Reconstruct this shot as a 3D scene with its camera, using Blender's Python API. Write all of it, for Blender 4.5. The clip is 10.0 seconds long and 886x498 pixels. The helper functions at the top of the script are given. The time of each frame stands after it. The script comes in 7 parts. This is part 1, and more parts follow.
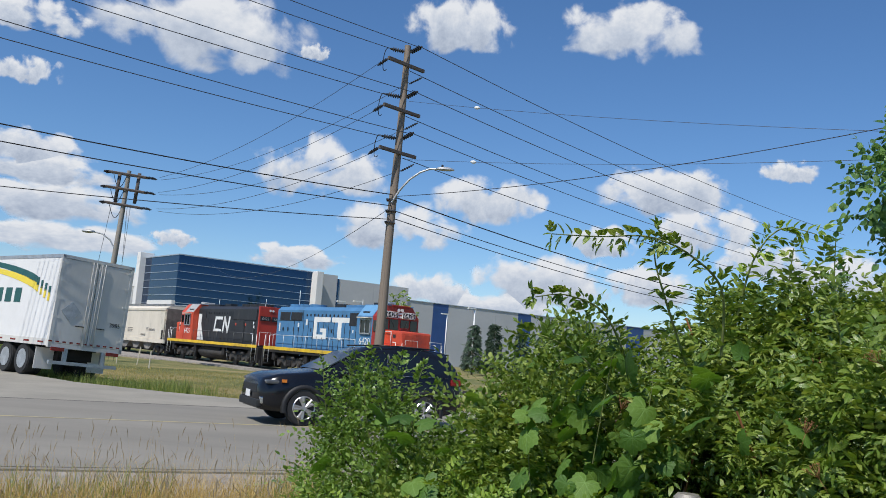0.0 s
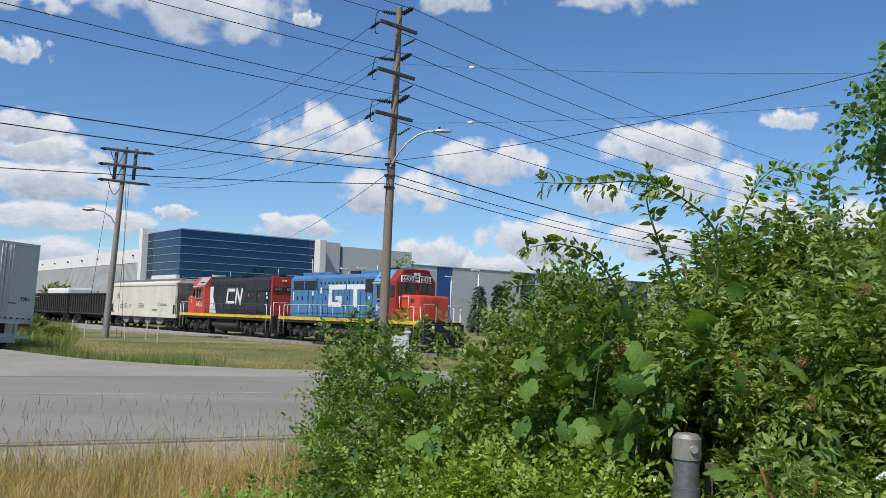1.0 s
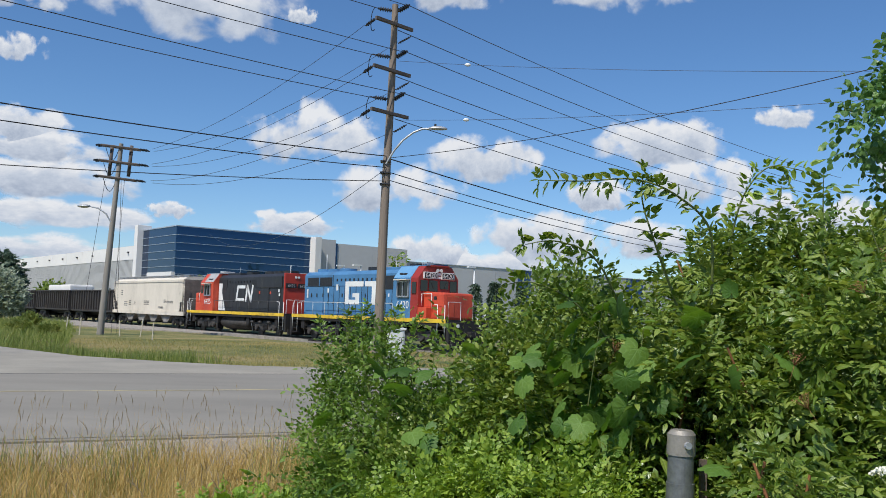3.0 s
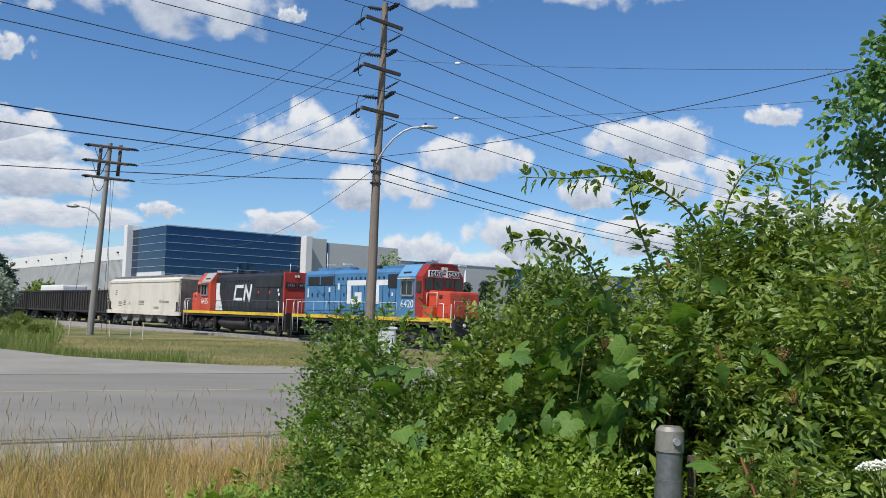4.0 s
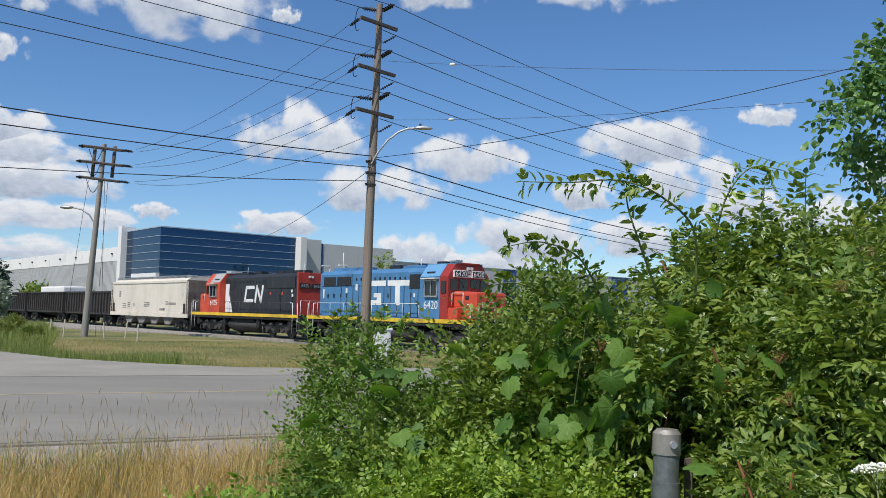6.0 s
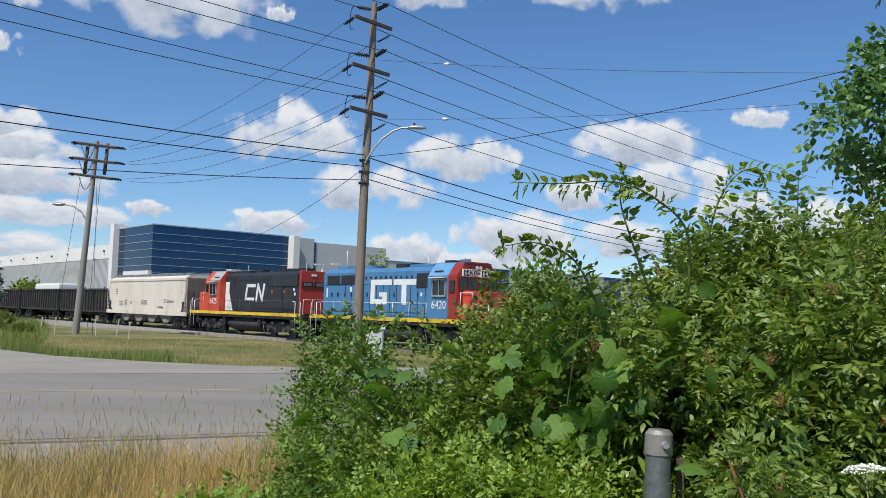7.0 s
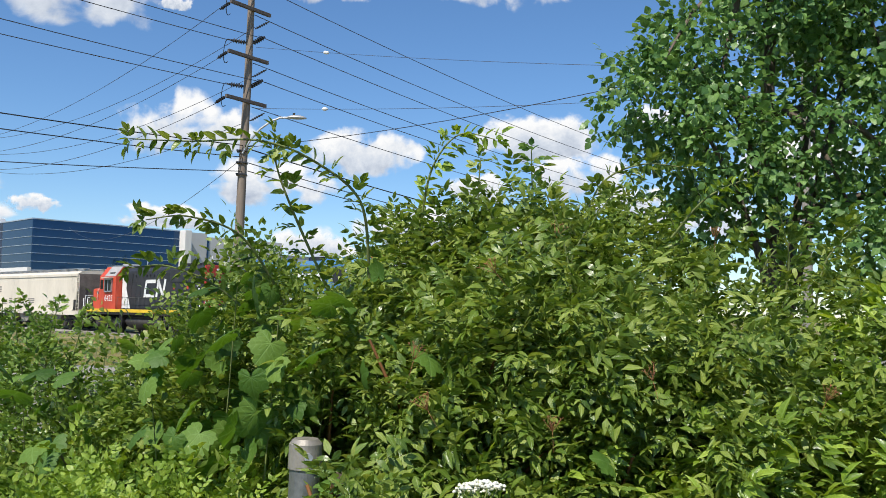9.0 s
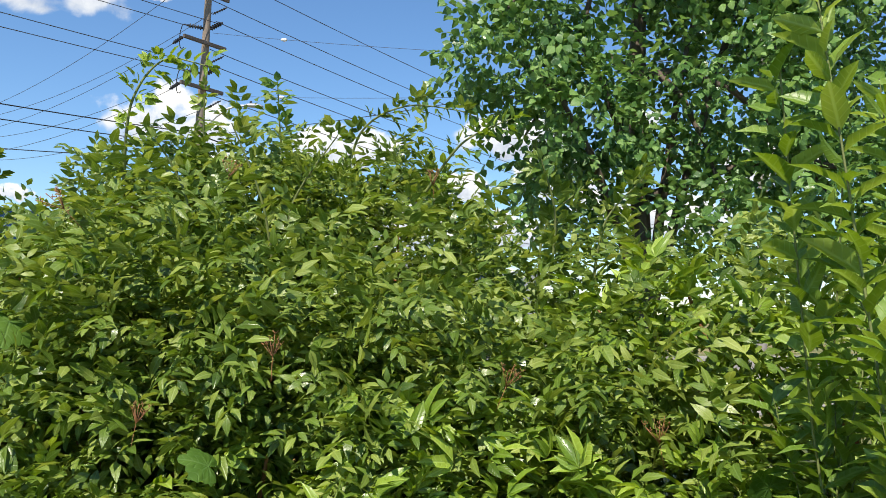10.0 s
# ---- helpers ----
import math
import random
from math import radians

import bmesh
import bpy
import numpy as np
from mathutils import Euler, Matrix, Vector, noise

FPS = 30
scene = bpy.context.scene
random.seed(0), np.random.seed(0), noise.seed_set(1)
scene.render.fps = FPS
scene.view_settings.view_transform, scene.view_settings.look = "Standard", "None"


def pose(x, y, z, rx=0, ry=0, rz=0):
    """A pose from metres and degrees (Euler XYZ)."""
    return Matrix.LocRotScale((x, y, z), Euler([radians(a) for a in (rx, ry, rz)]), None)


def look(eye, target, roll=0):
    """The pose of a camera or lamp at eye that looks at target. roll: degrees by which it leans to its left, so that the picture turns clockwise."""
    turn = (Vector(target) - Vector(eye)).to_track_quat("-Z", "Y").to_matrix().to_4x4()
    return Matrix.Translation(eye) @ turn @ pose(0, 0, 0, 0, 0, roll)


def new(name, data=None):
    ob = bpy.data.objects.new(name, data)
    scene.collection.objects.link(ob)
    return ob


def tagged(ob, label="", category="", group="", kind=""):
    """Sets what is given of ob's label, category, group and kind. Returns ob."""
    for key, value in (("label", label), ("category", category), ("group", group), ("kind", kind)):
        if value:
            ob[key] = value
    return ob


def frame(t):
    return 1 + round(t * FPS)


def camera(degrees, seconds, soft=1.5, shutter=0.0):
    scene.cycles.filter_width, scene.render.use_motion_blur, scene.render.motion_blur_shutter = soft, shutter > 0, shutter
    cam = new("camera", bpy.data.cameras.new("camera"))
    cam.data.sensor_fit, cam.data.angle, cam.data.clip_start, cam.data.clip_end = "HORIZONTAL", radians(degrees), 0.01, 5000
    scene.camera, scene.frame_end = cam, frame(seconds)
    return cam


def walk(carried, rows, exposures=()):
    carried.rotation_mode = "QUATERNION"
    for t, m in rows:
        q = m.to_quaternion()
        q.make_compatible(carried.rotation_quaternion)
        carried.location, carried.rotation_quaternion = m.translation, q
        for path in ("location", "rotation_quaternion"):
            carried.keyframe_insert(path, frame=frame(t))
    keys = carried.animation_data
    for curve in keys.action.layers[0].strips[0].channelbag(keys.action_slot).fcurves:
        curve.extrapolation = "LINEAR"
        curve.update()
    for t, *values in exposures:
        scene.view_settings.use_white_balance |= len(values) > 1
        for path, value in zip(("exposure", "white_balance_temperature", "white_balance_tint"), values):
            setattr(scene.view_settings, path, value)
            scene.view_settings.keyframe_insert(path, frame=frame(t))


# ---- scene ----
cam = camera(53.8, 10.0, soft=0.9)
PATH = [
    (0, (-0.016, 0.08, 1.673), (-0.021, 2.065, 1.912), 4.2),
    (0.5, (0.011, 0.056, 1.643), (0.005, 2.049, 1.818), 1.7),
    (1, (0.02, 0.073, 1.638), (0.014, 2.067, 1.793), 1.7),
    (1.5, (0.013, 0.077, 1.637), (0.005, 2.072, 1.788), 1.8),
    (2, (0.015, 0.073, 1.64), (0.006, 2.067, 1.79), 1.8),
    (2.5, (0.015, 0.059, 1.639), (0.01, 2.054, 1.789), 1.8),
    (4, (0.028, 0.064, 1.632), (0.053, 2.058, 1.779), 1.5),
    (4.5, (0.028, 0.054, 1.633), (0.059, 2.048, 1.781), 1.4),
    (5, (0.029, 0.056, 1.638), (0.062, 2.051, 1.785), 1.4),
    (5.5, (0.024, 0.056, 1.642), (0.057, 2.05, 1.791), 1.3),
    (7, (0.011, 0.04, 1.645), (0.064, 2.034, 1.793), 1.7),
    (7.5, (0.143, 0.055, 1.653), (0.231, 2.048, 1.804), 0.9),
    (8, (0.396, 0.075, 1.692), (0.482, 2.067, 1.843), 0.7),
    (8.5, (0.641, 0.252, 1.651), (0.759, 2.244, 1.795), 0.4),
    (9, (0.956, 0.545, 1.64), (1.229, 2.521, 1.781), 1.0),
    (9.5, (1.431, 0.767, 1.608), (1.698, 2.744, 1.746), 1.3),
    (10, (1.953, 1.045, 1.564), (2.271, 3.015, 1.7), 1.8),
]
walk(cam, [(t, look(eye, target, roll)) for t, eye, target, roll in PATH],
     exposures=[(0.0, 0.0, 6300, 10), (0.3, -0.1, 6300, 10), (0.8, 0.02, 6320, 10), (2.5, 0.03, 6320, 10), (7.5, 0.03, 6320, 10), (8.5, 0.16, 6450, 10), (9.2, 0.4, 6700, 9), (10.0, 0.6, 6900, 9)])

# ---- world, sun, exposure ----
SUN = Vector((-0.40, -0.62, 1.0)).normalized()   # towards the sun
world = bpy.data.worlds.new("sky")
scene.world = world
world.use_nodes = True
wn = world.node_tree
sky = wn.nodes.new("ShaderNodeTexSky")
sky.sky_type, sky.sun_disc = "NISHITA", False
sky.sun_elevation = math.asin(SUN.z)
sky.sun_rotation = math.atan2(SUN.x, SUN.y)
sky.air_density, sky.dust_density, sky.ozone_density = 1.0, 0.0, 8.0
rich = wn.nodes.new("ShaderNodeHueSaturation")
rich.inputs["Saturation"].default_value = 1.06
wn.links.new(sky.outputs["Color"], rich.inputs["Color"])
wn.links.new(rich.outputs["Color"], wn.nodes["Background"].inputs["Color"])
wn.nodes["Background"].inputs["Strength"].default_value = 0.112
sun = new("sun", bpy.data.lights.new("sun", "SUN"))
sun.data.energy, sun.data.angle, sun.data.color = 4.7, radians(0.53), (1.0, 0.95, 0.87)
sun.matrix_world = look(SUN * 60, (0, 0, 0))
scene.view_settings.exposure = 0.0


# ---- materials ----
def nodes_of(name):
    m = bpy.data.materials.new(name)
    m.use_nodes = True
    t = m.node_tree
    return m, t, t.nodes["Principled BSDF"]


def put(t, kind, **sets):
    n = t.nodes.new(kind)
    for k, v in sets.items():
        n.inputs[k.replace("_", " ")].default_value = v
    return n


def ramp(t, source, stops):
    r = t.nodes.new("ShaderNodeValToRGB")
    e = r.color_ramp.elements
    while len(e) < len(stops):
        e.new(0.5)
    for i, (p, c) in enumerate(stops):
        e[i].position, e[i].color = p, (*c, 1)
    t.links.new(source, r.inputs["Fac"])
    return r.outputs["Color"]


def paint(name, a, b=None, rough=0.6, metal=0.0, scale=3.0, fine=40.0, bump=0.15, dirt=None, stretch=(1, 1, 1), spec=0.5, random_amount=0.0):
    """Two tones in large patches, a fine grain, a slight relief and, if given, streaks of dirt."""
    m, t, s = nodes_of(name)
    b = b or tuple(v * 0.8 for v in a)
    co = t.nodes.new("ShaderNodeTexCoord")
    mp = put(t, "ShaderNodeMapping", Scale=stretch)
    t.links.new(co.outputs["Object"], mp.inputs["Vector"])
    n1 = put(t, "ShaderNodeTexNoise", Scale=scale, Detail=5.0, Roughness=0.6)
    n2 = put(t, "ShaderNodeTexNoise", Scale=fine, Detail=4.0, Roughness=0.7)
    for n in (n1, n2):
        t.links.new(mp.outputs["Vector"], n.inputs["Vector"])
    mix = t.nodes.new("ShaderNodeMath")
    mix.operation = "MULTIPLY_ADD"
    mix.inputs[1].default_value, mix.inputs[2].default_value = 0.45, -0.225
    t.links.new(n2.outputs["Fac"], mix.inputs[0])
    add = t.nodes.new("ShaderNodeMath")
    t.links.new(n1.outputs["Fac"], add.inputs[0])
    t.links.new(mix.outputs[0], add.inputs[1])
    stops = [(0.32, b), (0.68, a)] if not dirt else [(0.27, dirt), (0.42, b), (0.68, a)]
    colour = ramp(t, add.outputs[0], stops)
    if random_amount:
        info = t.nodes.new("ShaderNodeObjectInfo")
        hsv = t.nodes.new("ShaderNodeHueSaturation")
        ma = t.nodes.new("ShaderNodeMath")
        ma.operation = "MULTIPLY_ADD"
        ma.inputs[1].default_value, ma.inputs[2].default_value = random_amount, 1 - random_amount / 2
        t.links.new(info.outputs["Random"], ma.inputs[0])
        t.links.new(ma.outputs[0], hsv.inputs["Value"])
        t.links.new(colour, hsv.inputs["Color"])
        colour = hsv.outputs["Color"]
    t.links.new(colour, s.inputs["Base Color"])
    s.inputs["Roughness"].default_value, s.inputs["Metallic"].default_value = rough, metal
    s.inputs["Specular IOR Level"].default_value = spec
    bp = put(t, "ShaderNodeBump", Strength=bump, Distance=0.02)
    t.links.new(add.outputs[0], bp.inputs["Height"])
    t.links.new(bp.outputs["Normal"], s.inputs["Normal"])
    return m


def leafy(name, a, b, c, rough=0.36, through_light=0.33, grain=60.0, side_veins=7.0):
    """Leaf: colour varies from leaf to leaf and along its veins, light passes through.
    The mesh attribute "blade" holds the way along the leaf, the way across it, and 1."""
    m, t, s = nodes_of(name)
    N, L = t.nodes.new, t.links.new

    def mth(op, *values):
        n = N("ShaderNodeMath")
        n.operation = op
        for i, v in enumerate(values):
            if isinstance(v, (int, float)):
                n.inputs[i].default_value = v
            else:
                L(v, n.inputs[i])
        return n.outputs[0]

    def ease(v, lo, hi):
        r = N("ShaderNodeMapRange")
        r.interpolation_type = "SMOOTHSTEP"
        r.inputs["From Min"].default_value, r.inputs["From Max"].default_value = lo, hi
        L(v, r.inputs["Value"])
        return r.outputs[0]
    g = N("ShaderNodeNewGeometry")
    co = N("ShaderNodeTexCoord")
    n = put(t, "ShaderNodeTexNoise", Scale=2.6, Detail=4.0)
    L(co.outputs["Object"], n.inputs["Vector"])
    f = put(t, "ShaderNodeTexNoise", Scale=grain, Detail=3.0)
    L(co.outputs["Object"], f.inputs["Vector"])
    tone = mth("MULTIPLY_ADD", n.outputs["Fac"], 0.62, -0.12)
    tone = mth("MULTIPLY_ADD", f.outputs["Fac"], 0.25, tone)
    tone = mth("MULTIPLY_ADD", g.outputs["Random Per Island"], 0.58, tone)
    col = ramp(t, tone, [(0.2, a), (0.55, b), (0.95, c)])
    at = N("ShaderNodeAttribute")
    at.attribute_name = "blade"
    sep = N("ShaderNodeSeparateXYZ")
    L(at.outputs["Vector"], sep.inputs[0])
    across = mth("ABSOLUTE", sep.outputs["Y"])
    rib = ease(across, 0.035, 0.008)
    saw = mth("ABSOLUTE", mth("SUBTRACT", mth("FRACT", mth("MULTIPLY", mth("SUBTRACT", sep.outputs["X"], mth("MULTIPLY", across, 0.8)), side_veins)), 0.5))
    vein = mth("MULTIPLY", mth("MAXIMUM", rib, mth("MULTIPLY", ease(saw, 0.14, 0.02), 0.55)), sep.outputs["Z"])
    pale = N("ShaderNodeHueSaturation")
    pale.inputs["Saturation"].default_value, pale.inputs["Value"].default_value = 0.85, 1.55
    L(col, pale.inputs["Color"])
    L(mth("MULTIPLY", vein, 0.5), pale.inputs["Fac"])
    col = pale.outputs["Color"]
    L(col, s.inputs["Base Color"])
    L(mth("MULTIPLY_ADD", g.outputs["Random Per Island"], 0.2, rough - 0.1), s.inputs["Roughness"])
    s.inputs["Specular IOR Level"].default_value = 0.5
    tr = N("ShaderNodeBsdfTranslucent")
    bright = N("ShaderNodeHueSaturation")
    bright.inputs["Hue"].default_value, bright.inputs["Saturation"].default_value, bright.inputs["Value"].default_value = 0.485, 1.1, 1.5
    L(col, bright.inputs["Color"])
    L(bright.outputs["Color"], tr.inputs["Color"])
    mx = N("ShaderNodeMixShader")
    mx.inputs[0].default_value = through_light
    L(s.outputs[0], mx.inputs[1])
    L(tr.outputs[0], mx.inputs[2])
    L(mx.outputs[0], t.nodes["Material Output"].inputs["Surface"])
    bp = put(t, "ShaderNodeBump", Strength=0.35, Distance=0.004)
    L(mth("SUBTRACT", mth("MULTIPLY", f.outputs["Fac"], 0.6), vein), bp.inputs["Height"])
    L(bp.outputs["Normal"], s.inputs["Normal"])
    return m


TAR = paint("faded_tar", (0.12, 0.112, 0.1), (0.075, 0.07, 0.062), 0.8, scale=2, fine=14)
ASPHALT = paint("asphalt", (0.25, 0.229, 0.19), (0.196, 0.18, 0.15), 0.9, scale=0.35, fine=18, bump=0.1, stretch=(0.35, 1.6, 1))
ASPHALT_PALE = paint("worn_asphalt", (0.31, 0.283, 0.23), (0.235, 0.216, 0.178), 0.92, scale=0.5, fine=15, bump=0.15)
GRAVEL = paint("gravel", (0.36, 0.32, 0.27), (0.2, 0.18, 0.155), 0.95, scale=3.0, fine=60, bump=0.6)
BALLAST = paint("ballast", (0.24, 0.215, 0.19), (0.1, 0.09, 0.08), 0.95, scale=6, fine=30, bump=0.8)
YELLOW_LINE = paint("worn_yellow_line", (0.48, 0.4, 0.2), (0.27, 0.25, 0.19), 0.85, scale=2, fine=25)
WOOD_POLE = paint("weathered_pole_wood", (0.25, 0.2, 0.16), (0.17, 0.135, 0.105), 0.9, scale=3, fine=14, bump=0.4, stretch=(6, 6, 0.15))
WOOD_GREY = paint("grey_pole_wood", (0.29, 0.265, 0.23), (0.21, 0.19, 0.165), 0.9, scale=3, fine=14, bump=0.4, stretch=(6, 6, 0.15))
ARM_WOOD = paint("crossarm_wood", (0.13, 0.105, 0.09), (0.05, 0.042, 0.04), 0.85, scale=4, fine=25, bump=0.4, stretch=(0.6, 6, 6))
DARK_STEEL = paint("dark_steel", (0.05, 0.052, 0.058), (0.025, 0.026, 0.03), 0.55, 0.4, scale=4)
GALVANISED = paint("galvanised_steel", (0.52, 0.53, 0.54), (0.36, 0.37, 0.38), 0.5, 0.6, scale=5)
WHITE_PLASTIC = paint("white_fitting", (0.8, 0.8, 0.78), (0.65, 0.65, 0.63), 0.4)
CABLE = paint("black_cable", (0.02, 0.02, 0.022), (0.012, 0.012, 0.013), 0.6)
WIRE = paint("aluminium_wire", (0.09, 0.09, 0.1), (0.06, 0.06, 0.065), 0.5, 0.5)
BLUE = paint("faded_blue_paint", (0.075, 0.21, 0.39), (0.062, 0.175, 0.33), 0.55, scale=0.9, fine=14, bump=0.05, dirt=(0.06, 0.14, 0.24), stretch=(1, 1, 0.35))
RED = paint("red_orange_paint", (0.62, 0.085, 0.035), (0.5, 0.06, 0.028), 0.5, scale=1.0, fine=16, bump=0.05, dirt=(0.33, 0.05, 0.03), stretch=(1, 1, 0.4))
DARK_RED = paint("deep_red_paint", (0.36, 0.035, 0.025), (0.27, 0.026, 0.02), 0.5, scale=1.0, fine=16, bump=0.05, stretch=(1, 1, 0.4))
BLACK = paint("black_body_paint", (0.035, 0.036, 0.04), (0.02, 0.02, 0.023), 0.5, scale=1.0, fine=14, bump=0.05, dirt=(0.06, 0.055, 0.05), stretch=(1, 1, 0.35))
WHITE = paint("white_paint", (0.78, 0.78, 0.76), (0.66, 0.66, 0.64), 0.5, scale=1.5, fine=14, bump=0.04)
YELLOW = paint("yellow_sill_paint", (0.78, 0.52, 0.03), (0.62, 0.4, 0.03), 0.5, scale=1.5, fine=14, dirt=(0.3, 0.2, 0.05))
# lighter copy of the running gear's colour, with its highlights painted in
GEAR = paint("highlit_side_frame", (0.075, 0.067, 0.06), (0.03, 0.027, 0.025), 0.65, scale=4, fine=25, bump=0.3)
ROOF_GREY = paint("pale_grey_roof_paint", (0.42, 0.41, 0.4), (0.3, 0.29, 0.28), 0.55, scale=2, fine=18)
# the body blue made lighter, for the sun on the sloping cab roof
SUNLIT_BLUE = paint("sunlit_blue_paint", (0.15, 0.33, 0.53), (0.11, 0.26, 0.44), 0.5, scale=1.2, fine=16)
# hopper ends, a darker brown than the cream sides
HOPPER_END = paint("brown_car_end", (0.2, 0.17, 0.145), (0.13, 0.11, 0.095), 0.8, scale=1.2, fine=12, dirt=(0.1, 0.075, 0.06))
CHUTE = paint("dusty_grey_chute", (0.3, 0.28, 0.25), (0.2, 0.185, 0.165), 0.8, scale=1.5, fine=14, dirt=(0.1, 0.09, 0.08))
RAIL_DARK = paint("worn_black_handrail", (0.1, 0.1, 0.1), (0.06, 0.06, 0.06), 0.5)
HOOD_RED = paint("mid_red_paint", (0.46, 0.045, 0.028), (0.36, 0.035, 0.022), 0.5, scale=1.0, fine=16, bump=0.05, dirt=(0.2, 0.03, 0.02), stretch=(1, 1, 0.4))
GRIME = paint("grimy_running_gear", (0.022, 0.019, 0.018), (0.009, 0.0085, 0.008), 0.8, scale=3, fine=20, bump=0.3)
WHEEL_STEEL = paint("wheel_steel", (0.12, 0.105, 0.09), (0.05, 0.045, 0.04), 0.5, 0.6, scale=4)
GRILLE = paint("dark_grille", (0.025, 0.027, 0.03), (0.012, 0.013, 0.015), 0.6, scale=6, fine=60, bump=0.4)
HOPPER = paint("cream_hopper_paint", (0.68, 0.62, 0.515), (0.6, 0.545, 0.45), 0.7, scale=0.7, fine=9, bump=0.05, dirt=(0.42, 0.38, 0.32), stretch=(1, 1, 0.3))
GONDOLA = paint("black_gondola_paint", (0.05, 0.045, 0.042), (0.024, 0.022, 0.021), 0.8, scale=1.2, fine=10, bump=0.15, dirt=(0.09, 0.065, 0.05), stretch=(1, 1, 0.4))
PANEL_WHITE = paint("white_wall_panel", (0.74, 0.72, 0.69), (0.68, 0.66, 0.63), 0.8, scale=0.12, fine=2.0, bump=0.03)
PANEL_GREY = paint("grey_wall_panel", (0.5, 0.5, 0.5), (0.45, 0.45, 0.45), 0.8, scale=0.12, fine=2.0, bump=0.03)
PANEL_RIB = paint("ribbed_grey_panel", (0.47, 0.47, 0.46), (0.39, 0.39, 0.385), 0.75, scale=0.2, fine=3.0, bump=0.05)
BLUE_PANEL = paint("blue_wall_panel", (0.03, 0.085, 0.26), (0.025, 0.07, 0.21), 0.5, scale=0.2, fine=3.0, bump=0.03)
MULLION = paint("pale_mullion", (0.45, 0.5, 0.56), (0.4, 0.44, 0.5), 0.4, 0.3)
TRAILER_WHITE = paint("white_trailer_side", (0.72, 0.71, 0.69), (0.66, 0.65, 0.63), 0.5, scale=0.8, fine=8, bump=0.03)
TRAILER_DOOR = paint("grey_trailer_door", (0.6, 0.58, 0.535), (0.53, 0.515, 0.475), 0.75, scale=1.0, fine=9, bump=0.04, stretch=(1, 1, 0.3))
TRAILER_GREEN = paint("dark_green_print", (0.02, 0.1, 0.09), (0.015, 0.08, 0.075), 0.5)
TRAILER_YELLOW = paint("yellow_print", (0.8, 0.62, 0.05), (0.72, 0.55, 0.05), 0.5)
TYRE = paint("tyre_rubber", (0.028, 0.028, 0.029), (0.016, 0.016, 0.017), 0.85, scale=6, bump=0.2)
CAR_PAINT = paint("black_car_paint", (0.008, 0.009, 0.012), (0.006, 0.0065, 0.009), 0.2, 0.0, scale=2, bump=0.0, spec=0.45)
CAR_TRIM = paint("black_trim", (0.014, 0.014, 0.015), (0.01, 0.01, 0.011), 0.6)
ALLOY = paint("alloy_rim", (0.62, 0.62, 0.63), (0.5, 0.5, 0.51), 0.3, 0.8)
RED_LENS = paint("red_lens", (0.22, 0.01, 0.01), (0.16, 0.008, 0.008), 0.2)
AMBER_LENS = paint("amber_lens", (0.7, 0.22, 0.03), (0.6, 0.18, 0.02), 0.25)
CHROME = paint("chrome_strip", (0.7, 0.7, 0.7), (0.6, 0.6, 0.6), 0.2, 1.0)
BARK = paint("bark", (0.15, 0.115, 0.085), (0.06, 0.048, 0.038), 0.9, scale=6, fine=40, bump=0.6, stretch=(2, 2, 0.6))
GREEN_STEM = paint("green_stem", (0.2, 0.24, 0.07), (0.13, 0.15, 0.05), 0.7, scale=8)
RED_STEM = paint("reddish_stem", (0.32, 0.14, 0.05), (0.2, 0.08, 0.035), 0.7, scale=8)
STAKE = paint("pale_stake_wood", (0.55, 0.5, 0.4), (0.4, 0.36, 0.29), 0.8)
PIPE_GREY = paint("galvanised_pipe", (0.27, 0.28, 0.28), (0.17, 0.18, 0.185), 0.45, 0.5, scale=9, fine=60, bump=0.1, dirt=(0.1, 0.105, 0.105))
PIPE_CAP = paint("weathered_pipe_cap", (0.36, 0.33, 0.29), (0.24, 0.22, 0.19), 0.5, 0.4, scale=9, fine=60, bump=0.15)
CABINET = paint("pale_metal_cabinet", (0.68, 0.68, 0.66), (0.58, 0.58, 0.56), 0.5, 0.1, scale=2)
UMBEL = paint("cream_blossom", (0.85, 0.84, 0.74), (0.7, 0.7, 0.55), 0.8, scale=20)
SEED = paint("straw_seed", (0.36, 0.28, 0.16), (0.22, 0.165, 0.095), 0.9, scale=10)


def glass_like(name, colour, rough, spec=0.8, wave=0.0):
    m, t, s = nodes_of(name)
    s.inputs["Base Color"].default_value = (*colour, 1)
    s.inputs["Roughness"].default_value = rough
    s.inputs["Specular IOR Level"].default_value = spec
    co = t.nodes.new("ShaderNodeTexCoord")
    n = put(t, "ShaderNodeTexNoise", Scale=0.6, Detail=2.0)
    t.links.new(co.outputs["Object"], n.inputs["Vector"])
    bp = put(t, "ShaderNodeBump", Strength=wave, Distance=0.02)
    t.links.new(n.outputs["Fac"], bp.inputs["Height"])
    t.links.new(bp.outputs["Normal"], s.inputs["Normal"])
    return m


CURTAIN_GLASS = glass_like("blue_curtain_glass", (0.023, 0.06, 0.132), 0.06, 0.5, 0.1)
CURTAIN_GLASS.node_tree.nodes["Principled BSDF"].inputs["Metallic"].default_value = 0.75
HEADLAMP = glass_like("headlamp_glass", (0.1, 0.105, 0.11), 0.12, 0.8, 0.3)
DARK_GLASS = glass_like("dark_window_glass", (0.008, 0.011, 0.014), 0.05, 0.6, 0.02)

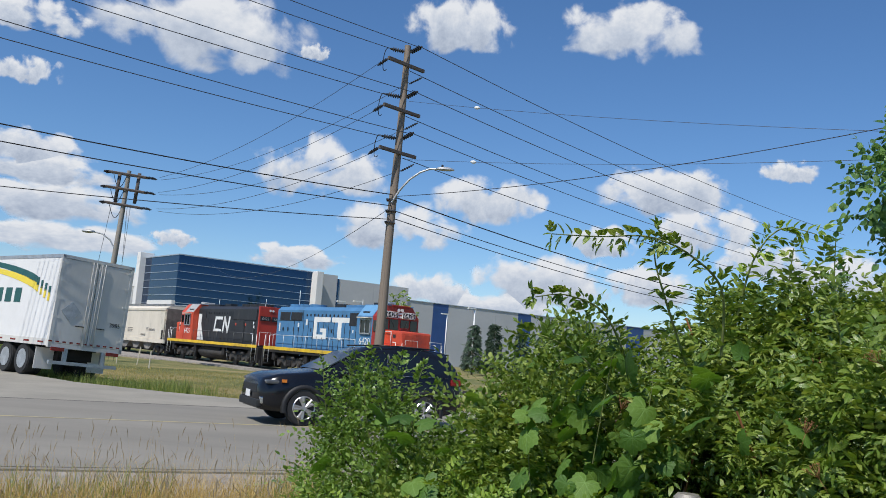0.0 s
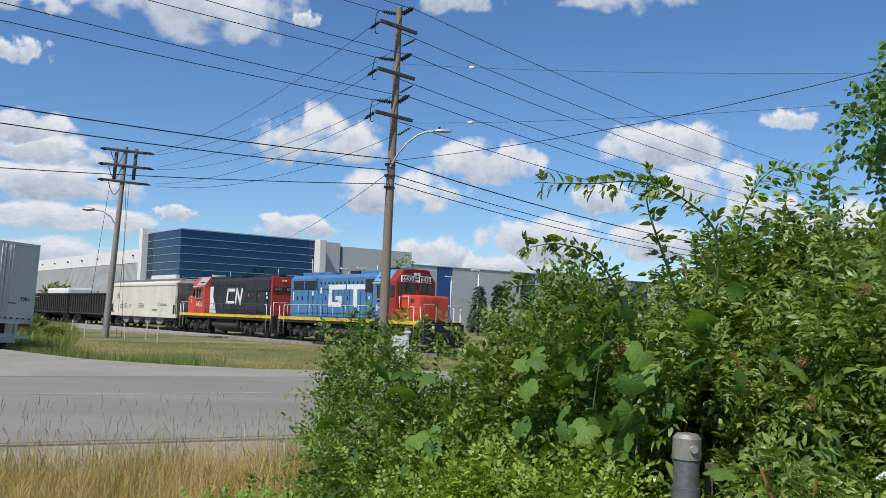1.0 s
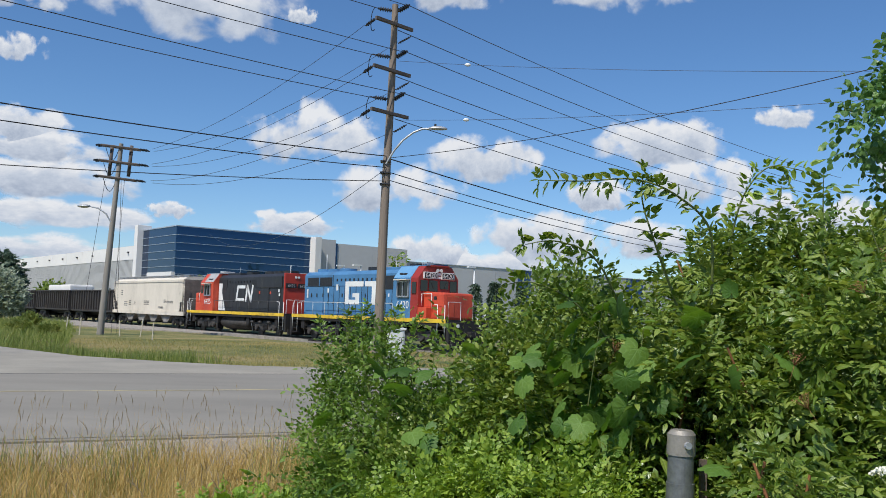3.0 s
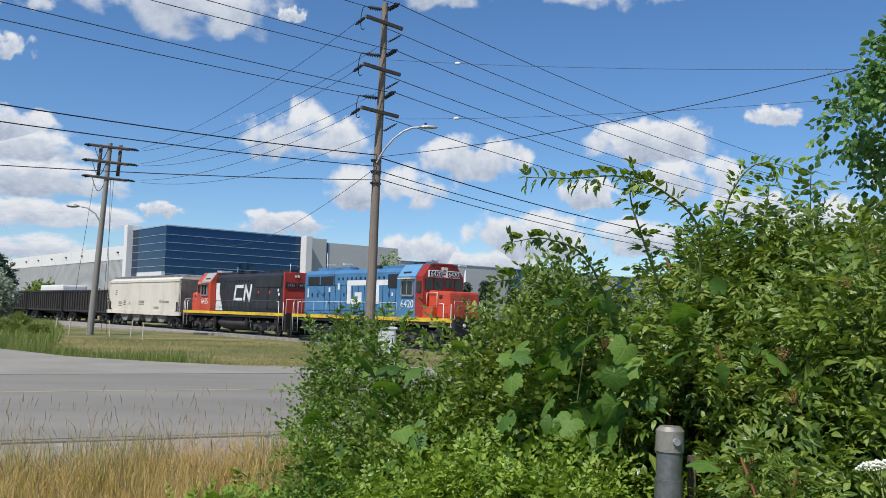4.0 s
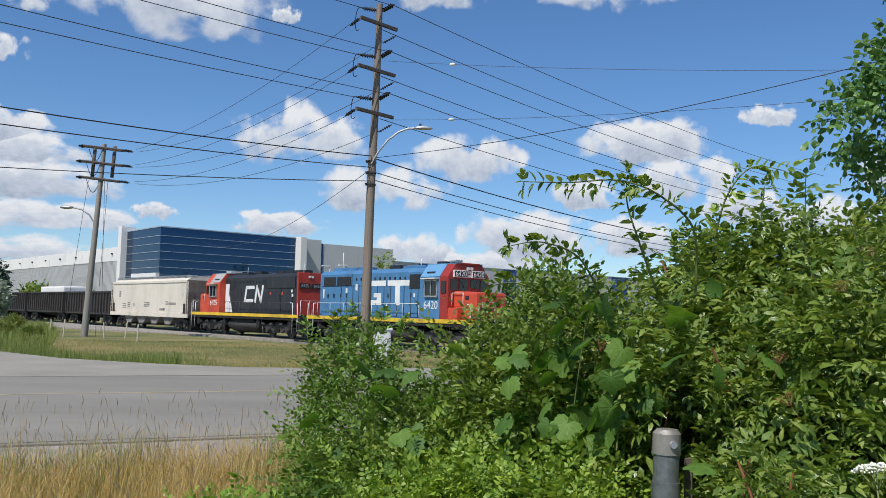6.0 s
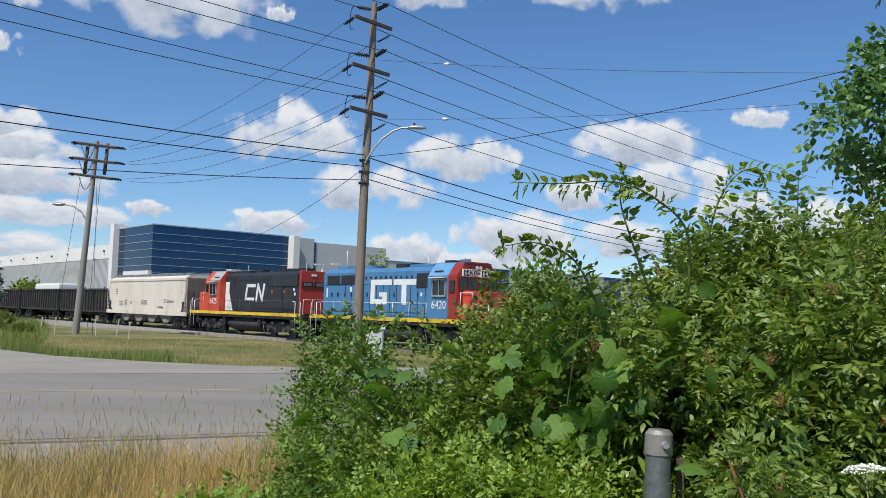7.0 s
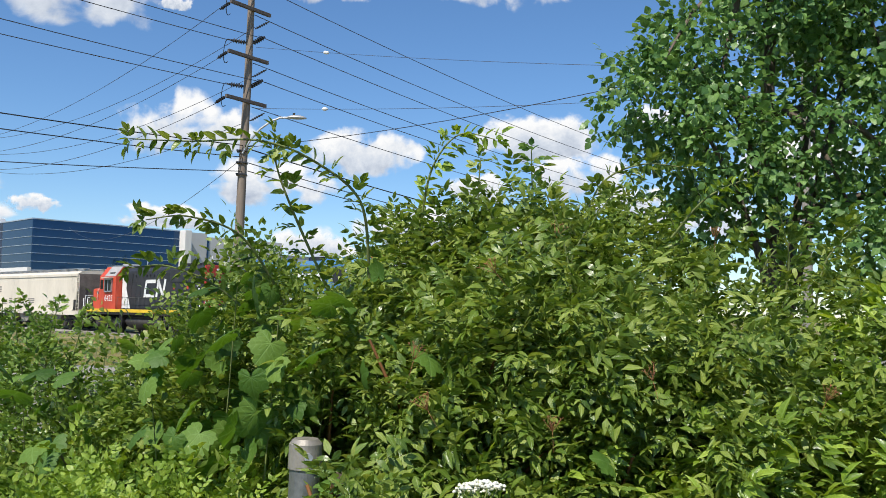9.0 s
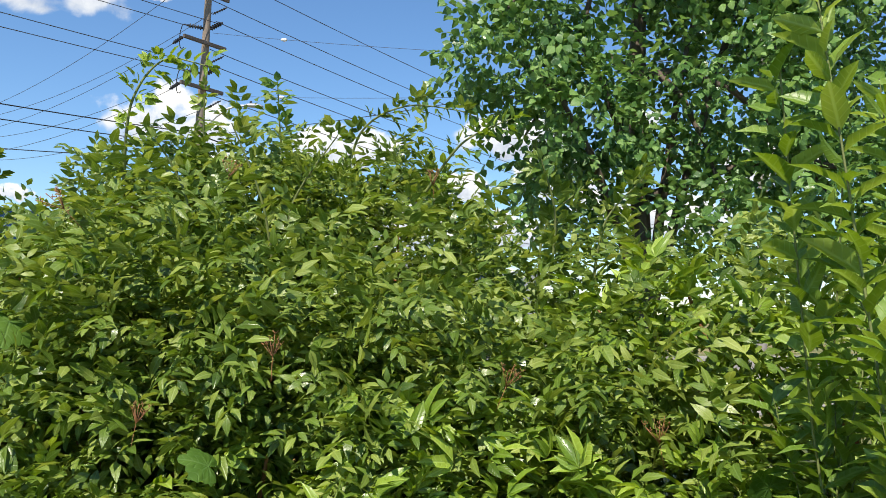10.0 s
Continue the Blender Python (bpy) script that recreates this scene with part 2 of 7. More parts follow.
LEAF_DARK = leafy("dark_shrub_leaf", (0.05, 0.1, 0.014), (0.125, 0.215, 0.03), (0.25, 0.36, 0.065))
LEAF_ELDER = leafy("yellow_green_leaf", (0.044, 0.088, 0.011), (0.126, 0.202, 0.025), (0.295, 0.357, 0.07))
LEAF_LIME = leafy("bright_green_leaf", (0.075, 0.14, 0.014), (0.185, 0.29, 0.03), (0.34, 0.45, 0.06))
LEAF_VINE = leafy("vine_leaf", (0.035, 0.088, 0.011), (0.08, 0.172, 0.022), (0.17, 0.285, 0.042), 0.6, 0.4, 35.0, 5.0)
LEAF_TREE = leafy("tree_leaf", (0.04, 0.1, 0.025), (0.095, 0.2, 0.05), (0.21, 0.35, 0.09))
LEAF_WEED = leafy("weed_leaf", (0.07, 0.13, 0.016), (0.15, 0.25, 0.03), (0.27, 0.37, 0.07), 0.45, 0.36)
LEAF_SPRUCE = leafy("spruce_needle", (0.03, 0.06, 0.04), (0.06, 0.1, 0.06), (0.1, 0.15, 0.09), 0.7, 0.15)
LEAF_SILVER = leafy("silvery_leaf", (0.13, 0.17, 0.1), (0.25, 0.3, 0.2), (0.42, 0.46, 0.34), 0.6, 0.3)
GRASS_DRY = leafy("dry_grass", (0.23, 0.15, 0.036), (0.44, 0.305, 0.085), (0.64, 0.5, 0.23), 0.8, 0.3)
GRASS_VERGE = leafy("verge_grass", (0.16, 0.165, 0.04), (0.29, 0.26, 0.075), (0.46, 0.38, 0.15), 0.85, 0.3)
GRASS_GREEN = leafy("green_grass", (0.08, 0.13, 0.025), (0.16, 0.215, 0.04), (0.33, 0.34, 0.1), 0.7, 0.3)


def ground_material():
    """Mown grass, dry in patches, with bare straw towards the verge."""
    m, t, s = nodes_of("grass_ground")
    co = t.nodes.new("ShaderNodeTexCoord")
    big = put(t, "ShaderNodeTexNoise", Scale=0.16, Detail=6.0, Roughness=0.65)
    small = put(t, "ShaderNodeTexNoise", Scale=7.0, Detail=6.0, Roughness=0.75)
    for n in (big, small):
        t.links.new(co.outputs["Object"], n.inputs["Vector"])
    a = t.nodes.new("ShaderNodeMath")
    a.operation = "MULTIPLY_ADD"
    a.inputs[1].default_value, a.inputs[2].default_value = 0.5, -0.25
    t.links.new(small.outputs["Fac"], a.inputs[0])
    b = t.nodes.new("ShaderNodeMath")
    t.links.new(big.outputs["Fac"], b.inputs[0])
    t.links.new(a.outputs[0], b.inputs[1])
    col = ramp(t, b.outputs[0], [(0.3, (0.055, 0.085, 0.02)), (0.47, (0.14, 0.145, 0.04)), (0.6, (0.27, 0.21, 0.08)), (0.75, (0.36, 0.28, 0.13))])
    t.links.new(col, s.inputs["Base Color"])
    s.inputs["Roughness"].default_value = 0.95
    bp = put(t, "ShaderNodeBump", Strength=0.7, Distance=0.08)
    t.links.new(small.outputs["Fac"], bp.inputs["Height"])
    t.links.new(bp.outputs["Normal"], s.inputs["Normal"])
    return m


GROUND = ground_material()


def cloud_material():
    """A glowing backdrop cloud: ragged outline, flat base, underside greyed by shade painted into the glow."""
    m, t, s = nodes_of("cloud")
    N, L = t.nodes.new, t.links.new

    def mth(op, a, b=None, c=None):
        n = N("ShaderNodeMath")
        n.operation = op
        for i, v in enumerate((a, b, c)):
            if v is None:
                continue
            if isinstance(v, (int, float)):
                n.inputs[i].default_value = v
            else:
                L(v, n.inputs[i])
        return n.outputs[0]
    co = N("ShaderNodeTexCoord")
    info = N("ShaderNodeObjectInfo")
    sep = N("ShaderNodeSeparateXYZ")
    L(co.outputs["Object"], sep.inputs[0])
    x, z = sep.outputs["X"], sep.outputs["Z"]
    shift = mth("MULTIPLY", info.outputs["Random"], 57.0)
    comb = N("ShaderNodeCombineXYZ")
    L(x, comb.inputs[0])
    L(shift, comb.inputs[1])
    L(z, comb.inputs[2])
    mp = put(t, "ShaderNodeMapping", Scale=(1.35, 1.0, 0.75))
    L(comb.outputs[0], mp.inputs["Vector"])
    n1 = put(t, "ShaderNodeTexNoise", Scale=1.7, Detail=8.0, Roughness=0.52, Distortion=0.2)
    n2 = put(t, "ShaderNodeTexNoise", Scale=3.4, Detail=6.0, Roughness=0.6)
    for n in (n1, n2):
        L(mp.outputs[0], n.inputs["Vector"])
    low = mth("MULTIPLY", mth("MINIMUM", z, 0.0), 1.55)
    high = mth("MULTIPLY", mth("MAXIMUM", z, 0.0), 1.1)
    r2 = mth("ADD", mth("MULTIPLY", x, x), mth("ADD", mth("MULTIPLY", low, low), mth("MULTIPLY", high, high)))
    body = mth("SUBTRACT", 0.62, mth("MULTIPLY", r2, 0.78))
    field = mth("ADD", body, mth("MULTIPLY", mth("SUBTRACT", n1.outputs["Fac"], 0.5), 1.9))
    edge = N("ShaderNodeMapRange")
    edge.interpolation_type = "SMOOTHSTEP"
    edge.inputs["From Min"].default_value, edge.inputs["From Max"].default_value = 0.08, 0.42
    L(field, edge.inputs["Value"])
    rim = N("ShaderNodeMapRange")
    rim.interpolation_type = "SMOOTHSTEP"
    rim.inputs["From Min"].default_value, rim.inputs["From Max"].default_value = 1.0, 0.72
    L(mth("MAXIMUM", mth("ABSOLUTE", x), mth("ABSOLUTE", z)), rim.inputs["Value"])
    alpha = mth("MULTIPLY", edge.outputs[0], rim.outputs[0])
    # painted shading: white lit tops, grey-blue shade low down
    tone = mth("ADD", mth("MULTIPLY", z, 0.55), mth("MULTIPLY", mth("SUBTRACT", n2.outputs["Fac"], 0.5), 1.05))
    tone = mth("ADD", tone, mth("MULTIPLY", mth("SUBTRACT", 0.55, field), 0.35))
    tone = mth("ADD", tone, 0.42)
    col = ramp(t, tone, [(0.05, (0.40, 0.47, 0.60)), (0.38, (0.66, 0.72, 0.82)), (0.7, (0.95, 0.96, 0.98))])
    em = N("ShaderNodeEmission")
    L(col, em.inputs["Color"])
    em.inputs["Strength"].default_value = 0.82
    clear = N("ShaderNodeBsdfTransparent")
    mx = N("ShaderNodeMixShader")
    L(alpha, mx.inputs[0])
    L(clear.outputs[0], mx.inputs[1])
    L(em.outputs[0], mx.inputs[2])
    L(mx.outputs[0], t.nodes["Material Output"].inputs["Surface"])
    return m


CLOUD = cloud_material()


# ---- mesh helpers ----
def box(bm, x0, x1, y0, y1, z0, z1, bevel=0.0, m=None):
    got = bmesh.ops.create_cube(bm, size=1)["verts"]
    for v in got:
        v.co = Vector((x0 + (v.co.x + 0.5) * (x1 - x0), y0 + (v.co.y + 0.5) * (y1 - y0), z0 + (v.co.z + 0.5) * (z1 - z0)))
    if bevel:
        edges = list({e for v in got for e in v.link_edges})
        out = bmesh.ops.bevel(bm, geom=edges, offset=bevel, segments=2, affect="EDGES", profile=0.6)
        got = list({v for f in out["faces"] for v in f.verts} | {v for v in got if v.is_valid})
    if m is not None:
        bmesh.ops.transform(bm, matrix=m, verts=got)
    return got


def rod(bm, p, q, r0, r1=None, n=8, caps=True):
    p, q = Vector(p), Vector(q)
    r1 = r0 if r1 is None else r1
    d = q - p
    rot = d.to_track_quat("Z", "Y").to_matrix().to_4x4()
    out = bmesh.ops.create_cone(bm, cap_ends=caps, segments=n, radius1=r0, radius2=r1, depth=d.length)
    bmesh.ops.transform(bm, matrix=Matrix.Translation((p + q) / 2) @ rot, verts=out["verts"])
    return out["verts"]


def prism(bm, outline, y0, y1, bevel=0.0):
    """An outline in x, z pushed from y0 to y1."""
    a = [bm.verts.new((x, y0, z)) for x, z in outline]
    b = [bm.verts.new((x, y1, z)) for x, z in outline]
    fs = [bm.faces.new(a), bm.faces.new(b[::-1])]
    k = len(a)
    for i in range(k):
        fs.append(bm.faces.new((a[i], b[i], b[(i + 1) % k], a[(i + 1) % k])))
    bmesh.ops.recalc_face_normals(bm, faces=fs)
    if bevel:
        bmesh.ops.bevel(bm, geom=list({e for f in fs for e in f.edges}), offset=bevel, segments=2, affect="EDGES", profile=0.6)


def mesh_of(bm, name, material, smooth=False):
    me = bpy.data.meshes.new(name)
    bm.to_mesh(me)
    bm.free()
    me.materials.append(material)
    if smooth:
        me.polygons.foreach_set("use_smooth", [True] * len(me.polygons))
    return me


def part(name, bm, material, parent=None, label="", smooth=False):
    ob = new(name, mesh_of(bm, name, material, smooth))
    ob.parent = parent
    if label:
        ob["label"] = label
    return ob


def boxes(name, rows, material, parent=None, label="", bevel=0.0):
    bm = bmesh.new()
    for r in rows:
        box(bm, *r, bevel=bevel)
    return part(name, bm, material, parent, label)


def rods(name, rows, radius, material, parent=None, label="", n=6):
    bm = bmesh.new()
    for p, q in rows:
        rod(bm, p, q, radius, n=n)
    return part(name, bm, material, parent, label, True)


def thing(name, m, label, category, group="", kind=""):
    ob = tagged(new(name), label, category, group, kind)
    ob.matrix_world = m
    return ob


def tube_mesh(points, radius, n=5):
    """Verts and faces of a tube along points; radius is a number or one per point."""
    pts = [Vector(p) for p in points]
    rad = radius if isinstance(radius, (list, tuple)) else [radius] * len(pts)
    vs, fs = [], []
    for i, p in enumerate(pts):
        d = (pts[min(i + 1, len(pts) - 1)] - pts[max(i - 1, 0)]).normalized()
        u = d.cross(Vector((0.123, 0.31, 0.94))).normalized()
        w = d.cross(u)
        for k in range(n):
            a = 2 * math.pi * k / n
            vs.append(p + (u * math.cos(a) + w * math.sin(a)) * rad[i])
    for i in range(len(pts) - 1):
        for k in range(n):
            fs.append((i * n + k, i * n + (k + 1) % n, (i + 1) * n + (k + 1) % n, (i + 1) * n + k))
    return vs, fs


def joined(name, pieces, material, parent=None, label=""):
    vs, fs = [], []
    for v, f in pieces:
        o = len(vs)
        vs += [tuple(c) for c in v]
        fs += [tuple(i + o for i in q) for q in f]
    me = bpy.data.meshes.new(name)
    me.from_pydata(vs, [], fs)
    me.materials.append(material)
    me.polygons.foreach_set("use_smooth", [True] * len(me.polygons))
    ob = new(name, me)
    ob.parent = parent
    if label:
        ob["label"] = label
    return ob


def words(name, text, size, m, material, parent, extrude=0.004):
    cu = bpy.data.curves.new(name, "FONT")
    cu.body, cu.size, cu.extrude, cu.align_x = text, size, extrude, "CENTER"
    tmp = bpy.data.objects.new(name, cu)
    scene.collection.objects.link(tmp)
    bpy.context.view_layer.update()
    me = bpy.data.meshes.new_from_object(tmp.evaluated_get(bpy.context.evaluated_depsgraph_get()))
    bpy.data.objects.remove(tmp)
    me.materials.clear()
    me.materials.append(material)
    ob = new(name, me)
    ob.parent = parent
    ob.matrix_basis = m
    return ob


# ---- ground, roads, railway bed ----
ROAD_TURN = 23.0
ALONG = Vector((math.cos(radians(ROAD_TURN)), math.sin(radians(ROAD_TURN)), 0))
ACROSS = Vector((-ALONG.y, ALONG.x, 0))
LINE = Vector((-7.97, 16.03, 0))          # a point of the yellow centre line
TRACK_TURN = -50.97                       # the way the train goes
FWD = Vector((0.63, -0.777, 0))
OUT = Vector((0.777, 0.63, 0))            # from the camera's side across the track
TRACK_OFF, RAIL_Z = 32.3, -0.3


def height(x, y):
    """Ground level: flat by the road, a shallow ditch beyond it, the low railway bed, plain land after that."""
    p = Vector((x, y, 0))
    c = (p - LINE).dot(ACROSS)
    o = p.dot(OUT) - TRACK_OFF
    z = -0.03
    if c > 8:
        z -= 0.32 * min(1, (c - 8) / 6)
    bed = max(0.0, 1 - max(0.0, abs(o) - 2.2) / 2.0)
    z = z * (1 - bed) + (RAIL_Z - 0.24) * bed if c > 4 else z
    if c < -8:
        z += 0.05 * min(1, (-8 - c) / 3) + 0.05 * noise.noise((x * 0.7, y * 0.7, 0))
    far = max(abs(x), abs(y))
    z += 0.1 * noise.noise((x * 0.13, y * 0.13, 3.0)) * (1 if c > 9 else 0.2) * (1 - bed)
    return z if far < 300 else -0.4


def ground():
    def steps(lo, hi):
        a = [lo]
        while a[-1] < hi:
            d = abs(a[-1] + 0.01)
            a.append(a[-1] + (0.8 if d < 45 else 2.5 if d < 110 else 25 if d < 400 else 400))
        return a
    left = [-v for v in steps(0, 4600)][::-1]
    xs = left[:-1] + steps(0, 4600)
    vs = [(x, y, height(x, y)) for y in xs for x in xs]
    k = len(xs)
    fs = [(j * k + i, j * k + i + 1, (j + 1) * k + i + 1, (j + 1) * k + i) for j in range(k - 1) for i in range(k - 1)]
    tagged(joined("ground", [(vs, fs)], GROUND), "mown grass verge, dry and green in patches", "ground", kind="structure")


ground()


def slab(name, outline, z, material, label, category, thick=0.12):
    bm = bmesh.new()
    top = [bm.verts.new((x, y, z)) for x, y in outline]
    low = [bm.verts.new((x, y, z - thick)) for x, y in outline]
    bm.faces.new(top)
    k = len(top)
    for i in range(k):
        bm.faces.new((top[i], low[i], low[(i + 1) % k], top[(i + 1) % k]))
    bmesh.ops.recalc_face_normals(bm, faces=bm.faces)
    bmesh.ops.triangulate(bm, faces=bm.faces)
    return tagged(part(name, bm, material), label, category, kind="structure")


def along(a, c):
    p = LINE + ALONG * a + ACROSS * c
    return (p.x, p.y)


def ragged(a0, a1, c, amount, step=0.5, seed=0.0):
    out, a = [], a0
    while a < a1:
        out.append(along(a, c + amount * noise.noise((a * 0.9, c, seed)) + amount * 0.5 * noise.noise((a * 3.1, c, seed))))
        a += step
    return out


slab("road", ragged(-60, 60, -6.35, 0.12) + ragged(-60, 60, 4.3, 0.03)[::-1], 0.0, ASPHALT, "grey two-lane asphalt road", "road")
far_edge = [(40.0, 43.5), (20.0, 35.0), (5.0, 28.8), (-3.2, 25.4), (-5.4, 25.35), (-8.0, 26.1), (-11.2, 27.6), (-16.1, 32.1), (-22, 38.5), (-40, 52), (-80, 78)]
near_side = [(-80, 60), (-40, 40), (-22, 26)]
slab("road", [along(-60, 4.3), along(-20, 4.3)] + [along(a, 4.3) for a in range(-16, 62, 4)] + far_edge + near_side, -0.004, ASPHALT_PALE, "pale worn asphalt of the side road mouth", "road")
slab("road_shoulder", ragged(-40, 40, -8.3, 0.35, seed=2) + ragged(-40, 40, -6.5, 0.05, seed=3)[::-1], -0.006, GRAVEL, "sandy gravel road shoulder", "shoulder", 0.1)
slab("road_marking", [along(-40, -0.045), along(40, -0.045), along(40, 0.045), along(-40, 0.045)], 0.006, YELLOW_LINE, "worn yellow centre line", "marking", 0.004)
slab("road_crack", ragged(-30, 30, -6.2, 0.12, seed=5) + ragged(-30, 30, -6.165, 0.12, seed=5)[::-1], 0.004, TAR, "dark crack along the road edge", "crack", 0.003)
slab("road_seam", ragged(-30, 30, 4.28, 0.06, seed=6) + ragged(-30, 30, 4.33, 0.06, seed=6)[::-1], 0.005, TAR, "dark tar seam in the asphalt", "seam", 0.004)


def track_place(q, o, z):
    p = FWD * q + OUT * (TRACK_OFF + o)
    return pose(p.x, p.y, z, 0, 0, TRACK_TURN)


def railway():
    bed = tagged(new("railway_track"), "railway track on grey stone ballast", "railway track", kind="structure")
    bed.matrix_world = track_place(-60, 0, RAIL_Z)
    bm = bmesh.new()
    box(bm, -130, 80, -1.7, 1.7, -0.5, -0.17)
    for v in bm.verts:
        if v.co.z < -0.3:
            v.co.y *= 1.9
    part("ballast", bm, BALLAST, bed)
    for y in (-0.75, 0.75):
        boxes("rail", [(-130, 80, y - 0.035, y + 0.035, -0.05, 0), (-130, 80, y - 0.01, y + 0.01, -0.14, -0.05), (-130, 80, y - 0.07, y + 0.07, -0.165, -0.14)], WHEEL_STEEL, bed)
    tie = bmesh.new()
    box(tie, -0.11, 0.11, -1.3, 1.3, -0.3, -0.15, 0.01)
    me = mesh_of(tie, "sleeper", ARM_WOOD)
    for i in range(200):
        s = new("sleeper", me)
        s.parent = bed
        s.location = (-70 + i * 0.6, random.uniform(-0.03, 0.03), 0)


railway()

# gravel apron by the track
slab("gravel_apron", [((FWD * q + OUT * (TRACK_OFF + o)).x, (FWD * q + OUT * (TRACK_OFF + o)).y) for q, o in ((-50, -2.7), (-58, -4.0), (-64, -5.6), (-72, -7.6), (-82, -9.5), (-100, -10.5), (-100, -2.6))], -0.24, GRAVEL, "pale gravel access track beside the railway", "gravel", 0.3)


# ---- the warehouse ----
CORNER = Vector((-36.5, 120, 0))
WALL_TURN = math.degrees(math.atan2(0.63, 0.777))


def building():
    b = thing("warehouse", pose(CORNER.x, CORNER.y, -0.4, 0, 0, WALL_TURN), "long pale warehouse with a blue glass office corner", "building")
    # local x runs along the right-hand face, y along the left-hand face, both away from the corner
    glass_z0, glass_z1 = 5.3, 13.2
    DEPTH = 12.4
    bm = bmesh.new()
    box(bm, 0, 21.2, 0, DEPTH, glass_z0, glass_z1 - 0.15)
    part("glass_block", bm, CURTAIN_GLASS, b, "dark blue curtain wall glass")
    boxes("roof_edge", [(-0.12, 21.3, -0.12, DEPTH + 0.1, glass_z1 - 0.15, glass_z1)], MULLION, b)
    for i in range(7):
        z = glass_z0 + 0.05 + i * (7.6 / 7)
        boxes("mullion", [(-0.1, 21.25, -0.1, 0.0, z, z + 0.06), (-0.1, 0.0, 0.0, DEPTH, z, z + 0.06)], MULLION, b)
    boxes("base_wall", [(0.15, 21.2, 0.15, DEPTH, 0, glass_z0)], CURTAIN_GLASS, b)
    boxes("fascia", [(-0.5, 0.0, -0.2, DEPTH - 3.5, 5.7, 6.75)], PANEL_WHITE, b, "white fascia band")
    boxes("pier", [(-0.9, 1.2, DEPTH, DEPTH + 1.3, 0, 13.9)], PANEL_WHITE, b, "tall white end pier", 0.05)
    boxes("pier", [(21.2, 22.3, -1.6, 10, 0, 13.2)], PANEL_WHITE, b, "tall white end pier", 0.05)
    # left-hand white wall: ribbed lower part, smooth upper part
    rows = []
    for i in range(13):
        y = 14.1 + i * 9.0
        rows.append((0, 30, y + 0.03, y + 8.97, 8.9, 11.0))
    for r in rows:
        boxes("wall_panel", [r], PANEL_WHITE, b)
    bm = bmesh.new()
    box(bm, 0.12, 30, 14.1, 131, 0, 8.88)
    for i in range(234):
        y = 14.2 + i * 0.5
        box(bm, 0.04, 0.12, y, y + 0.3, 0, 8.88)
    part("ribbed_wall", bm, PANEL_RIB, b, "grey ribbed cladding")
    for i in range(9):
        y = 17 + i * 8.5
        boxes("window", [(-0.02, 0.06, y, y + 0.7, 2.2, 4.6)], DARK_GLASS, b)
        boxes("wall_lamp", [(-0.25, 0, y + 1, y + 1.25, 9.9, 10.15)], DARK_STEEL, b)
    # right-hand grey wing
    for i, (x0, x1, z) in enumerate(((22.3, 26.0, 13.1), (26.3, 33.0, 12.6), (33.02, 40.0, 12.6))):
        boxes("wall_panel", [(x0, x1, 0.3, 30, 0, z)], PANEL_GREY, b)
    # dark strip put in for the shaded gap between two panels
    boxes("dark_gap_strip", [(26.02, 26.28, 0.2, 0.8, 0, 12.6)], CURTAIN_GLASS, b)
    edges = [40.02, 45.8, 49.2] + [49.2 + 5.6 * k for k in range(1, 4)] + [69.4] + [69.4 + 5.6 * k for k in range(1, 10)]
    for k, (a, c) in enumerate(zip(edges, edges[1:])):
        boxes("wall_panel", [(a, c - 0.03, 0.6, 40, 0, 10.6)], BLUE_PANEL if k in (1, 5, 11) else PANEL_GREY, b)
    boxes("coping", [(40, 121, 0.5, 0.9, 10.6, 10.72)], MULLION, b)
    return b


building()


def lot_lamp(x, y, h):
    l = thing("parking_lamp", pose(x, y, -0.4, 0, 0, 40), "white parking lot lamp post", "street lamp", "parking lot lamps")
    rods("post", [((0, 0, 0), (0, 0, h))], 0.09, WHITE_PLASTIC, l)
    boxes("head", [(-1.1, 0.1, -0.15, 0.15, h - 0.05, h + 0.12)], WHITE_PLASTIC, l)


for x, y, h in ((-12.4, 112, 7.8), (4.2, 108, 7.9), (1.0, 130, 8.0), (-9.5, 104, 7.5)):
    lot_lamp(x, y, h)


# ---- utility poles and wires ----
POLE = Vector((-2.62, 38, -0.3))
TOP = Vector((-2.34, 38, 15.3))


def pole_point(k):
    return POLE + (TOP - POLE) * k


def insulator(bm, p, q, r=0.06):
    p, q = Vector(p), Vector(q)
    rod(bm, p, q, r * 0.45, n=6)
    for i in range(5):
        a = p + (q - p) * (0.15 + 0.16 * i)
        rod(bm, a, a + (q - p).normalized() * 0.035, r, r * 0.75, n=10)


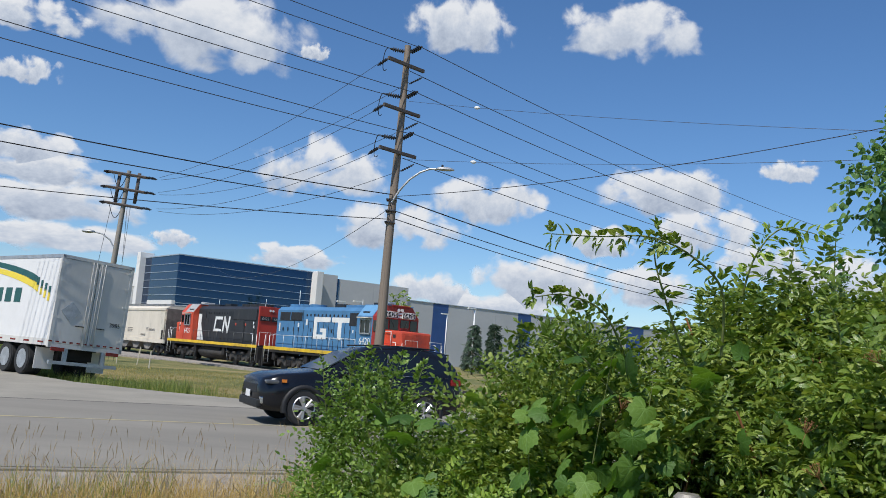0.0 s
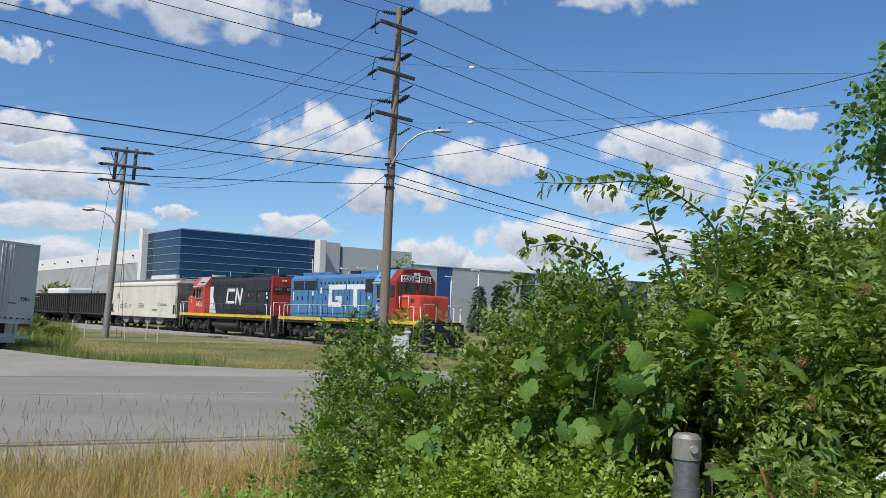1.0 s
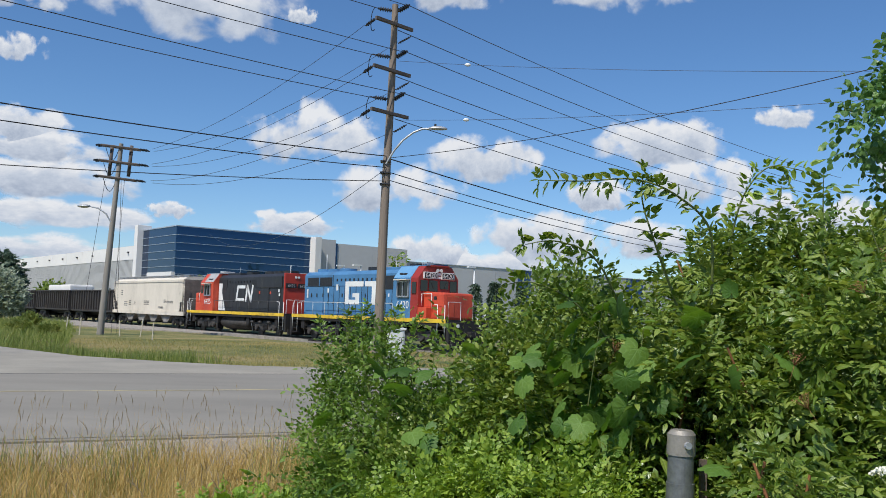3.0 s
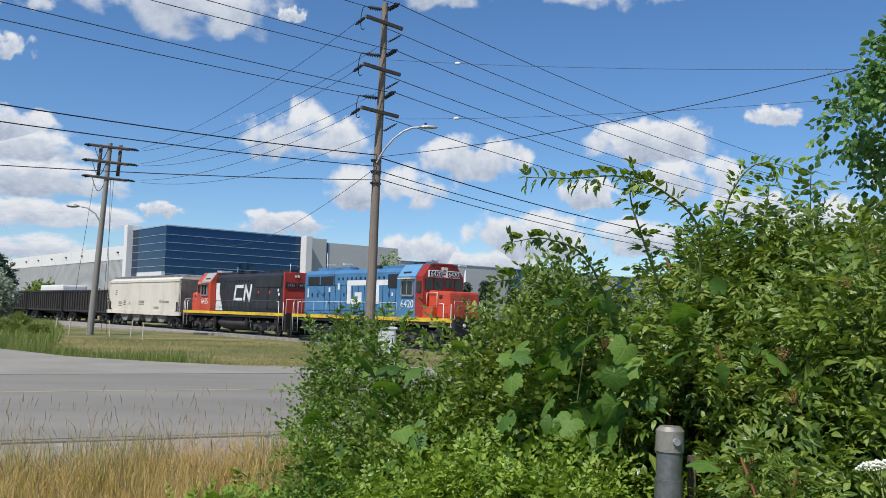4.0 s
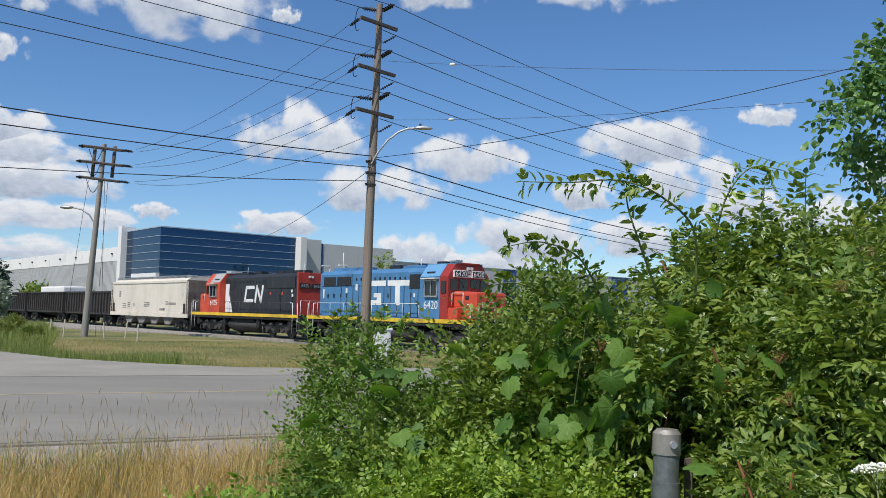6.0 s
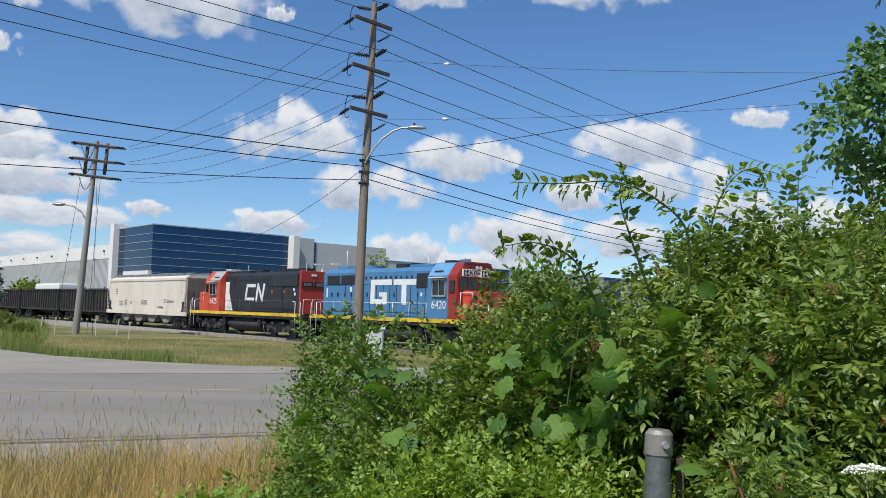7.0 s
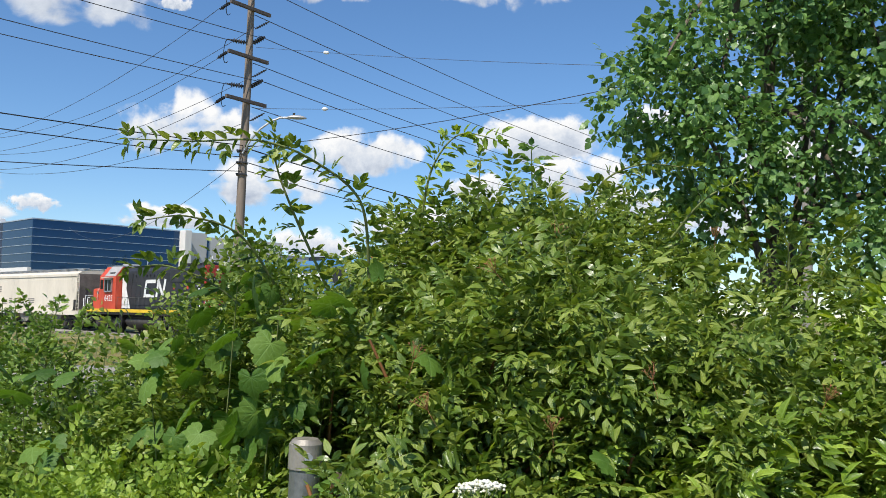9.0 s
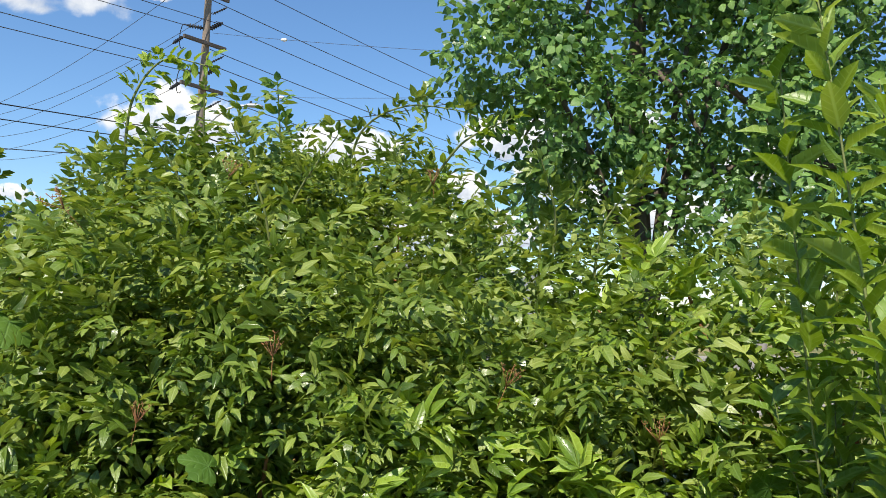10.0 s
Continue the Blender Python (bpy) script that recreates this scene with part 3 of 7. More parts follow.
def main_pole():
    u = thing("utility_pole", Matrix(), "tall weathered wooden utility pole with three crossarm levels", "utility pole")
    joined("pole", [tube_mesh([pole_point(i / 8) + Vector((0.015 * math.sin(i * 1.3), 0, 0)) for i in range(9)], [0.225 - 0.011 * i for i in range(9)], 14)], WOOD_POLE, u)
    bm = bmesh.new()
    rod(bm, pole_point(0.9995), pole_point(1.0), 0.137, n=14)
    part("pole_cap", bm, WOOD_GREY, u)
    for z, zl, zr in ((14.3, 14.55, 14.04), (12.2, 12.4, 11.99), (10.3, 10.49, 10.09)):
        c = pole_point((z + 0.3) / 15.6)
        a, b = Vector((c.x - 0.78, 37.15, z + 0.05)), Vector((c.x + 0.82, 38.75, z + 0.03))
        d = (b - a).normalized()
        m = Matrix.Translation((a + b) / 2 - Vector((0, 0, 0)) + Vector((0.0, -0.2, 0))) @ Vector(d).to_track_quat("X", "Z").to_matrix().to_4x4()
        bm = bmesh.new()
        box(bm, -1.08, 1.08, -0.06, 0.06, -0.075, 0.075, 0.012, m)
        part("crossarm", bm, ARM_WOOD, u)
        bm = bmesh.new()
        h = z + 0.72
        pc = pole_point((h + 0.3) / 15.6)
        insulator(bm, pc + Vector((-0.12, 0, 0)), pc + Vector((-0.75, -0.2, 0.02)), 0.11)
        part("insulator", bm, DARK_STEEL, u)
        bm = bmesh.new()
        insulator(bm, pc + Vector((0.12, 0, -0.02)), pc + Vector((0.62, 0.25, 0.38)), 0.11)
        part("insulator", bm, DARK_STEEL, u)
        bm = bmesh.new()
        insulator(bm, a, a + Vector((-0.45, 0.35, -0.22)), 0.08)
        part("insulator", bm, DARK_STEEL, u)
        bm = bmesh.new()
        insulator(bm, c + Vector((0.2, 0, -0.75)), c + Vector((0.75, 0.2, -0.35)), 0.06)
        part("insulator", bm, DARK_STEEL, u)
        loop = [pc + Vector((-0.72, -0.2, 0.0)) + Vector((-0.25 * math.sin(3.14 * k / 10) - 0.02 * k, 0.06 * k, -0.075 * k + 0.25 * math.sin(6.28 * k / 10))) for k in range(11)]
        joined("jumper", [tube_mesh(loop, 0.018)], CABLE, u)
    pts = [(-2.5, 37.8, 8.1), (-2.2, 37.75, 8.65), (-1.8, 37.7, 9.15), (-1.35, 37.65, 9.5), (-0.95, 37.6, 9.66), (-0.6, 37.6, 9.68)]
    joined("lamp_arm", [tube_mesh(pts, 0.045, 8)], GALVANISED, u, "galvanised lamp bracket")
    bm = bmesh.new()
    got = bmesh.ops.create_uvsphere(bm, u_segments=16, v_segments=8, radius=1)["verts"]
    for v in got:
        v.co = Vector((-0.28 + v.co.x * 0.42, 37.6 + v.co.y * 0.17, 9.68 + v.co.z * (0.12 if v.co.z > 0 else 0.06)))
    part("lamp_head", bm, GALVANISED, u, "grey cobra-head luminaire", True)
    boxes("photocell", [(-0.45, -0.35, 37.55, 37.65, 9.78, 9.88)], CAR_TRIM, u)
    for z in (8.2, 7.7, 7.2):
        boxes("clamp", [(-2.75, -2.3, 37.75, 38.25, z, z + 0.06)], DARK_STEEL, u)


main_pole()


def left_pole():
    u = thing("utility_pole", Matrix(), "grey wooden utility pole with crossarms and street lamp", "utility pole")
    b, t = Vector((-21.92, 57, -0.5)), Vector((-21.25, 57, 12.2))
    d = t - b
    joined("pole", [tube_mesh([b + d * i / 6 for i in range(7)], [0.23 - 0.016 * i for i in range(7)], 12)], WOOD_GREY, u)
    for x in (-0.62, 0.66):
        rods("side_post", [(b + d * 0.83 + Vector((x, 0.1, 0)), t + Vector((x * 1.0, 0.1, -0.1)))], 0.12, ARM_WOOD, u)
    for k, (z, w) in enumerate(((11.95, 1.25), (10.95, 1.3), (9.9, 1.2))):
        c = b + d * ((z + 0.5) / 12.7)
        for y in (-0.2, 0.2):
            bm = bmesh.new()
            rod(bm, c + Vector((-w, y, 0.1)), c + Vector((w, y, -0.14)), 0.075, n=5)
            part("crossarm", bm, ARM_WOOD, u)
        for x in (-w, w):
            for j in range(2):
                bm = bmesh.new()
                e = c + Vector((x, 0.2 - 0.4 * j, -x / w * 0.12))
                insulator(bm, e, e + Vector((0.6 if x > 0 else -0.35, 0, -0.05)), 0.075)
                part("insulator", bm, DARK_STEEL, u)
        loop = [c + Vector((-w + 0.15 + 0.09 * i, 0.3, -0.85 * math.sin(3.14 * i / 10))) for i in range(11)]
        joined("jumper", [tube_mesh(loop, 0.022)], CABLE, u)
    pts = [(-21.55, 56.9, 6.9), (-21.9, 56.8, 7.5), (-22.4, 56.7, 7.85), (-23.0, 56.6, 7.95)]
    joined("lamp_arm", [tube_mesh(pts, 0.05, 8)], GALVANISED, u)
    bm = bmesh.new()
    for v in bmesh.ops.create_uvsphere(bm, u_segments=12, v_segments=8, radius=1)["verts"]:
        v.co = Vector((-23.3 + v.co.x * 0.45, 56.6 + v.co.y * 0.2, 7.95 + v.co.z * 0.12))
    part("lamp_head", bm, GALVANISED, u, "grey cobra-head luminaire", True)
    for x, y in ((-22.7, 55.6), (-20.9, 56.2), (-21.2, 58.0)):
        joined("guy_wire", [tube_mesh([(x, y, -0.3), (-21.4 + (x + 21.6) * 0.7, 57, 9.8)], 0.013)], CABLE, u)


left_pole()


def wire(p, q, sag, radius, material=None, label="thin power line wire", group="power line wires"):
    p, q = Vector(p), Vector(q)
    pts = [p.lerp(q, i / 28) - Vector((0, 0, sag * 4 * (i / 28) * (1 - i / 28))) for i in range(29)]
    tagged(joined("wire", [tube_mesh(pts, radius, 5)], material or WIRE), label, "wire", group)


# towards the next pole along the road
for z in (15.05, 12.92, 11.02):
    k = pole_point((z + 0.3) / 15.6)
    wire(k + Vector((-0.75, -0.2, 0)), (-32.5, 8.9, z - 0.15), 0.45, 0.016)
    wire(k + Vector((0.5, 0.2, 0.3)), (-31.5, 7.9, z + 0.1), 0.45, 0.016)
for dz, r, e, x, y in ((8.45, 0.023, 8.4, -32, 8.4), (7.95, 0.02, 7.8, -32, 8.4), (7.35, 0.018, 6.9, -40, 19.0)):
    wire((-2.5, 37.8, dz), (x, y, e), 0.75, r, CABLE, "black communication cable between the poles", "communication cables")
# across to the pole by the railway
for z, zz in ((14.35, 12.0), (12.2, 11.0), (10.3, 9.9)):
    wire((-3.6, 37.4, z - 0.2), (-19.2, 57, zz - 0.1), 0.7, 0.012)
    wire((-2.2, 38.4, z - 0.6), (-19.2, 57.3, zz - 0.2), 0.9, 0.012)
wire((-2.6, 38.2, 7.9), (-31.4, 118, 11.5), 2.4, 0.014)
# away along the road
for z, dx in ((15.35, 0.4), (14.15, 0.1), (13.25, 0.3), (12.05, 0.1), (11.35, 0.3), (10.15, 0.1)):
    wire((-2.3 + dx, 38, z), (36 + dx, 79, z - 0.2), 0.7, 0.018)
for z, r in ((8.35, 0.028), (7.75, 0.02), (7.4, 0.02)):
    wire((-2.3, 38, z), (36, 79, z - 0.3), 1.1, r, CABLE, "black communication cable between the poles", "communication cables")
# guys and a service cable to a pole across the road
wire((-2.1, 38, 12.75), (15.4, 24.6, 9.1), 0.2, 0.008)
wire((-2.1, 38, 10.1), (15.4, 24.6, 8.5), 0.25, 0.008)
wire((-2.3, 37.9, 8.4), (15.4, 24.6, 9.95), 0.42, 0.014, CABLE, "twisted black service cable from the pole", "communication cables")
for x, y, z in ((0.89, 35.71, 12.01), (0.89, 35.71, 9.69)):
    bm = bmesh.new()
    for v in bmesh.ops.create_uvsphere(bm, u_segments=12, v_segments=8, radius=1)["verts"]:
        v.co = Vector((x + v.co.x * 0.13, y + v.co.y * 0.07, z + v.co.z * 0.07))
    tagged(part("guy_insulator", bm, WHITE_PLASTIC, None, smooth=True), "white strain insulator on a thin guy wire", "insulator", "guy insulators")


def near_pole():
    u = thing("street_lamp", Matrix(), "wooden pole with a white street lamp behind the tree", "street lamp")
    joined("pole", [tube_mesh([(15.4, 25, -0.2), (15.4, 25, 10.6)], [0.16, 0.12], 12)], WOOD_GREY, u)
    joined("lamp_arm", [tube_mesh([(15.35, 25, 8.9), (15.0, 25, 9.55), (14.5, 25, 10.06), (14.05, 25, 10.28), (13.75, 25, 10.2), (13.5, 25, 10.0)], 0.05, 8)], GALVANISED, u)
    bm = bmesh.new()
    for v in bmesh.ops.create_uvsphere(bm, u_segments=14, v_segments=8, radius=1)["verts"]:
        v.co = Vector((13.35 + v.co.x * 0.3, 25 + v.co.y * 0.15, 9.88 + v.co.x * 0.13 + v.co.z * 0.1))
    part("lamp_head", bm, WHITE_PLASTIC, u, "white cobra-head luminaire", True)


near_pole()


# ---- railway vehicles ----
def bogie(parent, x, wheel=0.5, gap=2.75, length=4.2):
    bo = boxes("bolster", [(x - 0.5, x + 0.5, -1.15, 1.15, 0.5, 1.1)], GRIME, parent, bevel=0.04)
    for s in (-1, 1):
        # cast side frame: high over the axles, dropped between them
        bm = bmesh.new()
        h = length / 2
        prism(bm, [(x - h, 0.62), (x - h, 0.86), (x - gap * 0.36, 0.98), (x + gap * 0.36, 0.98), (x + h, 0.86), (x + h, 0.62), (x + gap * 0.36, 0.6), (x + gap * 0.24, 0.34), (x - gap * 0.24, 0.34), (x - gap * 0.36, 0.6)], *sorted((s * 1.0, s * 1.16)))
        part("side_frame", bm, GEAR, bo)
        for k in (-0.24, 0.0, 0.24):
            bm = bmesh.new()
            rod(bm, (x + k, s * 1.19, 0.4), (x + k, s * 1.19, 0.8), 0.085, n=10)
            for q in range(4):
                rod(bm, (x + k, s * 1.19, 0.44 + 0.1 * q), (x + k, s * 1.19, 0.47 + 0.1 * q), 0.105, n=10)
            part("spring", bm, GRIME, bo)
        for ax in (-gap / 2, gap / 2):
            bm = bmesh.new()
            rod(bm, (x + ax, s * 1.1, wheel), (x + ax, s * 1.27, wheel), 0.17, n=14)
            part("axle_box", bm, GEAR, bo)
            boxes("brake_shoe", [(x + ax * 1.55 - 0.07, x + ax * 1.55 + 0.07, *sorted((s * 0.9, s * 1.15)), 0.25, 0.8)], GRIME, bo)
    for ax in (-gap / 2, gap / 2):
        bm = bmesh.new()
        for y in (-0.75, 0.75):
            rod(bm, (x + ax, y - 0.07, wheel), (x + ax, y + 0.07, wheel), wheel, n=24)
        rod(bm, (x + ax, -0.75, wheel), (x + ax, 0.75, wheel), 0.09, n=8)
        part("wheelset", bm, WHEEL_STEEL, bo)


def railing(parent, x0, x1, y, z0, z1, count, material):
    rods("handrail", [((x0, y, z1), (x1, y, z1))], 0.017, material, parent)
    for i in range(count):
        x = x0 + (x1 - x0) * i / (count - 1)
        rods("stanchion", [((x, y, z0), (x, y, z1))], 0.014, material, parent)


def locomotive(name, label, hood_mat, cab_mat, nose_mat, end_mat, rail_mat, number, logo):
    """A four-axle road switcher, nose towards +x; the camera sees its side at -y for a forward one."""
    e = thing(name, Matrix(), label, "locomotive")
    side = -1 if logo == "square" else 1          # the side that is seen
    DECK = 1.62
    frame_ = boxes("underframe", [(-8.55, 8.55, -1.5, 1.5, 1.25, 1.5)], GRIME, e, bevel=0.03)
    for s in (-1, 1):
        boxes("sill", [(-8.5, 8.5, s * 1.52 - 0.02, s * 1.52 + 0.02, 1.44, 1.66)], YELLOW, e, "yellow side sill")
    boxes("walkway", [(-8.5, 8.5, -1.49, 1.49, 1.5, DECK)], GRIME, e)
    bogie(e, 5.2)
    bogie(e, -5.2)
    bm = bmesh.new()
    rod(bm, (-2.2, 0, 0.82), (2.2, 0, 0.82), 0.62, n=20)
    for v in bm.verts:
        v.co.y *= 2.1
    part("fuel_tank", bm, GEAR, e, smooth=True)
    for s in (-1, 1):
        bm = bmesh.new()
        rod(bm, (-2.0, s * 1.2, 1.12), (1.2, s * 1.2, 1.12), 0.14, n=12)
        part("air_reservoir", bm, GRIME, e)
    boxes("equipment_box", [(-3.1, 3.1, -0.75, 0.75, 0.6, 1.26)], GRIME, e)
    for s in (-1, 1):
        for k, x in enumerate((-2.9, 2.5, -7.4, 7.1)):
            boxes("equipment_box", [(x, x + 0.45, *sorted((s * 0.95, s * 1.4)), 0.7, 1.24)], GRIME, e, bevel=0.03)
        for cx in (-5.2, 5.2):
            for x in (-1.9, -0.7, 0.7, 1.9):
                bm = bmesh.new()
                rod(bm, (cx + x - 0.2, s * 1.25, 0.95), (cx + x + 0.2, s * 1.25, 0.95), 0.11, n=10)
                part("brake_cylinder", bm, GEAR, e)
            for k in (-1, 1):
                rods("sand_pipe", [((cx + k * 2.2, s * 1.3, 1.3), (cx + k * 2.0, s * 1.2, 0.3))], 0.025, GALVANISED, e)
        for k in (-0.4, 0.4):
            rods("air_hose", [((s * 8.8, k, 1.0), (s * 8.95, k * 1.05, 0.5))], 0.03, CABLE, e)
    # long hood
    prof = [(-1.0, DECK), (-1.0, 4.34), (-0.75, 4.58), (0.75, 4.58), (1.0, 4.34), (1.0, DECK)]
    bm = bmesh.new()
    end = -7.4 if end_mat else -7.75
    vs0 = [bm.verts.new((end, y, z)) for y, z in prof]
    vs1 = [bm.verts.new((3.45, y, z)) for y, z in prof]
    bm.faces.new(vs0)
    bm.faces.new(vs1[::-1])
    for i in range(len(prof)):
        j = (i + 1) % len(prof)
        bm.faces.new((vs0[i], vs1[i], vs1[j], vs0[j]))
    bmesh.ops.recalc_face_normals(bm, faces=bm.faces)
    hood = part("long_hood", bm, hood_mat, e)
    if end_mat:
        bm = bmesh.new()
        box(bm, -7.55, -7.39, -1.02, 1.02, DECK, 4.6, 0.05)
        part("hood_end", bm, end_mat, e, "red hood end")
        for y in (-0.5, 0.5):
            board = boxes("number_board", [(-7.62, -7.55, y - 0.42, y + 0.42, 3.5, 3.85)], GRILLE, e)
            words("board_number", number, 0.3, pose(-7.625, y, 3.57, 90, 0, -90), ROOF_GREY, board)
        bm = bmesh.new()
        for y in (-0.12, 0.12):
            rod(bm, (-7.6, y, 4.3), (-7.54, y, 4.3), 0.09, n=10)
        part("headlight", bm, WHITE, e)
    for s in (-1, 1):
        y = s * 1.0
        # doors of the engine bay
        for i in range(13):
            x = -5.2 + i * 0.66
            d = boxes("access_door", [(x + 0.02, x + 0.62, min(y, y + s * 0.03), max(y, y + s * 0.03), DECK + 0.12, 3.55)], hood_mat, hood)
            boxes("door_joint", [(x - 0.035, x + 0.005, min(y, y + s * 0.036), max(y, y + s * 0.036), DECK + 0.12, 3.55)], GRILLE if hood_mat != BLACK else DARK_STEEL, hood)
            boxes("latch", [(x + 0.5, x + 0.56, min(y + s * 0.03, y + s * 0.05), max(y + s * 0.03, y + s * 0.05), 2.4, 2.55)], GRILLE, d)
        yy0, yy1 = min(y, y + s * 0.04), max(y, y + s * 0.04)
        boxes("radiator_grille", [(-7.3, -4.2, yy0 + s * 0.06 if end_mat else yy0, yy1 + s * 0.06 if end_mat else yy1, 3.62, 4.18)] if not end_mat else [(-5.5, -2.4, yy0, yy1, 3.55, 4.15)], GRILLE, e, "dark radiator grille")
        boxes("intake_grille", [(1.9, 3.4, yy0, yy1, 3.35, 4.2)], GRILLE, e, "dark intake grille")
        for i in range(11):
            x = -3.6 + i * 0.5
            boxes("lifting_lug", [(x, x + 0.12, yy0, yy1, 3.92, 4.08)], GRILLE, e)
        if end_mat:
            boxes("side_cabinet", [(-7.2, -3.3, *sorted((s * 1.0, s * 1.07)), 3.52, 4.36)], BLACK, e, "raised black louvre box", 0.02)
            for x in (-6.9, -5.1, -3.7):
                boxes("side_panel", [(x, x + 1.5 if x < -4 else x + 0.9, *sorted((s * 1.0, s * 1.05)), DECK + 0.25, 3.42)], BLACK, hood, bevel=0.015)
            for x, z, m in ((-6.9, 3.2, WHITE), (-5.6, 3.05, RED), (-3.9, 3.05, RED), (-7.0, 2.9, WHITE)):
                boxes("warning_plate", [(x, x + 0.2, *sorted((s * 1.055, s * 1.065)), z, z + 0.2)], m, e)
        else:
            boxes("hood_seam", [(-7.6, 3.4, *sorted((s * 1.0, s * 1.02)), 3.575, 3.6)], GRILLE, hood)
            boxes("hood_seam", [(-4.1, -4.05, *sorted((s * 1.0, s * 1.02)), DECK, 4.34)], GRILLE, hood)
            for x, z, w, h in ((-7.35, 3.2, 0.16, 0.2), (-7.35, 2.8, 0.16, 0.42), (-4.7, 3.15, 0.2, 0.3), (-3.6, 3.3, 0.22, 0.4), (2.3, 2.9, 0.14, 0.2)):
                boxes("notice_plate", [(x, x + w, *sorted((s * 1.03, s * 1.042)), z, z + h)], WHITE, e)
            for x in (-6.8, -6.1, -5.3, -4.6, -2.9, -0.2, 2.0):
                boxes("door_handle", [(x, x + 0.1, *sorted((s * 1.03, s * 1.06)), 2.85, 3.1)], GRILLE, e)
            boxes("grille_post", [(-5.8, -5.7, *sorted((s * 1.03, s * 1.06)), 3.62, 4.18)], BLUE, e)
    for x in (-6.6, -5.2, -3.8):
        bm = bmesh.new()
        rod(bm, (x, 0, 4.55), (x, 0, 4.8), 0.6, n=20)
        part("roof_fan", bm, GRILLE if end_mat else hood_mat, e)
    boxes("exhaust_stack", [(-1.0, 0.0, -0.3, 0.3, 4.55, 4.84)], GRILLE, e)
    boxes("roof_box", [(0.6, 2.8, -0.55, 0.55, 4.55, 4.76)], hood_mat, e, bevel=0.04)
    # cab
    cabp = [(-1.5, DECK), (-1.5, 4.0), (-0.95, 4.72), (0.95, 4.72), (1.5, 4.0), (1.5, DECK)]

    def cab_piece(nm, x0, x1, mat, grow=0.0):
        bm = bmesh.new()
        a = [bm.verts.new((x0, y * (1 + grow), z + (grow * 2 if z > 3 else 0))) for y, z in cabp]
        c = [bm.verts.new((x1, y * (1 + grow), z + (grow * 2 if z > 3 else 0))) for y, z in cabp]
        bm.faces.new(a)
        bm.faces.new(c[::-1])
        for i in range(6):
            j = (i + 1) % 6
            bm.faces.new((a[i], c[i], c[j], a[j]))
        bmesh.ops.recalc_face_normals(bm, faces=bm.faces)
        return part(nm, bm, mat, e)
    cab_piece("cab", 3.46, 5.2, cab_mat)
    cab_piece("cab_front", 5.2, 5.9, nose_mat, 0.004)
    boxes("cab_roof", [(3.4, 5.98, -0.97, 0.97, 4.715, 4.76)], GALVANISED if end_mat else cab_mat, e, bevel=0.01)
    for s in (-1, 1):
        w0, w1 = sorted((s * 1.5, s * 1.56))
        win = boxes("side_window", [(4.0, 5.0, w0, w1, 2.95, 3.75)], DARK_GLASS, e, "dark cab side window")
        f0, f1 = sorted((s * 1.5, s * 1.6))
        boxes("window_frame", [(3.93, 4.0, f0, f1, 2.88, 3.82), (5.0, 5.07, f0, f1, 2.88, 3.82), (4.47, 4.53, f0, f1, 2.9, 3.8), (3.93, 5.07, f0, f1, 2.86, 2.95), (3.93, 5.07, f0, f1, 3.75, 3.84)], GALVANISED, win)
        boxes("sunshade", [(3.85, 5.12, min(s * 1.5, s * 1.82), max(s * 1.5, s * 1.82), 3.86, 3.92)], HOPPER, e)
        boxes("cab_vent", [(3.9, 4.6, *sorted((s * 1.15, s * 1.38)), 4.06, 4.3)], GRILLE, e)
        boxes("side_window", [(5.35, 5.75, w0, w1 - 0.02, 3.1, 3.75)], DARK_GLASS, e)
        words("road_number", number, 0.62, pose(4.45, s * 1.515, 2.22, 90, 0, 0 if s < 0 else 180), WHITE, e)
    for s in (-1, 1):
        bm = bmesh.new()
        lo, hi = Vector((0, s * 1.5, 4.0)), Vector((0, s * 0.95, 4.72))
        out = Vector((0, s * 0.72, 0.55)).normalized() * 0.02
        quad = [bm.verts.new(Vector((x, 0, 0)) + p + out) for x, p in ((3.5, lo), (5.18, lo), (5.18, hi), (3.5, hi))]
        bm.faces.new(quad)
        ext = bmesh.ops.extrude_face_region(bm, geom=list(bm.faces))
        for v in ext["geom"]:
            if isinstance(v, bmesh.types.BMVert):
                v.co -= out * 0.9
        bmesh.ops.recalc_face_normals(bm, faces=bm.faces)
        part("roof_slope", bm, ROOF_GREY if end_mat else SUNLIT_BLUE, e, "sunlit sloping cab roof side")
        rods("grab_iron", [((5.95, s * 1.25, 2.4), (5.95, s * 1.25, 3.1))], 0.02, rail_mat, e)
        rods("nose_handrail", [((5.95, s * 1.2, 3.1), (6.8, s * 1.2, 3.1)), ((6.8, s * 1.2, 3.1), (6.8, s * 1.2, 2.2))], 0.018, rail_mat, e)
        rods("windscreen_wiper", [((5.96, s * 0.4, 3.42), (5.97, s * 0.6, 3.8))], 0.012, CABLE, e)
    bm = bmesh.new()
    for y in (-0.25, -0.08, 0.1):
        rod(bm, (4.6, y, 4.92), (5.15, y, 4.92), 0.04, 0.09, n=10)
        rod(bm, (4.65, y, 4.74), (4.65, y, 4.92), 0.03, n=6)
    part("horn", bm, GALVANISED, e)
    boxes("roof_unit", [(3.7, 4.4, -0.5, 0.5, 4.75, 4.93)], GRILLE if not end_mat else ROOF_GREY, e, bevel=0.04)
    boxes("brow_plate", [(5.6, 6.02, -0.7, 0.7, 4.7, 4.78)], DARK_RED, e, bevel=0.015)
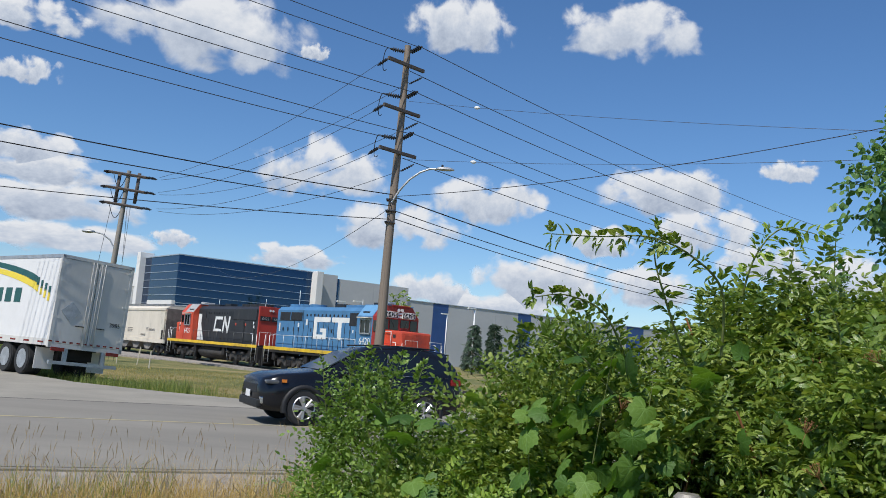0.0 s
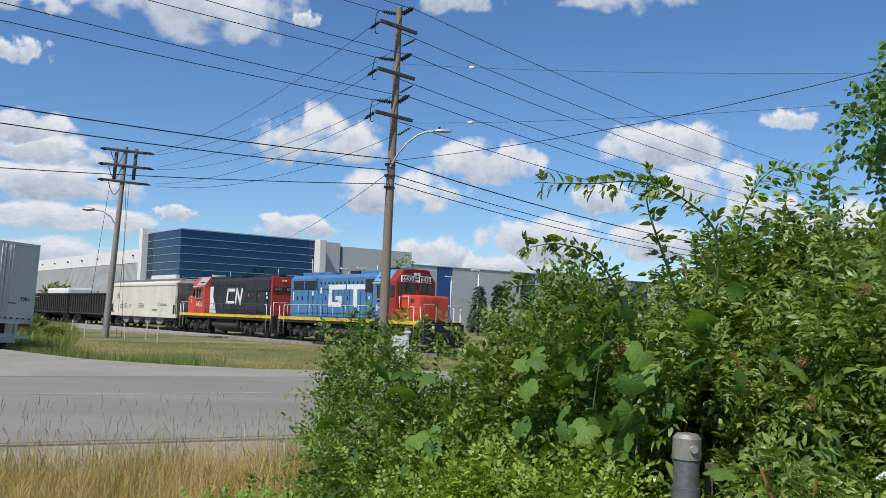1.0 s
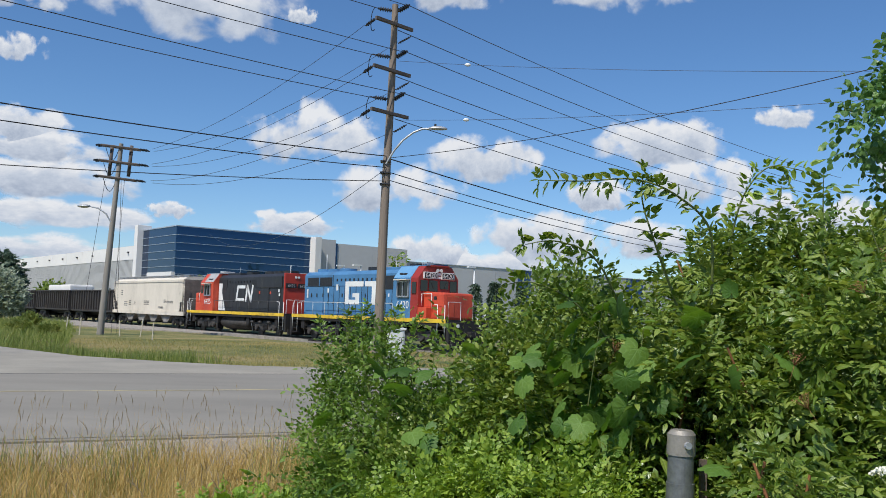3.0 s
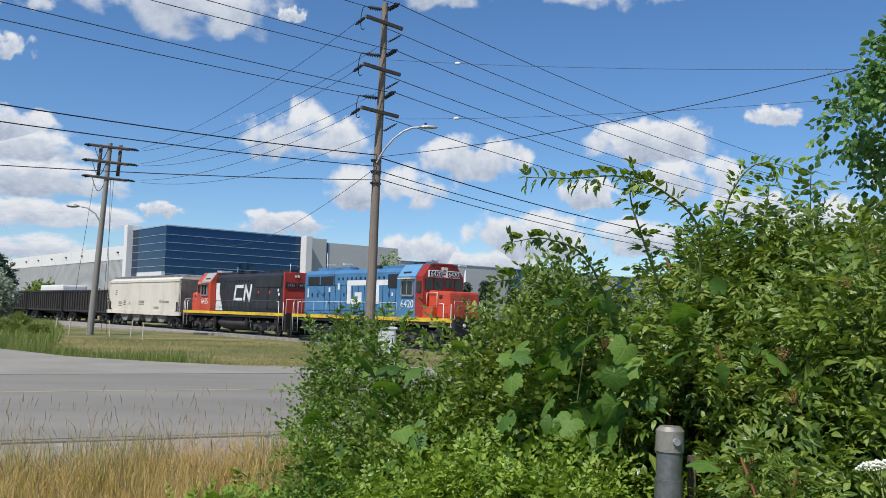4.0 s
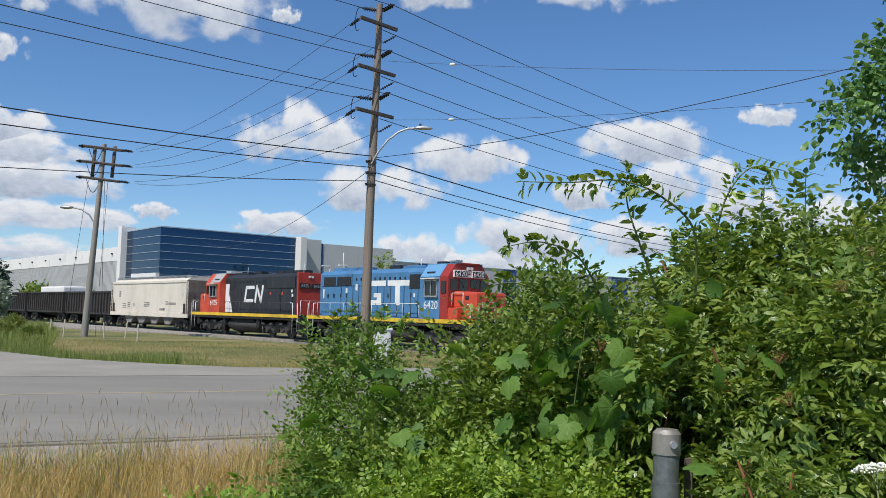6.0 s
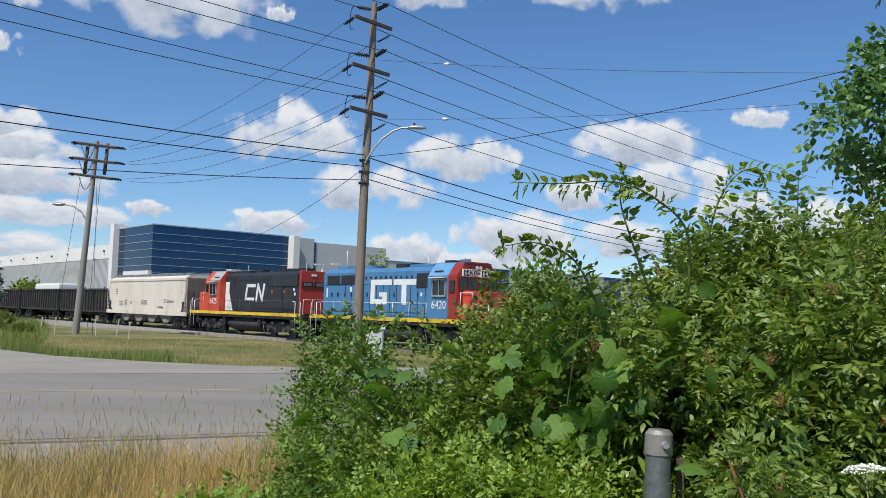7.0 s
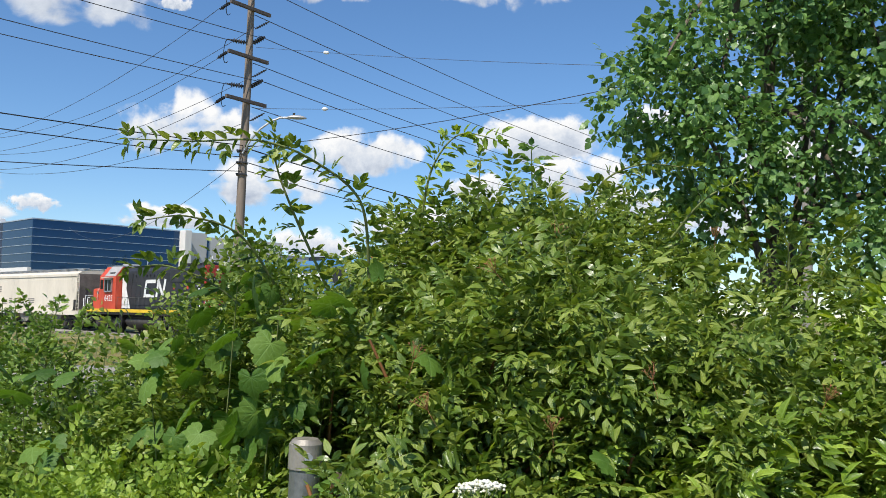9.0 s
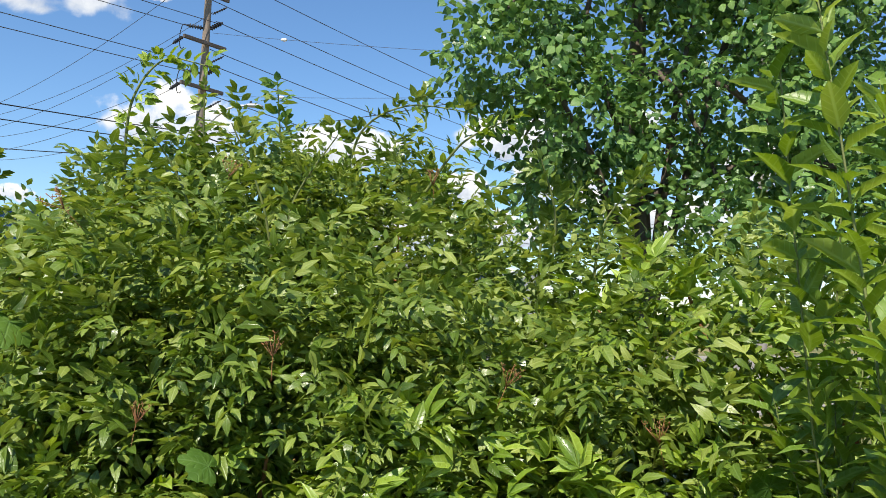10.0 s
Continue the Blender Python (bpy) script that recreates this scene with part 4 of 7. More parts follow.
    for y0, y1 in ((-1.35, -0.85), (-0.72, -0.1), (0.1, 0.72), (0.85, 1.35)):
        boxes("windscreen", [(5.9, 5.94, y0, y1, 3.25 if abs(y0) > 0.7 and y0 < 0 or y0 > 0.7 else 3.4, 3.88)], DARK_GLASS, e, "dark windscreen pane")
    boxes("front_mark", [(5.94, 5.95, -0.13, 0.13, 4.2, 4.34), (5.94, 5.95, -0.13, 0.13, 4.0, 4.12)], WHITE, e, "white painted mark between the number boards")
    for y in (-0.66, 0.66):
        board = boxes("number_board", [(5.9, 6.0, y - 0.5, y + 0.5, 3.97, 4.37)], WHITE, e, "white number board", 0.02)
        boxes("board_face", [(6.002, 6.006, y - 0.46, y + 0.46, 4.01, 4.33)], GRILLE, board)
        words("board_number", number, 0.4, pose(6.008, y, 4.04, 90, 0, 90), WHITE, board)
    words("board_number", number, 0.34, pose(5.5, side * 1.36, 4.05, 51, 0, 0) if side < 0 else pose(5.5, 1.36, 4.05, 51, 0, 180), WHITE, e)
    bm = bmesh.new()
    for y in (-0.13, 0.13):
        rod(bm, (5.88, y, 4.48), (6.0, y, 4.48), 0.1, n=12)
    part("headlight", bm, WHITE, e, "twin white headlight")
    # short nose
    bm = bmesh.new()
    box(bm, 5.88, 7.8, -1.1, 1.1, DECK, 3.22, 0.12)
    for v in bm.verts:
        if v.co.z > 2.4:
            v.co.z -= 0.06 * max(0, v.co.x - 6.4)
    nose = part("nose", bm, RED, e, "bright orange-red low nose")
    boxes("nose_door", [(7.8, 7.825, -0.95, -0.35, DECK + 0.15, 2.95)], RED, nose, bevel=0.01)
    for s in (-1, 1):
        boxes("nose_seam", [(5.95, 7.6, *sorted((s * 1.1, s * 1.104)), 2.36, 2.385)], DARK_RED, nose)
        boxes("sand_filler", [(6.9, 7.15, *sorted((s * 1.1, s * 1.13)), 2.75, 2.95)], GRILLE, nose)
        boxes("builder_plate", [(6.1, 6.4, *sorted((s * 1.1, s * 1.115)), 2.05, 2.2)], HOPPER, nose)
    boxes("nose_base", [(5.25, 5.9, -1.53, 1.53, DECK, 2.35)], nose_mat, e, bevel=0.02)
    boxes("step_panel", [(5.88, 6.7, *sorted((side * 1.1, side * 1.5)), DECK, 2.3)], RED, e, bevel=0.02)
    # ends
    for s in (-1, 1):
        x0, x1 = sorted((s * 8.5, s * 8.75))
        pil = boxes("pilot", [(x0, x1, -1.5, 1.5, 0.32, 1.5)], GRIME, e, bevel=0.03)
        boxes("coupler", [(min(s * 8.7, s * 9.1), max(s * 8.7, s * 9.1), -0.16, 0.16, 0.68, 1.0)], GRIME, e, bevel=0.04)
        boxes("plow", [(min(s * 8.75, s * 8.95), max(s * 8.75, s * 8.95), -1.35, 1.35, 0.15, 0.55)], GRIME, pil)
        for y in (-1.4, 1.4):
            for k in range(4):
                boxes("step", [(s * 8.05 - 0.28, s * 8.05 + 0.28, y - 0.12, y + 0.12, 0.4 + 0.3 * k, 0.44 + 0.3 * k)], GRIME, pil)
            rods("grab_iron", [((s * 7.75, y * 1.08, 0.5), (s * 7.75, y * 1.08, 2.45)), ((s * 8.4, y * 1.08, 0.5), (s * 8.4, y * 1.08, 2.45)), ((s * 7.75, y * 1.08, 2.45), (s * 7.4, y * 1.08, 2.48))], 0.022, rail_mat, e)
        for y in (-1, 1):
            joined("end_railing", [tube_mesh([(s * 8.5, y * 1.35, 1.6), (s * 8.5, y * 1.35, 2.62), (s * 8.5, y * 0.45, 2.62), (s * 8.5, y * 0.45, 1.6)], 0.02)], rail_mat, e)
        for y in (-0.85, 0.85):
            bm = bmesh.new()
            rod(bm, (s * 8.74, y, 1.3), (s * 8.8, y, 1.3), 0.1, n=12)
            part("ditch_light", bm, WHITE, e, "round white ditch light")
    for s in (-1, 1):
        railing(e, -7.4, 3.3, s * 1.42, DECK, 2.5, 8, RAIL_DARK if end_mat else rail_mat)
    rods("antenna", [((1.4, 0.2, 4.5), (1.4, 0.2, 5.2))], 0.02, WHITE, e)
    rods("antenna", [((-7.2, 0.4, 4.4), (-7.25, 0.4, 5.9 if not end_mat else 5.2))], 0.02, WHITE, e)
    # painted mark on the hood, drawn in plain strokes
    y0, y1 = sorted((side * 1.035, side * 1.045))
    if logo == "square":
        strokes = [(-2.5, -0.4, 3.55, 3.88), (-2.5, -2.08, 2.4, 3.56), (-2.09, -0.85, 2.4, 2.7), (-1.28, -0.85, 2.69, 3.12), (-1.62, -1.27, 2.86, 3.12), (-0.22, 1.9, 3.55, 3.88), (0.55, 1.0, 2.4, 3.56)]
        for a, b, c, d in strokes:
            boxes("hood_mark", [(a, b, y0, y1, c, d)], WHITE, e, "white block stroke painted on the hood")
    else:
        # two bent strokes
        # local x is mirrored on the seen side, so the strokes run towards -x
        segs = [(-1.25, 3.6), (-0.1, 3.6), (0.12, 2.6), (-1.1, 2.6)], [(-1.5, 2.55), (-1.72, 3.65), (-2.35, 2.55), (-2.62, 3.65)]
        for line in segs:
            bm = bmesh.new()
            for (ax, az), (bx, bz) in zip(line, line[1:]):
                d = Vector((bx - ax, 0, bz - az))
                m = Matrix.Translation(((ax + bx) / 2, 0, (az + bz) / 2)) @ Matrix.Rotation(-math.atan2(d.z, d.x), 4, "Y")
                box(bm, -d.length / 2 - 0.1, d.length / 2 + 0.1, y0, y1, -0.12, 0.12, 0.0, m)
            part("hood_mark", bm, WHITE, e, "white bent stroke painted on the hood")
        bm = bmesh.new()
        prism(bm, [(3.35, DECK + 0.1), (3.35, 3.9), (2.7, 3.9), (2.75, 3.1), (2.1, DECK + 0.1)], y0, y1)
        part("hood_stripe", bm, WHITE, e, "slanted white stripe beside the cab")
    return e


GT = locomotive("locomotive", "blue diesel locomotive with a red-orange cab front and nose", BLUE, BLUE, DARK_RED, None, WHITE, "6420", "square")
CN = locomotive("locomotive", "black diesel locomotive with red cab and red hood end", BLACK, RED, RED, HOOD_RED, WHITE, "6425", "loops")


def hopper_car():
    e = thing("hopper_car", Matrix(), "cream-coloured covered hopper railway car with brown ends", "railway car")
    L = 8.65
    bm = bmesh.new()
    prism(bm, [(-L, 4.2), (-L, 3.0), (-L + 0.55, 1.75), (-L + 0.9, 1.45), (L - 0.9, 1.45), (L - 0.55, 1.75), (L, 3.0), (L, 4.2), (L - 0.1, 4.32), (-L + 0.1, 4.32)], -1.52, 1.52, 0.04)
    body = part("body", bm, HOPPER, e)
    bm = bmesh.new()
    roof = [(-1.5, 4.3), (-1.15, 4.5), (0, 4.58), (1.15, 4.5), (1.5, 4.3)]
    a, b = [[bm.verts.new((x, y, z)) for y, z in roof] for x in (-L + 0.1, L - 0.1)]
    for i in range(4):
        bm.faces.new((a[i], a[i + 1], b[i + 1], b[i]))
    bm.faces.new(a)
    bm.faces.new(b[::-1])
    bmesh.ops.recalc_face_normals(bm, faces=bm.faces)
    part("roof", bm, HOPPER, e)
    for s in (-1, 1):
        boxes("top_chord", [(-L, L, *sorted((s * 1.5, s * 1.58)), 4.1, 4.28)], HOPPER, body)
        boxes("side_sill", [(-9.0, 9.0, *sorted((s * 1.48, s * 1.6)), 1.12, 1.46)], HOPPER, e, "pale side sill")
        boxes("running_board", [(-8.4, 8.4, *sorted((s * 0.55, s * 0.95)), 4.7, 4.74)], GALVANISED, e)
        for i in range(12):
            x = -8.2 + i * 1.48
            boxes("running_board_bracket", [(x, x + 0.05, *sorted((s * 0.55, s * 1.3)), 4.5, 4.7)], GALVANISED, e)
        # open ends: slope sheet, end posts, ladder
        bm = bmesh.new()
        prism(bm, [(s * L, 3.3), (s * (L - 0.05), 4.25), (s * (L - 0.1), 3.3), (s * (L - 1.1), 1.5), (s * (L - 0.95), 1.5)], -1.45, 1.45)
        part("slope_sheet", bm, HOPPER_END, e, "brown sloping end sheet")
        boxes("end_plate", [(*sorted((s * (L + 0.01), s * (L + 0.06))), -1.5, 1.5, 1.3, 4.3)], HOPPER_END, e, "brown end sheet")
        boxes("end_platform", [(*sorted((s * (L + 0.06), s * (L + 0.6))), -1.4, 1.4, 1.1, 1.2)], GRIME, e)
        for y in (-1.5, 1.5):
            bm = bmesh.new()
            k = 1.56 if y > 0 else -1.56
            for q in (-0.2, 0.2):
                rod(bm, (s * 8.75 + q, k, 1.2), (s * 8.75 + q, k, 4.2), 0.025, n=6)
            for q in range(9):
                rod(bm, (s * 8.75 - 0.2, k, 1.35 + 0.33 * q), (s * 8.75 + 0.2, k, 1.35 + 0.33 * q), 0.018, n=6)
            part("ladder", bm, HOPPER, e)
            # dark plate on the side, standing for the shade in the cutout
            boxes("opening_shade", [(*sorted((s * 8.0, s * 8.45)), *sorted((y * 1.014, y * 1.02)), 1.5, 2.3)], GRIME, e, "dark plate for the shaded opening beside the slope sheet")
    for i in range(4):
        x = -4.5 + i * 3.0
        bm = bmesh.new()
        prism(bm, [(x - 1.48, 1.3), (x + 1.48, 1.3), (x + 0.5, 0.5), (x - 0.5, 0.5)], -1.35, 1.35)
        chute = part("hopper_chute", bm, CHUTE, e)
        boxes("outlet_gate", [(x - 0.6, x + 0.6, -1.42, 1.42, 0.38, 0.5)], GRIME, chute)
    boxes("centre_sill", [(-9.2, 9.2, -0.3, 0.3, 0.8, 1.2)], GRIME, e)
    bogie(e, 6.9, 0.44, 1.75, 2.6)
    bogie(e, -6.9, 0.44, 1.75, 2.6)
    for x, z, w, h in ((-6.9, 2.9, 0.5, 0.6), (-5.9, 1.85, 0.9, 0.5), (-4.6, 1.95, 0.6, 0.5), (-3.2, 2.0, 0.4, 0.3), (-0.6, 2.0, 1.3, 0.45), (4.3, 2.2, 0.5, 0.35), (4.95, 2.2, 1.5, 0.22), (3.0, 1.7, 1.2, 0.2)):
        for k in range(3):
            boxes("stencil_mark", [(x, x + w, -1.535, -1.524, z + k * h / 3, z + (k + 0.55) * h / 3)], CHUTE, e, "small faded stencil mark")
    return e


def gondola_car(cover):
    e = thing("gondola_car", Matrix(), "black open gondola railway car" + (" with a pale load cover" if cover else ""), "railway car", "gondola cars")
    for s in (-1, 1):
        side = boxes("side_wall", [(-6.9, 6.9, s * 1.45 - 0.03, s * 1.45 + 0.03, 1.2, 3.35)], GONDOLA, e)
        for i in range(17):
            x = -6.8 + i * 0.85
            boxes("rib", [(x - 0.09, x + 0.09, *sorted((s * 1.47, s * 1.62)), 1.25, 3.3)], GONDOLA, side)
        boxes("top_rail", [(-6.95, 6.95, s * 1.5 - 0.12, s * 1.5 + 0.12, 3.3, 3.45)], GONDOLA, side)
        boxes("side_sill", [(-6.95, 6.95, s * 1.5 - 0.1, s * 1.5 + 0.1, 1.1, 1.28)], GONDOLA, side)
    for s in (-1, 1):
        boxes("end_wall", [(*sorted((s * 6.8, s * 6.9)), -1.45, 1.45, 1.2, 3.4)], GONDOLA, e)
    boxes("floor_plate", [(-6.9, 6.9, -1.45, 1.45, 1.0, 1.2), (-7.5, 7.5, -0.3, 0.3, 0.7, 1.0)], GRIME, e)
    bogie(e, 5.2, 0.44, 1.75, 2.6)
    bogie(e, -5.2, 0.44, 1.75, 2.6)
    if cover:
        bm = bmesh.new()
        box(bm, -2.5, 6.3, -1.4, 1.4, 3.3, 4.1, 0.2)
        part("load_cover", bm, PANEL_WHITE, e, "pale load cover")
    return e


HOP = hopper_car()
GON = [gondola_car(False), gondola_car(True), gondola_car(False), gondola_car(False)]
# where each vehicle's middle stands along the track at 2.5 s, and whether it faces backwards
TRAIN = [(GT, -46.5, 0), (CN, -64.65, 180), (HOP, -82.75, 0)] + [(g, -98.9 - 14.9 * i, 0) for i, g in enumerate(GON)]
SPEED = 1.3


# ---- road vehicles ----
def wheel(parent, x, y, r, width, rim, name="wheel", spokes=5):
    s = -1 if y < 0 else 1
    bm = bmesh.new()
    rod(bm, (x, y - width / 2, r), (x, y + width / 2, r), r, n=32)
    bmesh.ops.bevel(bm, geom=[e for e in bm.edges if abs(e.verts[0].co.y - e.verts[1].co.y) < 1e-4 and len(e.link_faces) == 2 and any(len(f.verts) > 8 for f in e.link_faces)], offset=0.03, segments=2, affect="EDGES")
    w = part(name, bm, TYRE, parent, smooth=False)
    bm = bmesh.new()
    yo = y + s * (width / 2 + 0.004)
    rod(bm, (x, yo - s * 0.05, r), (x, yo, r), r * 0.62, n=28)
    part("rim", bm, CAR_TRIM if spokes else rim, w)
    if spokes:
        bm = bmesh.new()
        for i in range(spokes):
            a = 2 * math.pi * i / spokes
            for d in (-0.16, 0.16):
                p = Vector((x + math.cos(a + d) * r * 0.6, yo + s * 0.012, r + math.sin(a + d) * r * 0.6))
                rod(bm, (x + math.cos(a) * r * 0.1, yo + s * 0.016, r + math.sin(a) * r * 0.1), p, 0.03, 0.04, n=5)
        rod(bm, (x, yo, r), (x, yo + s * 0.03, r), r * 0.16, n=14)
        for i in range(28):
            a, b = 2 * math.pi * i / 28, 2 * math.pi * (i + 1) / 28
            rod(bm, (x + math.cos(a) * r * 0.62, yo, r + math.sin(a) * r * 0.62), (x + math.cos(b) * r * 0.62, yo, r + math.sin(b) * r * 0.62), 0.014, n=4)
        part("spokes", bm, ALLOY, w, "silver alloy spokes")
    return w


def suv():
    """A compact crossover, nose towards +x, 4.6 m long."""
    c = thing("car", Matrix(), "black compact SUV with silver alloy wheels", "car")
    sections = [
        # x, half width, sill z, belt z, roof z, roof half width
        (2.30, 0.62, 0.42, 0.72, 0.78, 0.50), (2.22, 0.80, 0.30, 0.86, 0.94, 0.66), (1.95, 0.90, 0.28, 0.98, 1.03, 0.74), (1.45, 0.925, 0.28, 1.03, 1.09, 0.78),
        (0.95, 0.925, 0.28, 1.07, 1.15, 0.78), (0.30, 0.925, 0.28, 1.10, 1.55, 0.66), (-0.10, 0.925, 0.28, 1.12, 1.69, 0.63), (-0.8, 0.925, 0.28, 1.15, 1.755, 0.62),
        (-1.4, 0.925, 0.28, 1.18, 1.745, 0.61), (-1.95, 0.915, 0.32, 1.22, 1.69, 0.6), (-2.17, 0.89, 0.4, 1.22, 1.4, 0.68), (-2.3, 0.84, 0.46, 1.05, 1.12, 0.66), (-2.34, 0.76, 0.5, 0.9, 0.95, 0.62)]
    bm = bmesh.new()
    rings = []
    for x, w, zs, zb, zr, wr in sections:
        ring = [(w * 0.93, zs), (w, zs + 0.16), (w, (zs + zb) / 2 + 0.05), (w * 0.975, zb), (wr + (w * 0.96 - wr) * 0.28, zb + (zr - zb) * 0.78), (wr * 0.9, zr), (0, zr + 0.02)]
        full = [(y, z) for y, z in ring] + [(-y, z) for y, z in ring[-2::-1]]
        rings.append([bm.verts.new((x, y, z)) for y, z in full])
    k = len(rings[0])
    for a, b in zip(rings, rings[1:]):
        for i in range(k - 1):
            bm.faces.new((a[i], a[i + 1], b[i + 1], b[i]))
        bm.faces.new((a[k - 1], a[0], b[0], b[k - 1]))
    bm.faces.new(rings[0])
    bm.faces.new(rings[-1][::-1])
    bmesh.ops.recalc_face_normals(bm, faces=bm.faces)
    body = part("body", bm, CAR_PAINT, c, smooth=True)
    # glass, slightly proud of the body
    for s in (-1, 1):
        for nm, outline in (("front_window", [(0.62, 1.14), (0.15, 1.48), (-0.42, 1.61), (-0.42, 1.14)]), ("rear_window", [(-0.5, 1.14), (-0.5, 1.61), (-1.28, 1.6), (-1.28, 1.17)]), ("quarter_window", [(-1.36, 1.19), (-1.36, 1.58), (-1.7, 1.52), (-1.95, 1.27)])):
            bm = bmesh.new()
            vs = []
            for x, z in outline:
                h = (z - 1.1) / 0.56
                vs.append(bm.verts.new((x, s * (0.932 - 0.225 * h), z)))
            bm.faces.new(vs)
            ext = bmesh.ops.extrude_face_region(bm, geom=list(bm.faces))
            for v in ext["geom"]:
                if isinstance(v, bmesh.types.BMVert):
                    v.co.y -= s * 0.03
            part(nm, bm, DARK_GLASS, c, "dark tinted side window")
        rods("window_trim", [((0.62, s * 0.92, 1.12), (-1.9, s * 0.915, 1.15))], 0.006, CHROME, c)
        rods("pillar_trim", [((-0.46, s * 0.905, 1.13), (-0.46, s * 0.725, 1.55))], 0.009, CHROME, c)
        rods("roof_rail", [((0.0, s * 0.57, 1.72), (-0.8, s * 0.565, 1.775)), ((-0.8, s * 0.565, 1.775), (-1.7, s * 0.555, 1.75))], 0.016, CAR_TRIM, c)
        for x in (1.4, -1.36):
            arc = [(x + 0.42 * math.cos(k * math.pi / 12), s * 0.895, 0.372 + 0.42 * math.sin(k * math.pi / 12)) for k in range(-1, 14)]
            joined("wheel_arch", [tube_mesh(arc, 0.065, 6)], CAR_TRIM, c, "black plastic wheel arch")
        boxes("sill_cladding", [(-0.9, 0.95, s * 0.92 - 0.025, s * 0.92 + 0.025, 0.26, 0.42)], CAR_TRIM, c, bevel=0.01)
        boxes("side_mirror", [(0.45, 0.62, *sorted((s * 0.93, s * 1.12)), 1.08, 1.24)], CAR_PAINT, c, bevel=0.04)
        rods("door_handle", [((-0.25, s * 0.935, 0.98), (-0.05, s * 0.935, 0.99))], 0.016, CAR_PAINT, c)
        rods("door_handle", [((-1.15, s * 0.935, 1.0), (-0.95, s * 0.935, 1.01))], 0.016, CAR_PAINT, c)
        boxes("headlight", [(1.9, 2.22, *sorted((s * 0.6, s * 0.885)), 0.83, 0.91)], HEADLAMP, c, "clear headlight", 0.03)
        boxes("indicator", [(1.8, 1.9, *sorted((s * 0.86, s * 0.925)), 0.87, 0.93)], AMBER_LENS, c)
        boxes("tail_light", [(-2.24, -1.98, *sorted((s * 0.62, s * 0.93)), 0.98, 1.12)], RED_LENS, c, "red tail light", 0.02)
        boxes("fog_light", [(2.15, 2.28, *sorted((s * 0.55, s * 0.78)), 0.42, 0.56)], CHROME, c, bevel=0.02)
        for x in (1.4, -1.36):
            wheel(c, x, s * 0.82, 0.372, 0.235, ALLOY)
    bm = bmesh.new()
    vs = [bm.verts.new(p) for p in ((1.0, -0.72, 1.15), (1.0, 0.72, 1.15), (0.28, 0.64, 1.545), (0.28, -0.64, 1.545))]
    bm.faces.new(vs)
    ext = bmesh.ops.extrude_face_region(bm, geom=list(bm.faces))
    for v in ext["geom"]:
        if isinstance(v, bmesh.types.BMVert):
            v.co += Vector((0.012, 0, 0.022))
    bmesh.ops.recalc_face_normals(bm, faces=bm.faces)
    part("windscreen", bm, DARK_GLASS, c, "windscreen reflecting the sky")
    boxes("grille", [(2.2, 2.31, -0.52, 0.52, 0.62, 0.8)], CAR_TRIM, c, bevel=0.02)
    boxes("bumper", [(2.1, 2.33, -0.72, 0.72, 0.33, 0.5)], CAR_TRIM, c, bevel=0.04)
    boxes("number_plate", [(2.33, 2.345, -0.15, 0.15, 0.52, 0.66)], WHITE, c, "white number plate")
    boxes("roof_spoiler", [(-2.08, -1.9, -0.54, 0.54, 1.635, 1.675)], CAR_PAINT, c, bevel=0.015)
    boxes("rear_bumper", [(-2.34, -2.1, -0.8, 0.8, 0.36, 0.62)], CAR_TRIM, c, bevel=0.04)
    return c


